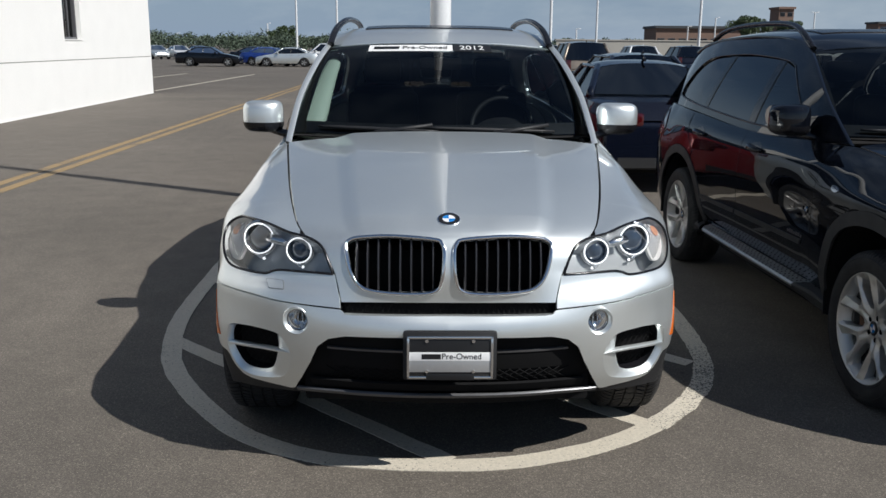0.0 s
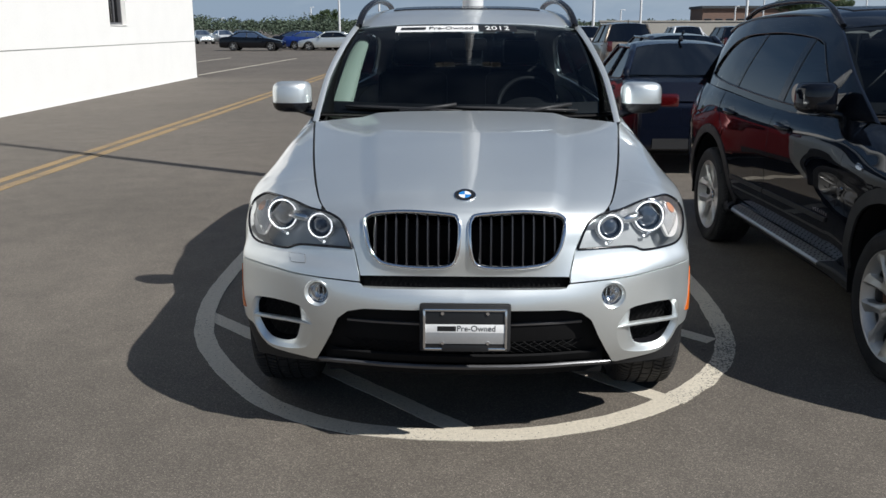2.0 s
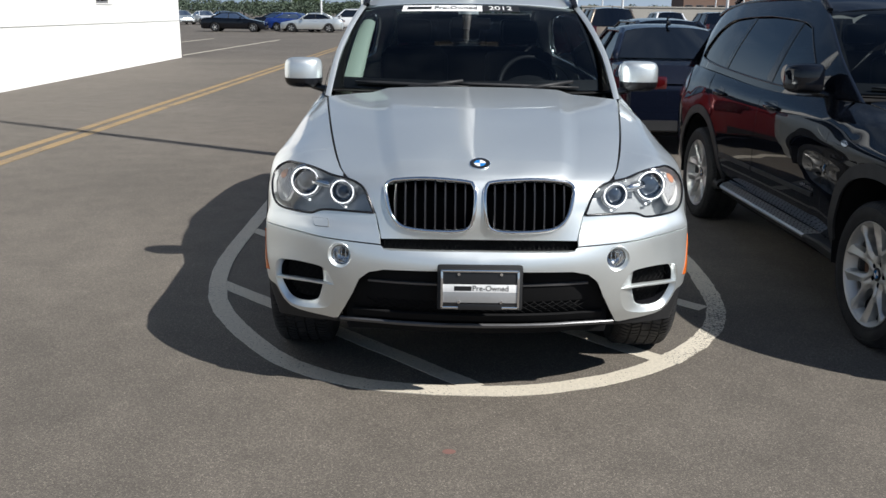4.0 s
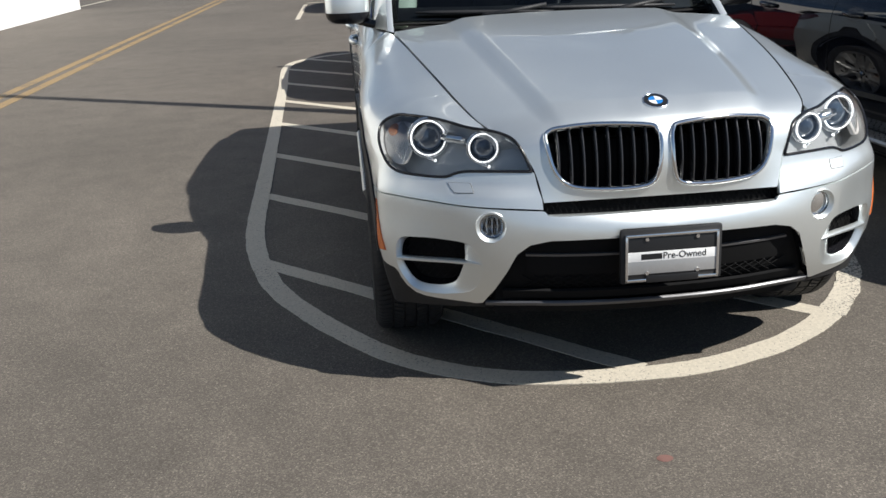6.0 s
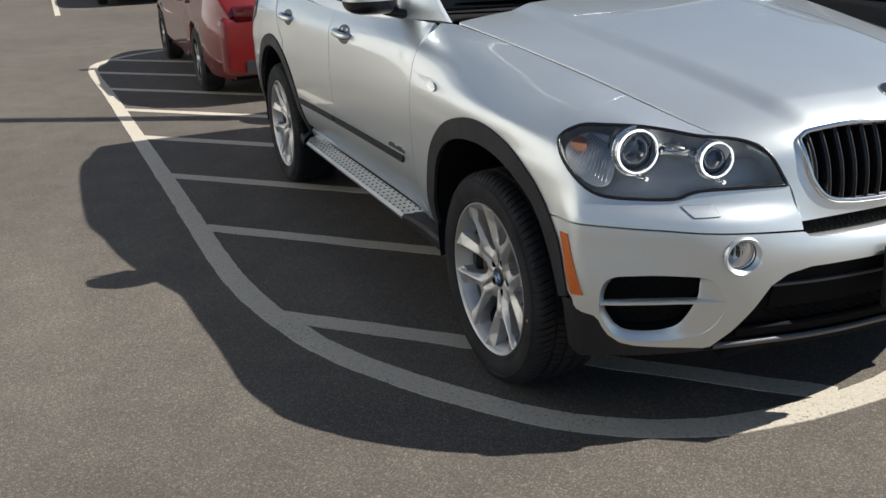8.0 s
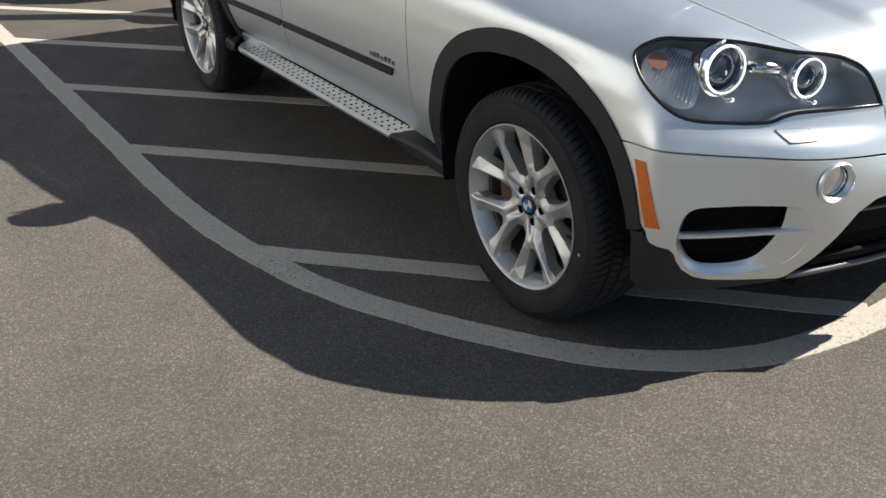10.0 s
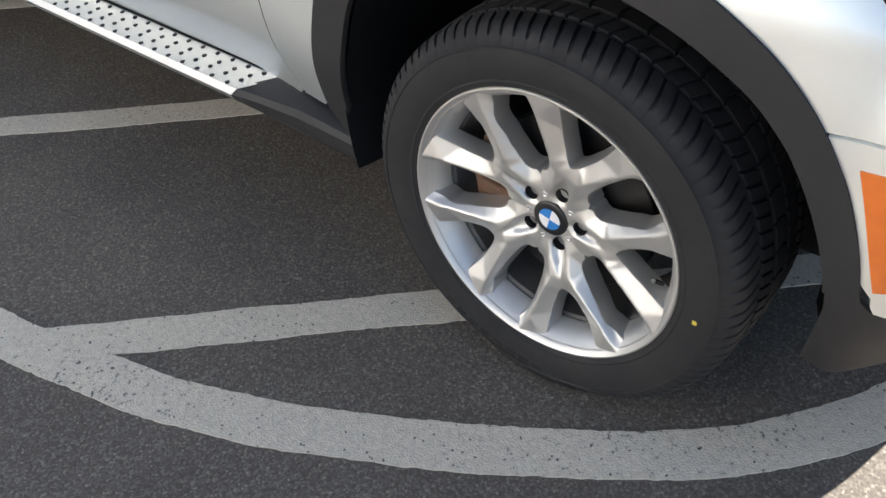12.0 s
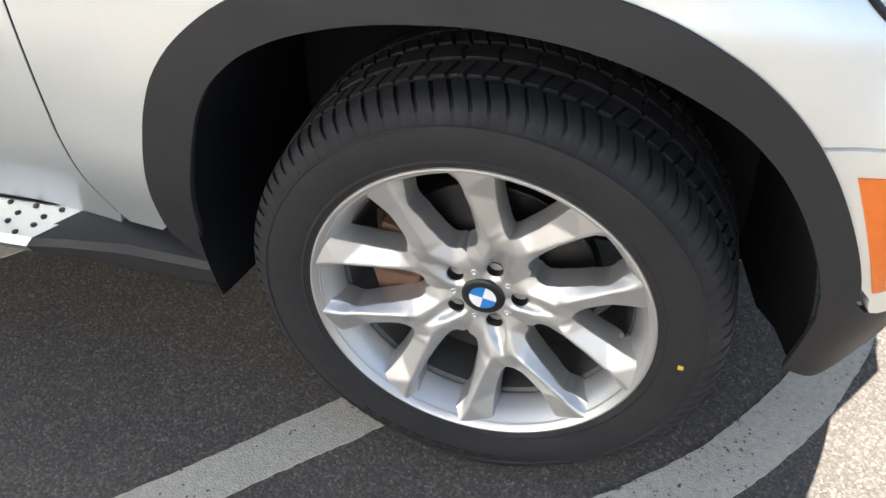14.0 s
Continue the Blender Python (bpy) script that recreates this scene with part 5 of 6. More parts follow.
        panel("vent_fin", sunk(S, .002), dense(np.array(fin), .03), paint, vb, (), SC_S, .02, .026, mir)
        rp_ = spline([US(.375, .962), US(.40, .950), US(.44, .955), US(.455, .968), US(.44, .980), US(.40, .977)], 4)
        panel("side_repeater", S, rp_, REFLECTOR, car, (), SC_S, .02, .004, mir, "small clear side turn lamp", lift=.006)
        # doors
        fd = [US(door_edge(z) + .0025, z) for z in np.linspace(.420, 1.07, 22)] + [(US(.66, 1.1)[0], 8.96)] + [(u, 8.97) for u in np.linspace(US(.75, 1)[0], US(1.735, 1)[0], 20)] + [US(1.735, z) for z in np.linspace(1.1, .418, 12)]
        d1 = panel("front_door", S, fd, paint, car, (), SC_S, .03, .02, mir)
        rd = [US(1.742, z) for z in np.linspace(.418, 1.1, 12)] + [(u, 8.97) for u in np.linspace(US(1.742, 1)[0], US(2.82, 1)[0], 20)] + [US(2.80, 1.08), US(2.74, .98), US(2.63, .90), *arch(2.933, .562, 60, 10, 14)]
        d2 = panel("rear_door", S, rd, paint, car, (), SC_S, .03, .02, mir)
        for d, y0 in ((d1, 1.40), (d2, 2.42)):
            hs = [US(y0 + k * .21, 1.045 + .012 * k) for k in np.linspace(0, 1, 9)]
            P = S(np.array([h[0] for h in hs]), np.array([h[1] for h in hs])) * (side, 1, 1)
            off = [.002, .022, .030, .033, .034, .033, .030, .022, .002]
            P = P + np.array(off)[:, None] * (side, 0, 0)
            make("door_handle", *tube([tuple(p) for p in P], [.010, .013, .014, .014, .014, .014, .014, .013, .010], 10, flat=1.25), paint, d)
            # flat black patch standing for the shaded hollow behind the handle
            hollow = spline([US(y0 + .03, 1.02), US(y0 + .10, 1.005), US(y0 + .18, 1.025), US(y0 + .18, 1.075), US(y0 + .10, 1.09), US(y0 + .03, 1.07)], 4)
            panel("handle_recess_shade", S, hollow, GLOSS_BLACK, d, (), SC_S, .03, .002, mir, lift=.001)
        for d, y0, y1 in ((d1, .750, 1.73), (d2, 1.75, 2.40)):
            mo = [US(y, .606 - .013 * (y - .7)) for y in np.linspace(y0 + .012, y1, 14)] + [US(y, .634 - .013 * (y - .7)) for y in np.linspace(y1, y0, 14)]
            panel("door_moulding", S, mo, PLASTIC, d, (), SC_S, .03, .012, mir, "dark rubbing strip", lift=.010)
        # model lettering too small to read, as bars
        for k in range(7):
            y = .738 + .028 * k
            q = [US(y, .645), US(y + .020, .645), US(y + .016, .645 + (.022 if k % 3 else .016)), US(y - .004, .645 + (.022 if k % 3 else .016))]
            panel("model_lettering", S, q, CHROME, d1, (), SC_S, .03, .002, mir, lift=.003)
        # quarter panel to the tail
        qp = [US(2.83, 1.1), US(2.81, 1.07), US(2.75, .975), US(2.65, .905), *arch(2.933, .557, 62, 176, 40), US(3.50, .34), (5.3, .3), (5.8, .25), (6.29, .2), (6.29, 8.9), (5.8, 8.95), (5.3, 8.97)] + [(u, 8.97) for u in np.linspace(5.1, US(2.83, 1)[0], 20)]
        panel("rear_quarter", S, qp, paint, car, (), SC_S, .045, .02, mir)
        tl = spline([(5.02, 7.2), (5.2, 6.6), (5.55, 6.55), (5.75, 6.9), (5.7, 8.3), (5.45, 8.75), (5.2, 8.6), (5.05, 8.0)], 5)
        panel("tail_lamp", S, tl, RED_LENS, car, (), SC_S, .03, .01, mir, "red tail lamp", lift=.006)
        # sill and rocker
        sl = [US(y, .425) for y in np.linspace(.61, 2.39, 30)] + [US(y, .30) for y in np.linspace(2.42, .66, 30)]
        panel("sill", S, sl, paint, car, (), SC_S, .04, .02, mir)
        rk = [(side * x, y, z) for x, z in ((.895, .375), (.89, .30), (.80, .25)) for y in (.50, 2.45)]
        make("rocker", *grid_mesh(np.array(rk).reshape(3, 2, 3)), PLASTIC, car)
        # running board
        bm = bmesh.new()
        prof = [(.885, .405), (.93, .3945), (.962, .387), (.972, .374), (.968, .362), (.93, .356), (.885, .36)]
        sta = [(.766, 0.0), (.83, 0), (1.4, 0), (2.0, 0), (2.27, 0), (2.32, -.01)]
        P = np.array([[(side * (x + dx * 2 if x > .94 else x), y - (.972 - x if y < .8 else 0), z) for x, z in prof] for y, dx in sta])
        rb = make("running_board", *grid_mesh(P), SATIN, car, "brushed aluminium running board with rubber studs", sharp=25)
        make("board_gap", *tube([(side * .889, y, .4065) for y in np.linspace(.70, 2.30, 12)], .0035, 6), DARK, rb)
        capf = [(lambda x: .776 - 1.0 * (.972 - x), prof), (lambda x: .70 - .75 * (.96 - x), [(.885, .404), (.925, .396), (.950, .384), (.957, .371), (.952, .345), (.925, .325), (.885, .32)]), (lambda x: .60 - .4 * (.94 - x), [(.885, .396), (.912, .388), (.932, .377), (.940, .362), (.936, .327), (.918, .305), (.885, .302)]), (lambda x: .445, [(.885, .372), (.905, .366), (.920, .355), (.926, .342), (.924, .313), (.912, .294), (.885, .290)]), (lambda x: .436, [(.890, .345), (.900, .342), (.908, .338), (.910, .330), (.908, .318), (.902, .308), (.890, .306)])]
        endf = np.array([[(side * x, fy(x), z) for x, z in pr] for fy, pr in capf])
        make("board_end", *grid_mesh(endf), PLASTIC, rb, "black plastic end of the running board", sharp=30)
        endr = endf * (1, -1, 1) + (0, 2.30 + .806, 0)
        make("board_end", *grid_mesh(endr), PLASTIC, rb, sharp=30)
        vs, fs = [], []
        for r in range(4):
            for k in range(29):
                y = .735 + k * .0510 + r * .0165 + (r % 2) * .008
                x = .899 + r * .0190
                z = float(np.interp(x, [q[0] for q in prof[:3]], [q[1] for q in prof[:3]]))
                v, f = lathe([(.0060, -.002), (.0056, .0016), (.003, .0022)], 8, "z")
                fs += [tuple(i + len(vs) for i in q) for q in f] + [tuple(len(vs) + j * 3 + 2 for j in range(8))]
                vs += [(side * x + p[0], y + p[1], z + p[2]) for p in v]
        tagged(make("rubber_studs", vs, fs, PLASTIC, rb, "rows of black rubber studs"), kind="stuff")
        # cabin side: pillars, windows
        win = spline([(.955, 1.185), (.955, 1.185), (1.42, 1.510), (1.52, 1.560), (1.66, 1.585), (2.0, 1.605), (2.4, 1.612), (3.0, 1.583), (3.30, 1.50), (3.48, 1.36), (3.50, 1.30), (3.42, 1.262), (2.5, 1.215), (1.6, 1.185)], 6)
        cab = spline([(.60, 1.168), (.60, 1.168), (.95, 1.385), (1.25, 1.560), (1.45, 1.655), (1.62, 1.702), (1.9, 1.728), (2.4, 1.736), (3.0, 1.718), (3.5, 1.655), (3.78, 1.54), (3.85, 1.30), (3.80, 1.195), (3.80, 1.195), (2.9, 1.183), (1.8, 1.142), (1.0, 1.155), (.75, 1.165)], 6)
        cs = panel("cabin_frame", SIDE, cab, paint, car, [win], (1, 1), .035, .03, mir)
        trim = [(a[0], a[1]) for a in win]
        P = SIDE(win[:, 0], win[:, 1]) * (side, 1, 1)
        make("window_trim", *tube([tuple(p) for p in P], .006, 6, True), GLOSS_BLACK, cs)
        panes = (("front_window", [(.99, 1.195), (1.50, 1.542), (1.66, 1.576), (1.70, 1.19), (1.3, 1.182)], SIDE_GLASS), ("rear_window", [(1.80, 1.195), (1.76, 1.585), (2.1, 1.603), (2.55, 1.598), (2.66, 1.224), (2.2, 1.205)], PRIVACY), ("quarter_window", [(2.74, 1.230), (2.63, 1.595), (3.0, 1.575), (3.28, 1.495), (3.46, 1.35), (3.47, 1.30), (3.40, 1.268)], PRIVACY))
        for nm, q, mt in panes:
            o = panel(nm, sunk(SIDE, .010), dense(np.array(q), .05), mt, cs, (), (1, 1), .06, .003, mir)
            o.visible_shadow = True
        for q in ([(1.70, 1.186), (1.66, 1.585), (1.76, 1.592), (1.80, 1.19)], [(2.66, 1.218), (2.55, 1.605), (2.63, 1.602), (2.74, 1.224)]):
            panel("pillar_cover", sunk(SIDE, .006), dense(np.array(q), .05), GLOSS_BLACK, cs, (), (1, 1), .05, .01, mir)
        # roof rail
        rp = [(.655, 1.46, 1.655), (.650, 1.54, 1.700), (.636, 1.66, 1.752), (.612, 1.82, 1.792), (.597, 1.98, 1.811), (.590, 2.25, 1.820), (.586, 2.7, 1.816), (.586, 3.0, 1.798), (.590, 3.2, 1.768), (.597, 3.36, 1.715)]
        rp = spline(rp, 5, False) * (side, 1, 1)
        make("roof_rail", *tube([tuple(p) for p in rp], .021, 12, flat=.85), GLOSS_BLACK, car, "gloss black roof rail", sharp=60)
        # door mirror
        mc = Vector((.982 * side, .935, 1.268))
        rows, rowb = [], []
        for i in range(19):
            a = math.pi * i / 18
            ring = []
            for k in range(28):
                b = 2 * math.pi * k / 28
                sx, sy, sz = math.cos(a), math.sin(a) * math.cos(b), math.sin(a) * math.sin(b)
                pw = lambda q, e: math.copysign(abs(q) ** e, q)
                x, y, z = pw(sx, .42) * .108, pw(sy, .75) * .075, pw(sz, .46) * .092
                z *= 1 - .20 * (sx * .5 + .5) * (1 if sz < 0 else .6)
                y += .03 * (x / .108) ** 2
                ring.append((mc.x + x * side, mc.y + y, mc.z + z))
            rows.append(ring + ring[:1])
        P = np.array(rows)
        mirror = make("door_mirror", *grid_mesh(P), paint, car, "painted door mirror with black underside", sharp=70)
        low = P.copy()
        low[..., 2] = np.minimum(low[..., 2], 1.238)
        ctr = np.array([mc.x, mc.y, 1.238])
        low = ctr + (low - ctr) * (1.015, 1.02, 1.06)
        make("mirror_base", *grid_mesh(low), GLOSS_BLACK, mirror, sharp=50)
        make("mirror_arm", *tube([(side * .80, .90, 1.165), (side * .87, .925, 1.178), (side * .93, .935, 1.20)], [.030, .026, .03], 12, flat=.8), GLOSS_BLACK, mirror)
        panel("mirror_glass", lambda f, q: np.stack([mc.x + 0 * f + f, mc.y + .088 + .03 * (f / .108) ** 2 + 0 * q, mc.z + .01 + q], -1), spline([(-.09, -.04), (-.085, .06), (.07, .065), (.09, .03), (.085, -.04), (0, -.06)], 4), CHROME, mirror, (), (1, 1), .03, .002)
        # inner pillar trim on the sunlit side only, sunlight through green glass painted in
        if side > 0 or not plate:
            continue
        tp = [tuple(SCREEN(np.array([.915 * side]), np.array([t]))[0] + np.array([-.01 * side, .085, -.055])) for t in np.linspace(.04, .93, 9)]
        make("pillar_trim", *tube(tp, [.040, .078, .076, .070, .064, .058, .052, .046, .030], 10, flat=.5), SUNLIT_GREEN, car, "pale fabric trim inside the windscreen pillar")
    # slot between bonnet and bumper
    sl = [(u, 3.30) for u in np.linspace(-.40, .40, 17)] + [(u, 4.9) for u in np.linspace(.42, -.42, 17)]
    slot = panel("upper_slot", sunk(S2, .045), sl, DARK, car, (), SC_S, .03, .004, label="black mesh slot under the bonnet edge")
    for q in np.linspace(-.42, .42, 43):
        for sgn in (-1, 1):
            ln = np.array([(q + sgn * (k - .5) * .045, 3.5 + k * .8) for k in (0, .5, 1)])
            pp = sunk(S2, .036)(ln[:, 0], ln[:, 1])
            make("mesh_wire", *tube([tuple(p) for p in pp], .0016, 4), DARK, slot)
    ledge = np.array([[S2(np.array([u]), np.array([3.45]))[0] + np.array([0, d, h]) for d, h in ((.001, -.001), (.02, .002), (.06, -.012))] for u in np.linspace(-.39, .39, 30)])
    make("bumper_ledge", *grid_mesh(ledge), paint, bumper)
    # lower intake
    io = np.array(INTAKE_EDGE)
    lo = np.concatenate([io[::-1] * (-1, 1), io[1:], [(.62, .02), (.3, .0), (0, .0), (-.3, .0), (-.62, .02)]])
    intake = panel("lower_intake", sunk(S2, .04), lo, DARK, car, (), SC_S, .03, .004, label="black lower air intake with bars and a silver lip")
    q = io
    A, B = S2(q[:, 0], q[:, 1]), sunk(S2, .042)(q[:, 0], q[:, 1])
    for sgn in (-1, 1):
        make("intake_wall", *grid_mesh(np.stack([A, B]) * (sgn, 1, 1)), GLOSS_BLACK, intake)
    for sa, sb, u1, dep, mt, nm in ((1.99, 2.06, .47, .030, BAR_GREY, "intake_bar"), (1.30, 1.96, .47, .034, DARK, "intake_shelf"), (.12, .26, .63, -.002, BAR_GREY, "chin_strip"), (-.3, .08, .60, .01, DARK, "chin"), (.32, .70, .56, .016, DARK, "intake_sill")):
        o = [(u, sa + .12 * abs(u) ** 2) for u in np.linspace(-u1, u1, 31)] + [(u, sb + .12 * abs(u) ** 2) for u in np.linspace(u1, -u1, 31)]
        panel(nm, sunk(S2, dep), o, mt, intake, (), SC_S, .03, .012)
    for q in np.linspace(-.44, .44, 23):
        for sgn in (-1, 1):
            ln = np.array([(q + sgn * (k - .5) * .09, .7 + k * .6) for k in (0, .5, 1)])
            pp = sunk(S2, .034)(ln[:, 0], ln[:, 1])
            make("mesh_wire", *tube([tuple(p) for p in pp], .0020, 4), DARK, intake)
    # unseen floor added behind the chin, keeps sun from leaking below the intake
    us = np.linspace(-.66, .66, 41)
    f0 = S2(us, np.full(41, .10))
    make("chin_leak_shield", *grid_mesh(np.stack([f0 + (0, .004, 0), f0 * (.95, 1, 1) + (0, .16, -.012), f0 * (.9, 1, 1) + (0, .45, -.02)])), DARK, intake)
    if plate:
        pm = pose(0.004, -.928, .545, 90 - 4, 0, 0)
        holder = box("plate_holder", (-.172, -.088, -.012), (.172, .098, .008), PLASTIC, car, "dealer plate in a chrome border on a black holder", .012, pm)
        bm = bmesh.new()
        for lo_, hi_ in (((-.158, .070, .006), (.158, .080, .016)), ((-.158, -.080, .006), (.158, -.070, .016)), ((-.158, -.080, .006), (-.148, .080, .016)), ((.148, -.080, .006), (.158, .080, .016))):
            add_box(bm, lo_, hi_, .003, pm)
        part("plate_border", bm, CHROME, holder)
        box("plate_face", (-.150, -.073, .007), (.150, .073, .0105), INK, holder, "", .001, pm)
        box("plate_band", (-.149, -.012, .010), (.149, .020, .0125), LABEL_WHITE, holder, "white band", .001, pm)
        box("plate_lower", (-.149, -.055, .010), (.149, -.012, .0122), LABEL_GREY, holder, "", .001, pm)
        box("brand_bar", (-.104, -.006, .0122), (-.034, .013, .0132), INK, holder, "", 0, pm)
        letters("plate_words", "Pre-Owned", .031, pm @ pose(.042, .004, .0130), INK, holder)
        box("dealer_bar", (-.088, -.083, .0122), (.088, -.060, .0185), INK, holder, "", .001, pm)
        for x, y in ((-.085, .062), (.085, .062), (-.085, -.052), (.085, -.052)):
            disc("screw", CHROME, holder, pm @ Vector((x, y, .0125)), pm.to_3x3() @ Vector((0, 0, 1)), .007, .003, 12)
    # windscreen with its black band, wipers, labels
    so = [(f, 0.0) for f in np.linspace(-.985, .985, 31)] + [(.985, t) for t in np.linspace(.05, .95, 20)] + [(f, .995) for f in np.linspace(.985, -.985, 31)] + [(-.985, t) for t in np.linspace(.95, .05, 20)]
    screen = panel("windscreen", SCREEN, so, WINDSCREEN, car, (), (.75, .9), .05, .004)
    screen.visible_shadow = False
    band = [(f, .012) for f in np.linspace(-.98, .98, 31)] + [(.98, t) for t in np.linspace(.05, .985, 20)] + [(f, .99) for f in np.linspace(.975, -.975, 31)] + [(-.98, t) for t in np.linspace(.985, .05, 20)]
    hole = spline([(-.92, .11), (-.92, .11), (0, .09), (.92, .11), (.92, .11), (.93, .88), (.90, .93), (0, .945), (-.90, .93), (-.93, .88)], 6)
    panel("ceramic_band", sunk(SCREEN, .006), band, INK, screen, [hole], (.75, .9), .05, .002)
    cw = np.array([[(f * .80, .60 + .18 * f * f + d, 1.185 + h) for d, h in ((-.02, .0), (.03, -.012), (.09, .012))] for f in np.linspace(-1, 1, 25)])
    make("cowl", *grid_mesh(cw), PLASTIC, car)
    for x0, x1, z1 in ((-.66, -.02, .015), (-.10, .60, .012)):
        w = [SCREEN(np.array([x / .81]), np.array([t]))[0] + np.array([0, -.008, .010]) for x, t in zip(np.linspace(x0, x1, 9), np.linspace(.045, .015, 9))]
        wp = make("wiper", *tube([tuple(p) for p in w], [.006, .009, .010, .011, .011, .010, .009, .008, .006], 8), PLASTIC, car, "black windscreen wiper")
        w2 = [SCREEN(np.array([(x1 - .03 - k * .30) / .81]), np.array([.055 - .05 * k]))[0] + np.array([0, -.012, .018 - .012 * k]) for k in (0, .5, 1)]
        make("wiper_arm", *tube([tuple(p) for p in w2], [.010, .012, .016], 8), PLASTIC, wp)
    if plate:
        for nm, f0, f1, mt in (("year_band_white", -.600, .100, LABEL_WHITE), ("year_band_black", .108, .425, INK)):
            o = [(f, .868) for f in np.linspace(f0, f1, 9)] + [(f, .962) for f in np.linspace(f1, f0, 9)]
            b = panel(nm, sunk(SCREEN, -.0035), o, mt, screen, (), (.75, .9), .06, .001, label="banner strip on the windscreen glass")
            if mt is LABEL_WHITE:
                fm = frame_at(SCREEN, -.13, .915, .0055)
                letters("banner_words", "Pre-Owned", .056, fm @ Matrix.Translation((.0, 0, 0)), INK, b)
                fm = frame_at(SCREEN, -.45, .915, .0055)
                v = [fm @ Vector(p) for p in ((-.075, -.017, 0), (.075, -.017, 0), (.075, .017, 0), (-.075, .017, 0))]
                make("brand_bar", v, [(0, 1, 2, 3)], INK, b, smooth=False)
            else:
                fm = frame_at(SCREEN, .26, .915, .0055)
                letters("year_number", "2012", .074, fm, LABEL_WHITE, b)
    # roof
    ro = [(f, 1.412) for f in np.linspace(-.985, .985, 25)] + [(.985, y) for y in np.linspace(1.5, 3.7, 40)] + [(f, 3.78) for f in np.linspace(.985, -.985, 25)] + [(-.985, y) for y in np.linspace(3.7, 1.5, 40)]
    roof = panel("roof", ROOF, ro, paint, car, (), (.64, 1), .05, .02)
    sr = spline([(-.70, 1.76), (-.70, 1.76), (.70, 1.76), (.70, 1.76), (.70, 2.65), (.70, 2.65), (-.70, 2.65), (-.70, 2.65)], 8)
    panel("sunroof", ROOF, sr, GLOSS_BLACK, roof, (), (.64, 1), .06, .012, label="dark glass sunroof", lift=.006)
    tg = np.array([[(f * w, y, z) for f in np.linspace(-1, 1, 9)] for w, y, z in ((.575, 3.76, 1.60), (.70, 3.88, 1.35), (.80, 3.92, 1.16))])
    make("tailgate_glass", *grid_mesh(tg), PRIVACY, car)
    # cabin inside
    dash = np.array([[(f * .76, y + .05 * f * f, z - .02 * f * f) for f in np.linspace(-1, 1, 17)] for y, z in ((.70, 1.165), (.95, 1.155), (1.20, 1.165), (1.36, 1.15), (1.42, 1.08), (1.44, .80))])
    make("dashboard", *grid_mesh(dash), LEATHER, car, "black dashboard", sharp=40)
    hood_ = np.array([[(.38 + .17 * math.cos(a) , y, 1.15 + h * math.sin(a)) for a in np.linspace(0, math.pi, 13)] for y, h in ((1.15, .03), (1.28, .075), (1.40, .085))])
    make("instrument_hood", *grid_mesh(hood_), LEATHER, car)
    wc = pose(.385, 1.50, 1.16, 72, 0, 0)
    ring = [wc @ Vector((.188 * math.cos(a), .188 * math.sin(a), 0)) for a in np.linspace(0, 2 * math.pi, 41)[:-1]]
    sw = make("steering_wheel", *tube([tuple(p) for p in ring], .016, 10, True), LEATHER, car, "black leather steering wheel")
    bm = bmesh.new()
    add_box(bm, (-.07, -.06, -.03), (.07, .05, .02), .02, wc)
    for a in (0, 180, 270):
        add_box(bm, (.05, -.02, -.012), (.18, .02, .008), .006, wc @ Matrix.Rotation(radians(a), 4, "Z"))
    part("steering_hub", bm, LEATHER, sw)
    for x, y in ((-.385, 1.98), (.385, 1.98), (-.42, 2.90), (.42, 2.90), (0, 2.93)):
        bm = bmesh.new()
        add_box(bm, (-.26, -.48, .62), (.26, .08, .80), .06, Matrix.Translation((x, y, 0)), 3)
        add_box(bm, (-.25, -.08, .74), (.25, .08, 1.40), .07, Matrix.Translation((x, y, 0)) @ Matrix.Rotation(radians(-12), 4, "X") @ Matrix.Translation((0, .16, 0)), 3)
        seat = part("seat", bm, LEATHER, car, "black leather seat")
        box("headrest", (-.13, -.05, 1.43), (.13, .05, 1.60), LEATHER, seat, "", .045, Matrix.Translation((x, y, 0)) @ Matrix.Rotation(radians(-8), 4, "X") @ Matrix.Translation((0, .16, 0)))
    box("inside_mirror", (-.12, 1.25, 1.515), (.12, 1.285, 1.585), GLOSS_BLACK, car, "inside mirror", .015)
    box("headliner", (-.56, 1.45, 1.635), (.56, 3.6, 1.65), TRIM_GREY, car, "", .005)
    # dark body core, added so the openings stay dark, and floor
    box("engine_bay", (-.42, -.62, .30), (.42, .62, .80), DARK, car, "", .05)
    # unseen box added to stop sun leaking through the nose
    box("nose_sun_block", (-.555, -.745, .30), (.555, -.63, .66), DARK, car, "", .02)
    box("cabin_floor", (-.86, .55, .33), (.86, 3.75, .55), DARK, car, "", .03)
    bm = bmesh.new()
    add_box(bm, (-.56, -.50, .215), (.56, 3.70, .30), .03)
    for sx in (-1, 1):
        add_box(bm, (min(sx * .55, sx * .80), .56, .225), (max(sx * .55, sx * .80), 2.38, .34), .03)
    part("underbody", bm, DARK, car, "black underbody trays")
    for x in (-.824, .824):
        for y in (0, 2.933):
            add_wheel(car, kit, x, y, dot=(plate and x < 0 and y == 0))
    return car


KIT = wheel_parts()
silver_suv = build_suv("silver_suv", pose(0, 0, 0), SILVER, KIT, "silver sport utility vehicle with dealer plate, parked on a painted island")
black_suv = build_suv("black_suv", pose(2.945, 0.0, 0, 0, 0, 1.5), BLACK_PAINT, KIT, "glossy black sport utility vehicle parked beside the silver one", plate=False)
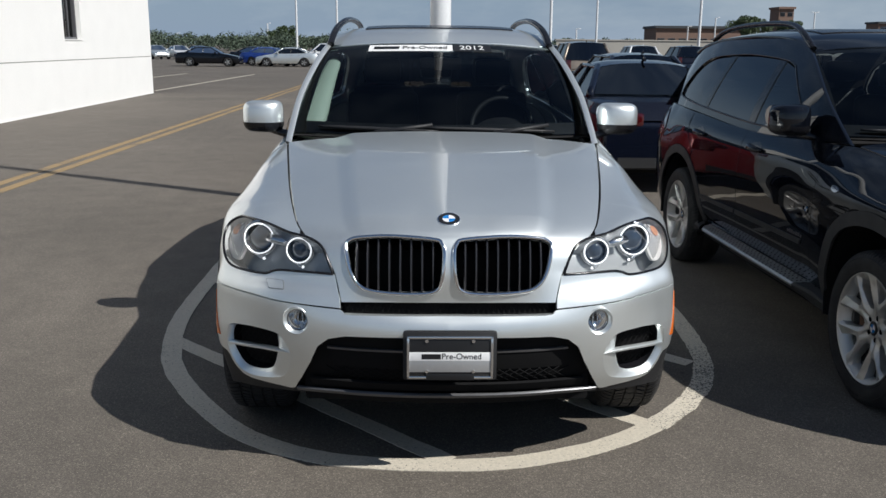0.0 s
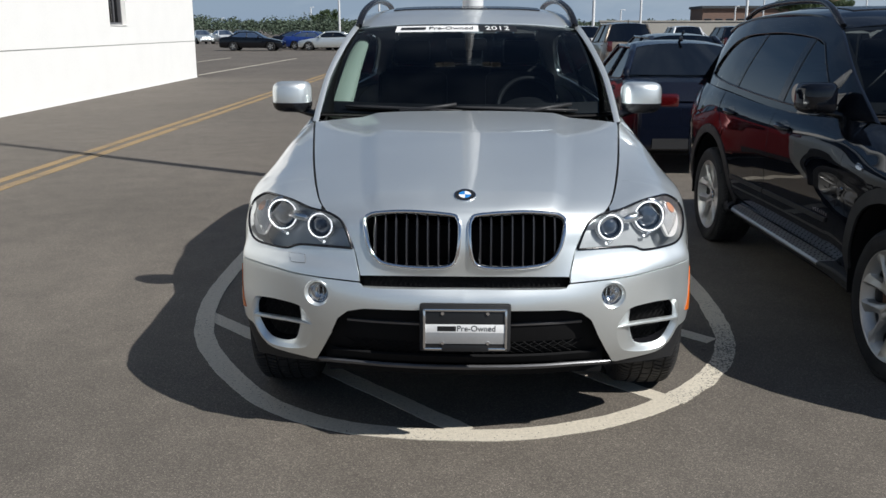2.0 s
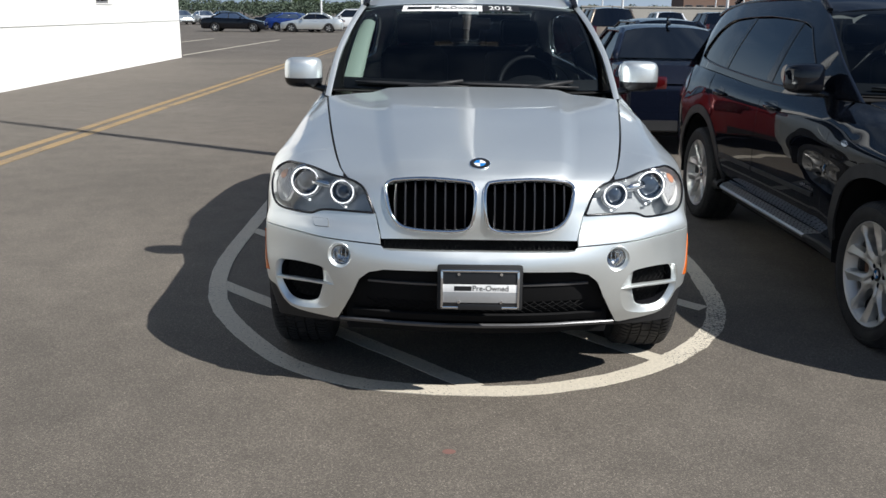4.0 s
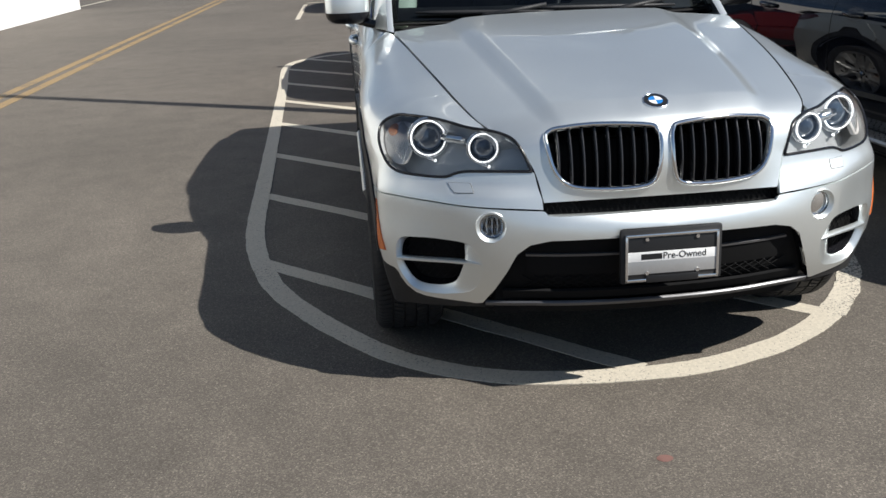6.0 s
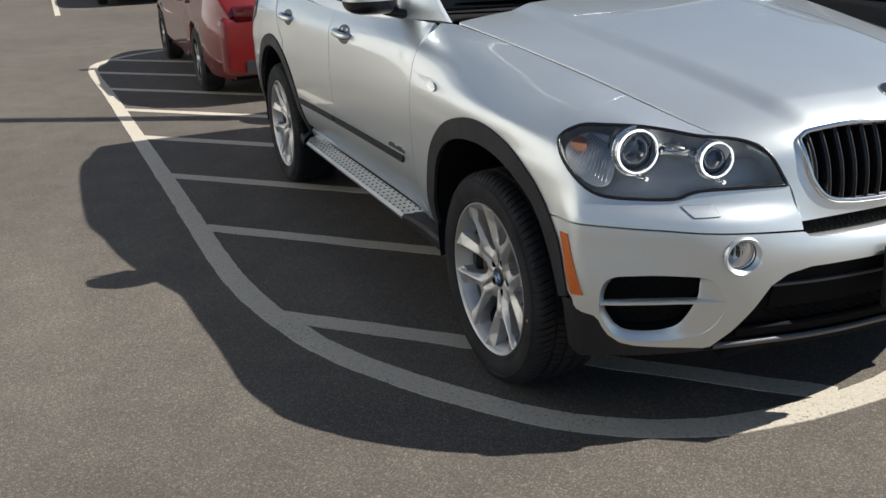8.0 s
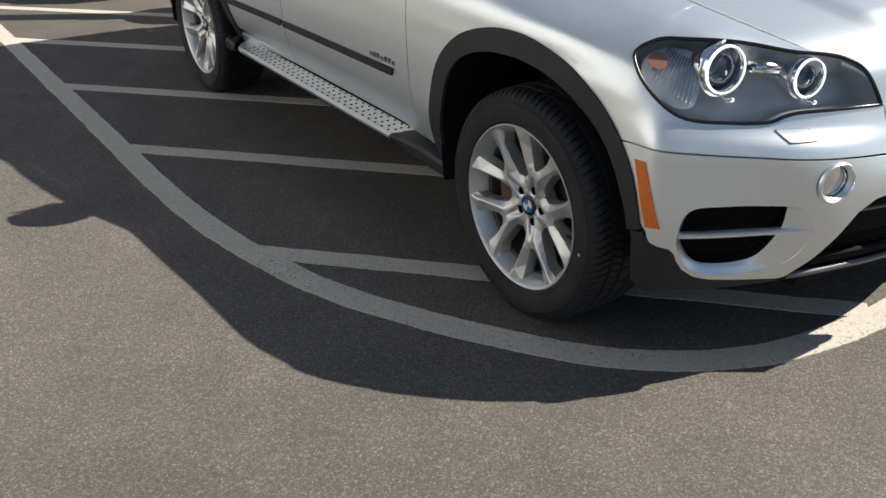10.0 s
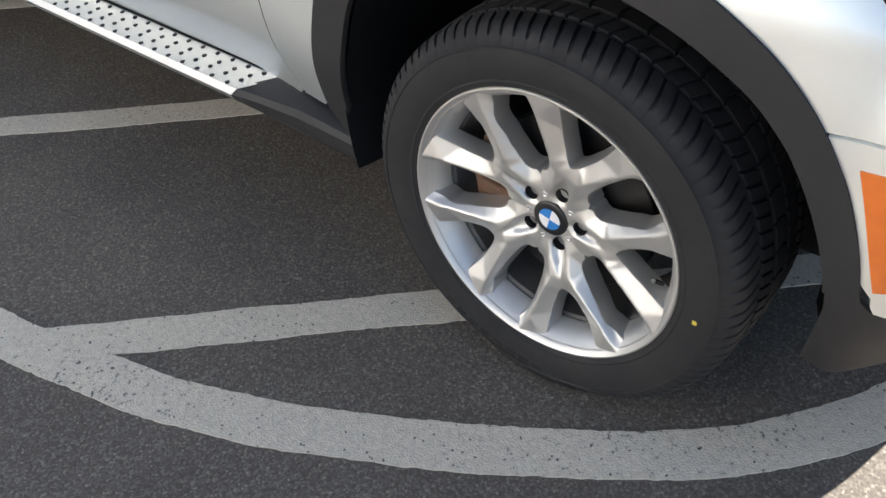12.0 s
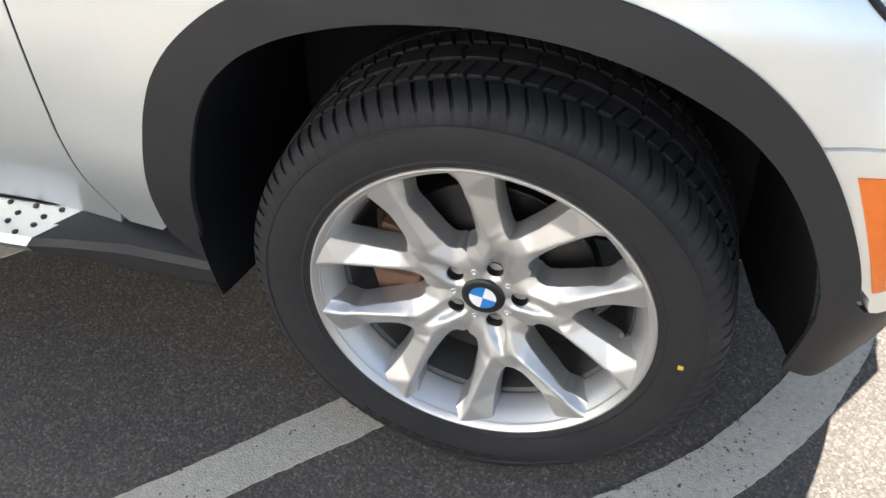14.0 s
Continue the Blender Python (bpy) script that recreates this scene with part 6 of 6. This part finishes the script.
for o in KIT.values():
    bpy.data.objects.remove(o)


# ---- other cars ----
def loft(rows):
    return grid_mesh(np.array(rows))


def wheel_simple(parent, x, y, r, w=.21):
    sx = 1 if x > 0 else -1
    prof = [(r * .62, w / 2 - .02), (r * .66, w / 2), (r * .86, w / 2 + .006), (r * .96, w / 2 - .015), (r, w / 2 - .04), (r, -w / 2 + .04), (r * .9, -w / 2)]
    m = pose(x, y, r) @ Matrix.Diagonal((sx, 1, 1, 1))
    v, f = moved(lathe(prof, 28), m)
    wh = make("wheel", v, f, RUBBER, parent, "tyre on a silver alloy rim", sharp=35)
    bm = bmesh.new()
    for k in range(5):
        for d in (-.13, .13):
            a = k * 2 * math.pi / 5 + d
            c, s = math.cos(a), math.sin(a)
            q = [(r * .08, -.022), (r * .08, .022), (r * .64, .026), (r * .64, -.026)]
            vs = [bm.verts.new(m @ Vector((w / 2 - .012, t * c - o * s, t * s + o * c))) for t, o in q]
            bm.faces.new(vs)
    part("rim", bm, ALLOY, wh, sharp=0)
    v, f = moved(lathe([(r * .66, w / 2 + .002), (r * .62, w / 2 + .004), (r * .58, w / 2 - .03), (r * .55, w / 2 - .09), (0, w / 2 - .09)], 28), m)
    make("rim_barrel", v, f, STEEL, wh)
    v, f = moved(lathe([(0, w / 2), (r * .12, w / 2), (r * .14, w / 2 - .03)], 16), m)
    make("hub", v, f, ALLOY, wh)
    return wh


SHAPES = {
    # half width, length, wheelbase, front overhang, wheel radius, waist line, roof line, cabin foot stations
    "sedan": dict(w=.90, L=4.62, wb=2.78, fo=.82, r=.325, belt=[(0, .60), (.06, .70), (.9, .86), (1.45, .94), (3.3, .98), (3.85, 1.02), (4.5, .99), (4.62, .80)], cab=(1.25, 2.05, 3.15, 3.95), roof=1.43, low=.24),
    "suv": dict(w=.94, L=4.75, wb=2.80, fo=.88, r=.365, belt=[(0, .72), (.06, .85), (.9, 1.02), (1.4, 1.08), (3.3, 1.10), (4.0, 1.12), (4.68, 1.12), (4.75, .85)], cab=(1.15, 1.95, 4.10, 4.62), roof=1.76, low=.32),
    "wagon": dict(w=.92, L=4.70, wb=2.75, fo=.90, r=.34, belt=[(0, .66), (.06, .78), (.9, .93), (1.4, 1.0), (3.3, 1.03), (4.0, 1.05), (4.63, 1.04), (4.70, .85)], cab=(1.15, 1.95, 3.90, 4.58), roof=1.55, low=.26),
}


def simple_car(name, kind, m, paint, label, glass_mat=None, nose_to_camera=True):
    """A parked car seen from some way off: body, cabin, roof, windows, lamps, wheels. Its nose points to -y."""
    d = SHAPES[kind]
    car = empty(name, m)
    tagged(car, label, "car", "cars in the lot")
    w, L, low = d["w"], d["L"], d["low"]
    bx, bz = [p[0] for p in d["belt"]], [p[1] for p in d["belt"]]
    fa, ra, r = d["fo"], d["fo"] + d["wb"], d["r"]
    ys = sorted(set(np.round(np.concatenate([np.linspace(0, L, 31), [.02, .06, L - .03, fa - r * 1.12, fa + r * 1.12, ra - r * 1.12, ra + r * 1.12]]), 4)))
    for side in (-1, 1):
        rows = []
        for y in ys:
            t = y / L
            plan = 1 - .22 * max(0, 1 - y / .75) ** 2.2 - .16 * max(0, 1 - (L - y) / .6) ** 2.2
            zt = float(np.interp(y, bx, bz))
            zb = low
            for c in (fa, ra):
                if abs(y - c) < r * 1.14:
                    zb = max(zb, r + math.sqrt(max((r * 1.14) ** 2 - (y - c) ** 2, 0)) * .98)
            zb = min(zb, zt - .05)
            hw = w * plan
            mid = max(min(.62, zt - .10), zb + .01)
            rows.append([(side * hw * .93, y, zb), (side * hw * .985, y, zb + (mid - zb) * .3), (side * hw, y, mid), (side * hw * .985, y, mid + (zt - mid) * .5), (side * hw * .95, y, zt - .025), (side * hw * .90, y, zt), (side * hw * .5, y, zt + .03 * math.sin(math.pi * min(1, t * 1.02))), (0, y, zt + .035 * math.sin(math.pi * min(1, t * 1.02)))])
        make("body_side", *loft(rows), paint, car, sharp=38)
    for y, s in ((0.0, -1), (L, 1)):
        hw, zt = w * (.78 if s < 0 else .84), float(np.interp(y, bx, bz))
        bm = bmesh.new()
        add_box(bm, (-hw * 1.06, y - .16 if s > 0 else y - .01, low + .02), (hw * 1.06, y + .02 if s > 0 else y + .16, zt - .01), .075, seg=4)
        part("bumper", bm, paint, car)
        box("bumper_insert", (-hw * .8, y + (.012 if s > 0 else -.022), low + .05), (hw * .8, y + (.03 if s > 0 else -.002), low + .16), PLASTIC, car)
    box("underbody", (-w * .80, .15, low - .03), (w * .80, L - .15, .56), DARK, car)
    c0, c1, c2, c3 = d["cab"]
    H = d["roof"]
    zb = lambda y: float(np.interp(y, bx, bz))
    W0, W1 = w * .90, w * .66
    foot = [(c0, zb(c0)), (c1, zb(c1)), (c2, zb(c2)), (c3, zb(c3))]
    gm = glass_mat or PRIVACY
    def quad(nm, pts, mt, parent=car, k=.0):
        return make(nm, [tuple(p) for p in pts], [(0, 1, 2, 3)], mt, parent, smooth=False)
    zc = [zb(c0) + .03, zb(c3) + .03]
    roofpts = []
    for t in np.linspace(0, 1, 9):
        y = c1 + (c2 - c1) * t
        crown = .035 * math.sin(math.pi * t)
        roofpts.append([(f * W1 * (1 - .04 * abs(2 * t - 1)), y, H - .045 + crown - .05 * abs(f) ** 3) for f in np.linspace(-1, 1, 9)])
    top = loft(roofpts)
    make("roof", *top, paint, car, sharp=50)
    z1 = H - .095
    scr = loft([[(f * (W0 * (1 - t) + W1 * t) * .97, c0 + (c1 - c0) * t + .12 * f * f * (1 - t), zc[0] + (H - .045 - .05 * abs(f) ** 3 - zc[0]) * t) for f in np.linspace(-1, 1, 7)] for t in np.linspace(0, 1, 5)])
    make("windscreen", *scr, gm, car)
    rear = loft([[(f * (W0 * (1 - t) + W1 * t) * .93, c3 + (c2 - c3) * t - .10 * f * f * (1 - t), zc[1] + (H - .045 - .05 * abs(f) ** 3 - zc[1]) * t) for f in np.linspace(-1, 1, 7)] for t in np.linspace(0, 1, 5)])
    make("rear_screen", *rear, gm, car)
    for s in (-1, 1):
        cols = []
        for t in np.linspace(0, 1, 7):
            lo_y, hi_y = c0 + .12 + (c3 - c0 - .22) * t, c1 + (c2 - c1) * t
            cols.append([(s * (W0 * (1 - q) + W1 * q) * 1.0, lo_y + (hi_y - lo_y) * q, (zb(lo_y)) + (z1 - zb(lo_y)) * q) for q in (0, .25, .5, .75, 1)])
        make("side_glass", *loft(cols), gm, car)
        P = np.array(cols)
        for a, b, rad in ((P[0], 0, .035), (P[-1], 0, .05)):
            make("pillar", *tube([tuple(p) for p in a], rad, 8), paint, car)
        midp = P[3] + (s * .004, 0, 0)
        make("pillar", *tube([tuple(p) for p in midp], .028, 6), GLOSS_BLACK, car)
        make("roof_edge", *tube([tuple(P[i][-1]) for i in range(7)], .03, 8), paint, car)
        make("waist_trim", *tube([tuple(P[i][0]) for i in range(7)], .012, 6), GLOSS_BLACK, car)
        # lamps, mirror, handles
        zl = zb(.1)
        box("headlamp", (s * w * .62 - .17, -.005, zl - .14), (s * w * .62 + .13, .22, zl - .02), REFLECTOR, car, "clear headlamp", .03)
        zl = zb(L - .1)
        if kind == "suv":
            box("tail_lamp", (s * w * .76 - .09, L - .16, zl - .30), (s * w * .76 + .09, L + .028, zl + .02), RED_LENS, car, "red tail lamp", .03)
        else:
            box("tail_lamp", (s * w * .58 - .20, L - .18, zl - .22), (s * w * .58 + .155, L + .028, zl - .08), RED_LENS, car, "red tail lamp", .03)
        box("door_mirror", (s * (w + .06) - .09, c0 + .38, zb(c0) + .02), (s * (w + .06) + .09, c0 + .50, zb(c0) + .15), paint, car, "", .035)
        for y in (c1 + .55, c2 + .05):
            box("door_handle", (s * w * .985 - .02, y, zb(y) - .13), (s * w * .985 + .025, y + .19, zb(y) - .10), paint, car, "", .01)
        for y in (fa, ra):
            wheel_simple(car, s * (w - .115), y, r)
            pts = []
            for x in (w * .97, w * .55):
                pts.append([(s * x, y - r * 1.15 * math.cos(a), r + r * 1.15 * math.sin(a)) for a in np.linspace(-.25, math.pi + .25, 20)])
            make("wheel_liner", *grid_mesh(np.array(pts)), DARK, car)
    make("antenna_fin", *tube([(0, c2 - .1, H - .03), (0, c2 - .02, H + .035), (0, c2 + .03, H - .01)], [.02, .012, .02], 6), paint, car)
    return car


def away(x, rear_y, L):
    """A car whose tail is at rear_y and whose nose points away along +y."""
    return pose(x, rear_y + L, 0, 0, 0, 180)


simple_car("red_sedan", "sedan", away(-.02, 5.62, 4.62), RED_PAINT, "glossy red sedan parked on the hatched island")
simple_car("navy_sedan", "sedan", away(2.72, 6.1, 4.62) @ Matrix.Diagonal((1, 1, 1.05, 1)), NAVY_PAINT, "dark blue sedan parked behind the black vehicle")
simple_car("navy_wagon", "wagon", away(4.25, 13.2, 4.7), NAVY_PAINT, "dark blue car parked further back")
simple_car("tan_suv", "suv", away(5.55, 27.0, 4.75) @ Matrix.Diagonal((1, 1, 1.05, 1)), TAN_PAINT, "tan sport utility vehicle with privacy glass")
simple_car("red_sedan", "sedan", away(-.25, 19.0, 4.62), RED_PAINT, "dark red sedan in a marked bay")
simple_car("black_suv_far", "suv", away(-.35, 26.5, 4.75), BLACK_PAINT, "black sport utility vehicle in a far bay").name = "dark_suv"
far = (("black_sedan", "sedan", -15.9, 63.2, 90, BLACK_PAINT, "black sedan across the lot"), ("blue_sedan", "sedan", -11.9, 66.5, 78, BLUE_PAINT, "bright blue sedan across the lot"), ("silver_sedan", "sedan", -10.3, 64.2, -90, SILVER, "silver sedan across the lot"),
       ("white_wagon", "suv", -8.2, 70.5, -82, WHITE_PAINT, "white estate car across the lot"), ("dark_sedan", "sedan", -13.6, 70.5, 80, NAVY_PAINT, "dark sedan in the far row"), ("white_sedan", "sedan", -25.8, 92, 30, WHITE_PAINT, "white sedan in a far row"), ("grey_sedan", "sedan", -28.2, 92, 30, SILVER, "grey sedan in a far row"), ("dark_sedan", "sedan", -24.2, 94, 30, BLACK_PAINT, "dark sedan in a far row"),
       ("white_suv", "suv", 11.6, 46, 178, WHITE_PAINT, "white sport utility vehicle in a far bay"), ("white_van", "suv", 6.4, 46, 178, WHITE_PAINT, "white vehicle in a far bay"), ("dark_suv", "suv", 14.2, 46, 178, NAVY_PAINT, "dark vehicle in a far bay"), ("silver_wagon", "wagon", 9.0, 52, 178, SILVER, "silver car in a far bay"), ("white_sedan", "sedan", 15.6, 60, 178, WHITE_PAINT, "white sedan in a far bay"), ("grey_sedan", "sedan", 2.6, 60, 178, SILVER, "grey car in a far bay"))
for nm, kd, x, y, a, pt, lb in far:
    simple_car(nm, kd, pose(x, y, 0, 0, 0, a) @ Matrix.Translation((0, -SHAPES[kd]["L"] / 2, 0)), pt, lb)

# ---- light poles ----
POLE_WHITE = material("pole_white", (0.74, 0.75, 0.75), 0.4, var=0.06, scale=3)
CONCRETE = material("concrete", (0.42, 0.40, 0.37), 0.9, var=0.15, scale=4, bump=0.2, bump_scale=60)


def light_pole(x, y, h, r, base=True, turn=0.0, heads=1):
    p = empty("light_pole", pose(x, y, 0, 0, 0, turn))
    tagged(p, "tall white lamp post with a flat head", "lamp post", "lamp posts in the lot")
    z0 = .76 if base else 0.0
    make("post", *tube([(0, 0, z0), (0, 0, h * .5), (0, 0, h)], [r, r * .9, r * .8], 20), POLE_WHITE, p, sharp=60)
    if base:
        v, f = lathe([(.29, 0), (.29, .70), (.26, .76), (0, .76)], 28, "z")
        make("footing", v, f, CONCRETE, p, sharp=40)
        v, f = lathe([(r * 1.9, .76), (r * 1.9, .79), (r * 1.3, .82), (r, .84)], 24, "z")
        make("collar", v, f, POLE_WHITE, p, sharp=40)
        box("hand_hole", (-.06, -r - .006, 1.1), (.06, -r + .02, 1.32), POLE_WHITE, p, "", .01)
    for k in range(heads):
        s = 1 if k == 0 else -1
        make("arm", *tube([(0, 0, h - .1), (s * .3, 0, h + .02), (s * .55, 0, h + .02)], .035, 8), POLE_WHITE, p)
        box("lamp_head", (s * .78 - .32, -.2, h - .02), (s * .78 + .32, .2, h + .13), POLE_WHITE, p, "", .04)
    return p


light_pole(.055, 4.56, 10.2, .100, heads=2)
for x, y, h, r, hd in ((-18.5, 128, 8.1, .16, 1), (-10.6, 106, 9.5, .13, 1), (-50, 288, 8.0, .22, 1), (9.7, 67, 9.5, .12, 2), (19.5, 100, 9.5, .13, 2), (26.5, 84, 9.5, .14, 2), (-98, 330, 5.0, .2, 1), (-90, 330, 5.2, .2, 1), (38.5, 228, 6.0, .2, 1), (73, 225, 9.0, .2, 1), (69, 235, 7.0, .2, 1), (98, 225, 10.5, .2, 2)):
    light_pole(x, y, h, r, False, 20, hd)

# ---- trees, woods, far buildings ----
LEAF = material("leaves", (0.055, 0.085, 0.030), 0.6, var=0.35, scale=0.6)
WOODS = material("far_woods", (0.060, 0.085, 0.055), 0.8, var=0.35, scale=0.05)
BARK = material("bark", (0.10, 0.075, 0.055), 0.9, var=0.2, scale=6)


def leaf_cloud(rng, centres, count, size):
    """Many small leaves scattered in clumps."""
    vs, fs = [], []
    for _ in range(count):
        c, r = centres[rng.integers(len(centres))]
        q = rng.normal(size=3)
        q *= r * rng.random() ** .4 / np.linalg.norm(q)
        p = np.array(c) + q * (1, 1, .8)
        a, b = rng.normal(size=3), rng.normal(size=3)
        a *= size * (.6 + rng.random() * .8) / np.linalg.norm(a)
        b -= a * (a @ b) / (a @ a)
        b *= size * .6 / np.linalg.norm(b)
        n = len(vs)
        vs += [p - a, p + b, p + a, p - b]
        fs.append((n, n + 1, n + 2, n + 3))
    return vs, fs


def tree(x, y, h, seed, label):
    rng = np.random.default_rng(seed)
    t = empty("tree", pose(x, y, 0))
    tagged(t, label, "tree", "trees behind the lot")
    pieces = [tube([(0, 0, 0), (.05 * h * .1, 0, h * .25), (0, .02 * h, h * .55)], [h * .03, h * .022, h * .012], 10)]
    cs = []
    for k in range(11):
        a, e = rng.random() * 6.28, .25 + rng.random() * .6
        rr = h * (.12 + .22 * rng.random())
        tip = (rr * math.cos(a), rr * math.sin(a), h * (.38 + .52 * e))
        pieces.append(tube([(0, 0, h * (.22 + .3 * e)), (tip[0] * .5, tip[1] * .5, tip[2] * .85), tip], [h * .010, h * .007, h * .003], 6))
        cs.append((tip, h * (.10 + .08 * rng.random())))
    cs.append(((0, 0, h * .8), h * .17))
    make("trunk", *merge(*pieces), BARK, t)
    make("crown", *leaf_cloud(rng, cs, 5200, h * .021), LEAF, t, smooth=False)
    return t


tree(64, 178, 8.6, 3, "green broadleaf tree beyond the lot")
tree(67, 181, 8.2, 4, "green broadleaf tree beyond the lot")
tree(94, 230, 9.4, 5, "green broadleaf tree beyond the lot")
tree(-32, 205, 6.2, 6, "green broadleaf tree beyond the lot")
tree(-35, 210, 5.2, 7, "green broadleaf tree beyond the lot")
rng = np.random.default_rng(11)
cs = []
for k in range(420):
    ang = radians(-33 + 66 * rng.random())
    dist = 620 + 220 * rng.random()
    hh = 5.0 + 4.5 * rng.random()
    cs.append(((dist * math.sin(ang), dist * math.cos(ang), hh * .5), hh * .55))
vs, fs = leaf_cloud(rng, cs, 26000, 1.15)
# a nearer belt behind the rows of cars
belt = []
for k in range(190):
    ang = radians(-33 + 31 * rng.random())
    dist = 165 + 70 * rng.random()
    hh = 3.4 + 2.1 * rng.random() * (.6 + .4 * math.sin(ang * 60))
    belt.append(((dist * math.sin(ang), dist * math.cos(ang), hh * .5), hh * .55))
vs, fs = merge((vs, fs), leaf_cloud(rng, belt, 36000, .25))
tagged(make("far_woods", vs, fs, WOODS, None, smooth=False), "distant belt of green trees", "trees", kind="stuff")

BRICK_FAR = material("brown_brick", (0.20, 0.13, 0.10), 0.9, var=0.15, scale=0.4)
DARK_ROOF = material("dark_roof", (0.05, 0.055, 0.06), 0.7, var=0.1, scale=0.2)
PALE_WALL = material("pale_concrete_wall", (0.40, 0.38, 0.34), 0.9, var=0.1, scale=0.2)


def far_block(name, x, y, w, d, h, wall, roof, label, rows, cols, z0=0.0):
    b = empty(name, pose(x, y, 0))
    tagged(b, label, "building")
    box("wall", (-w / 2, 0, z0), (w / 2, d, h), wall, b)
    box("roof", (-w / 2 - .4, -.6, h), (w / 2 + .4, d + .4, h + .7), roof, b)
    for r in range(rows):
        for c in range(cols):
            x0 = -w / 2 + (c + .5) * w / cols
            z1 = z0 + (r + .5) * (h - z0) / rows
            q = box("window", (x0 - w / cols * .3, -.12, z1 - .5), (x0 + w / cols * .3, .1, z1 + .6), GLOSS_BLACK, b)
            box("window_frame", (x0 - w / cols * .33, -.06, z1 - .62), (x0 + w / cols * .33, .04, z1 + .72), FRAME_GREY, q)
    return b


far_block("long_building", 76.5, 250, 24, 14, 6.8, BRICK_FAR, DARK_ROOF, "long low dark building with a flat roof", 1, 8)
far_block("brick_tower", 120.5, 300, 5.0, 8, 14.4, BRICK_FAR, BRICK_FAR, "brown brick tower far beyond the lot", 4, 2)
far_block("brick_block", 163, 310, 12, 9, 10.2, BRICK_FAR, DARK_ROOF, "brown brick block far beyond the lot", 3, 3)
wall_ = empty("retaining_wall", pose(60, 190, 0))
tagged(wall_, "long pale concrete wall beyond the lot", "wall")
box("wall_face", (-32, 0, 0), (90, .5, 2.9), PALE_WALL, wall_)
box("coping", (-32.2, -.15, 2.9), (90.2, .65, 3.15), PALE_WALL, wall_)
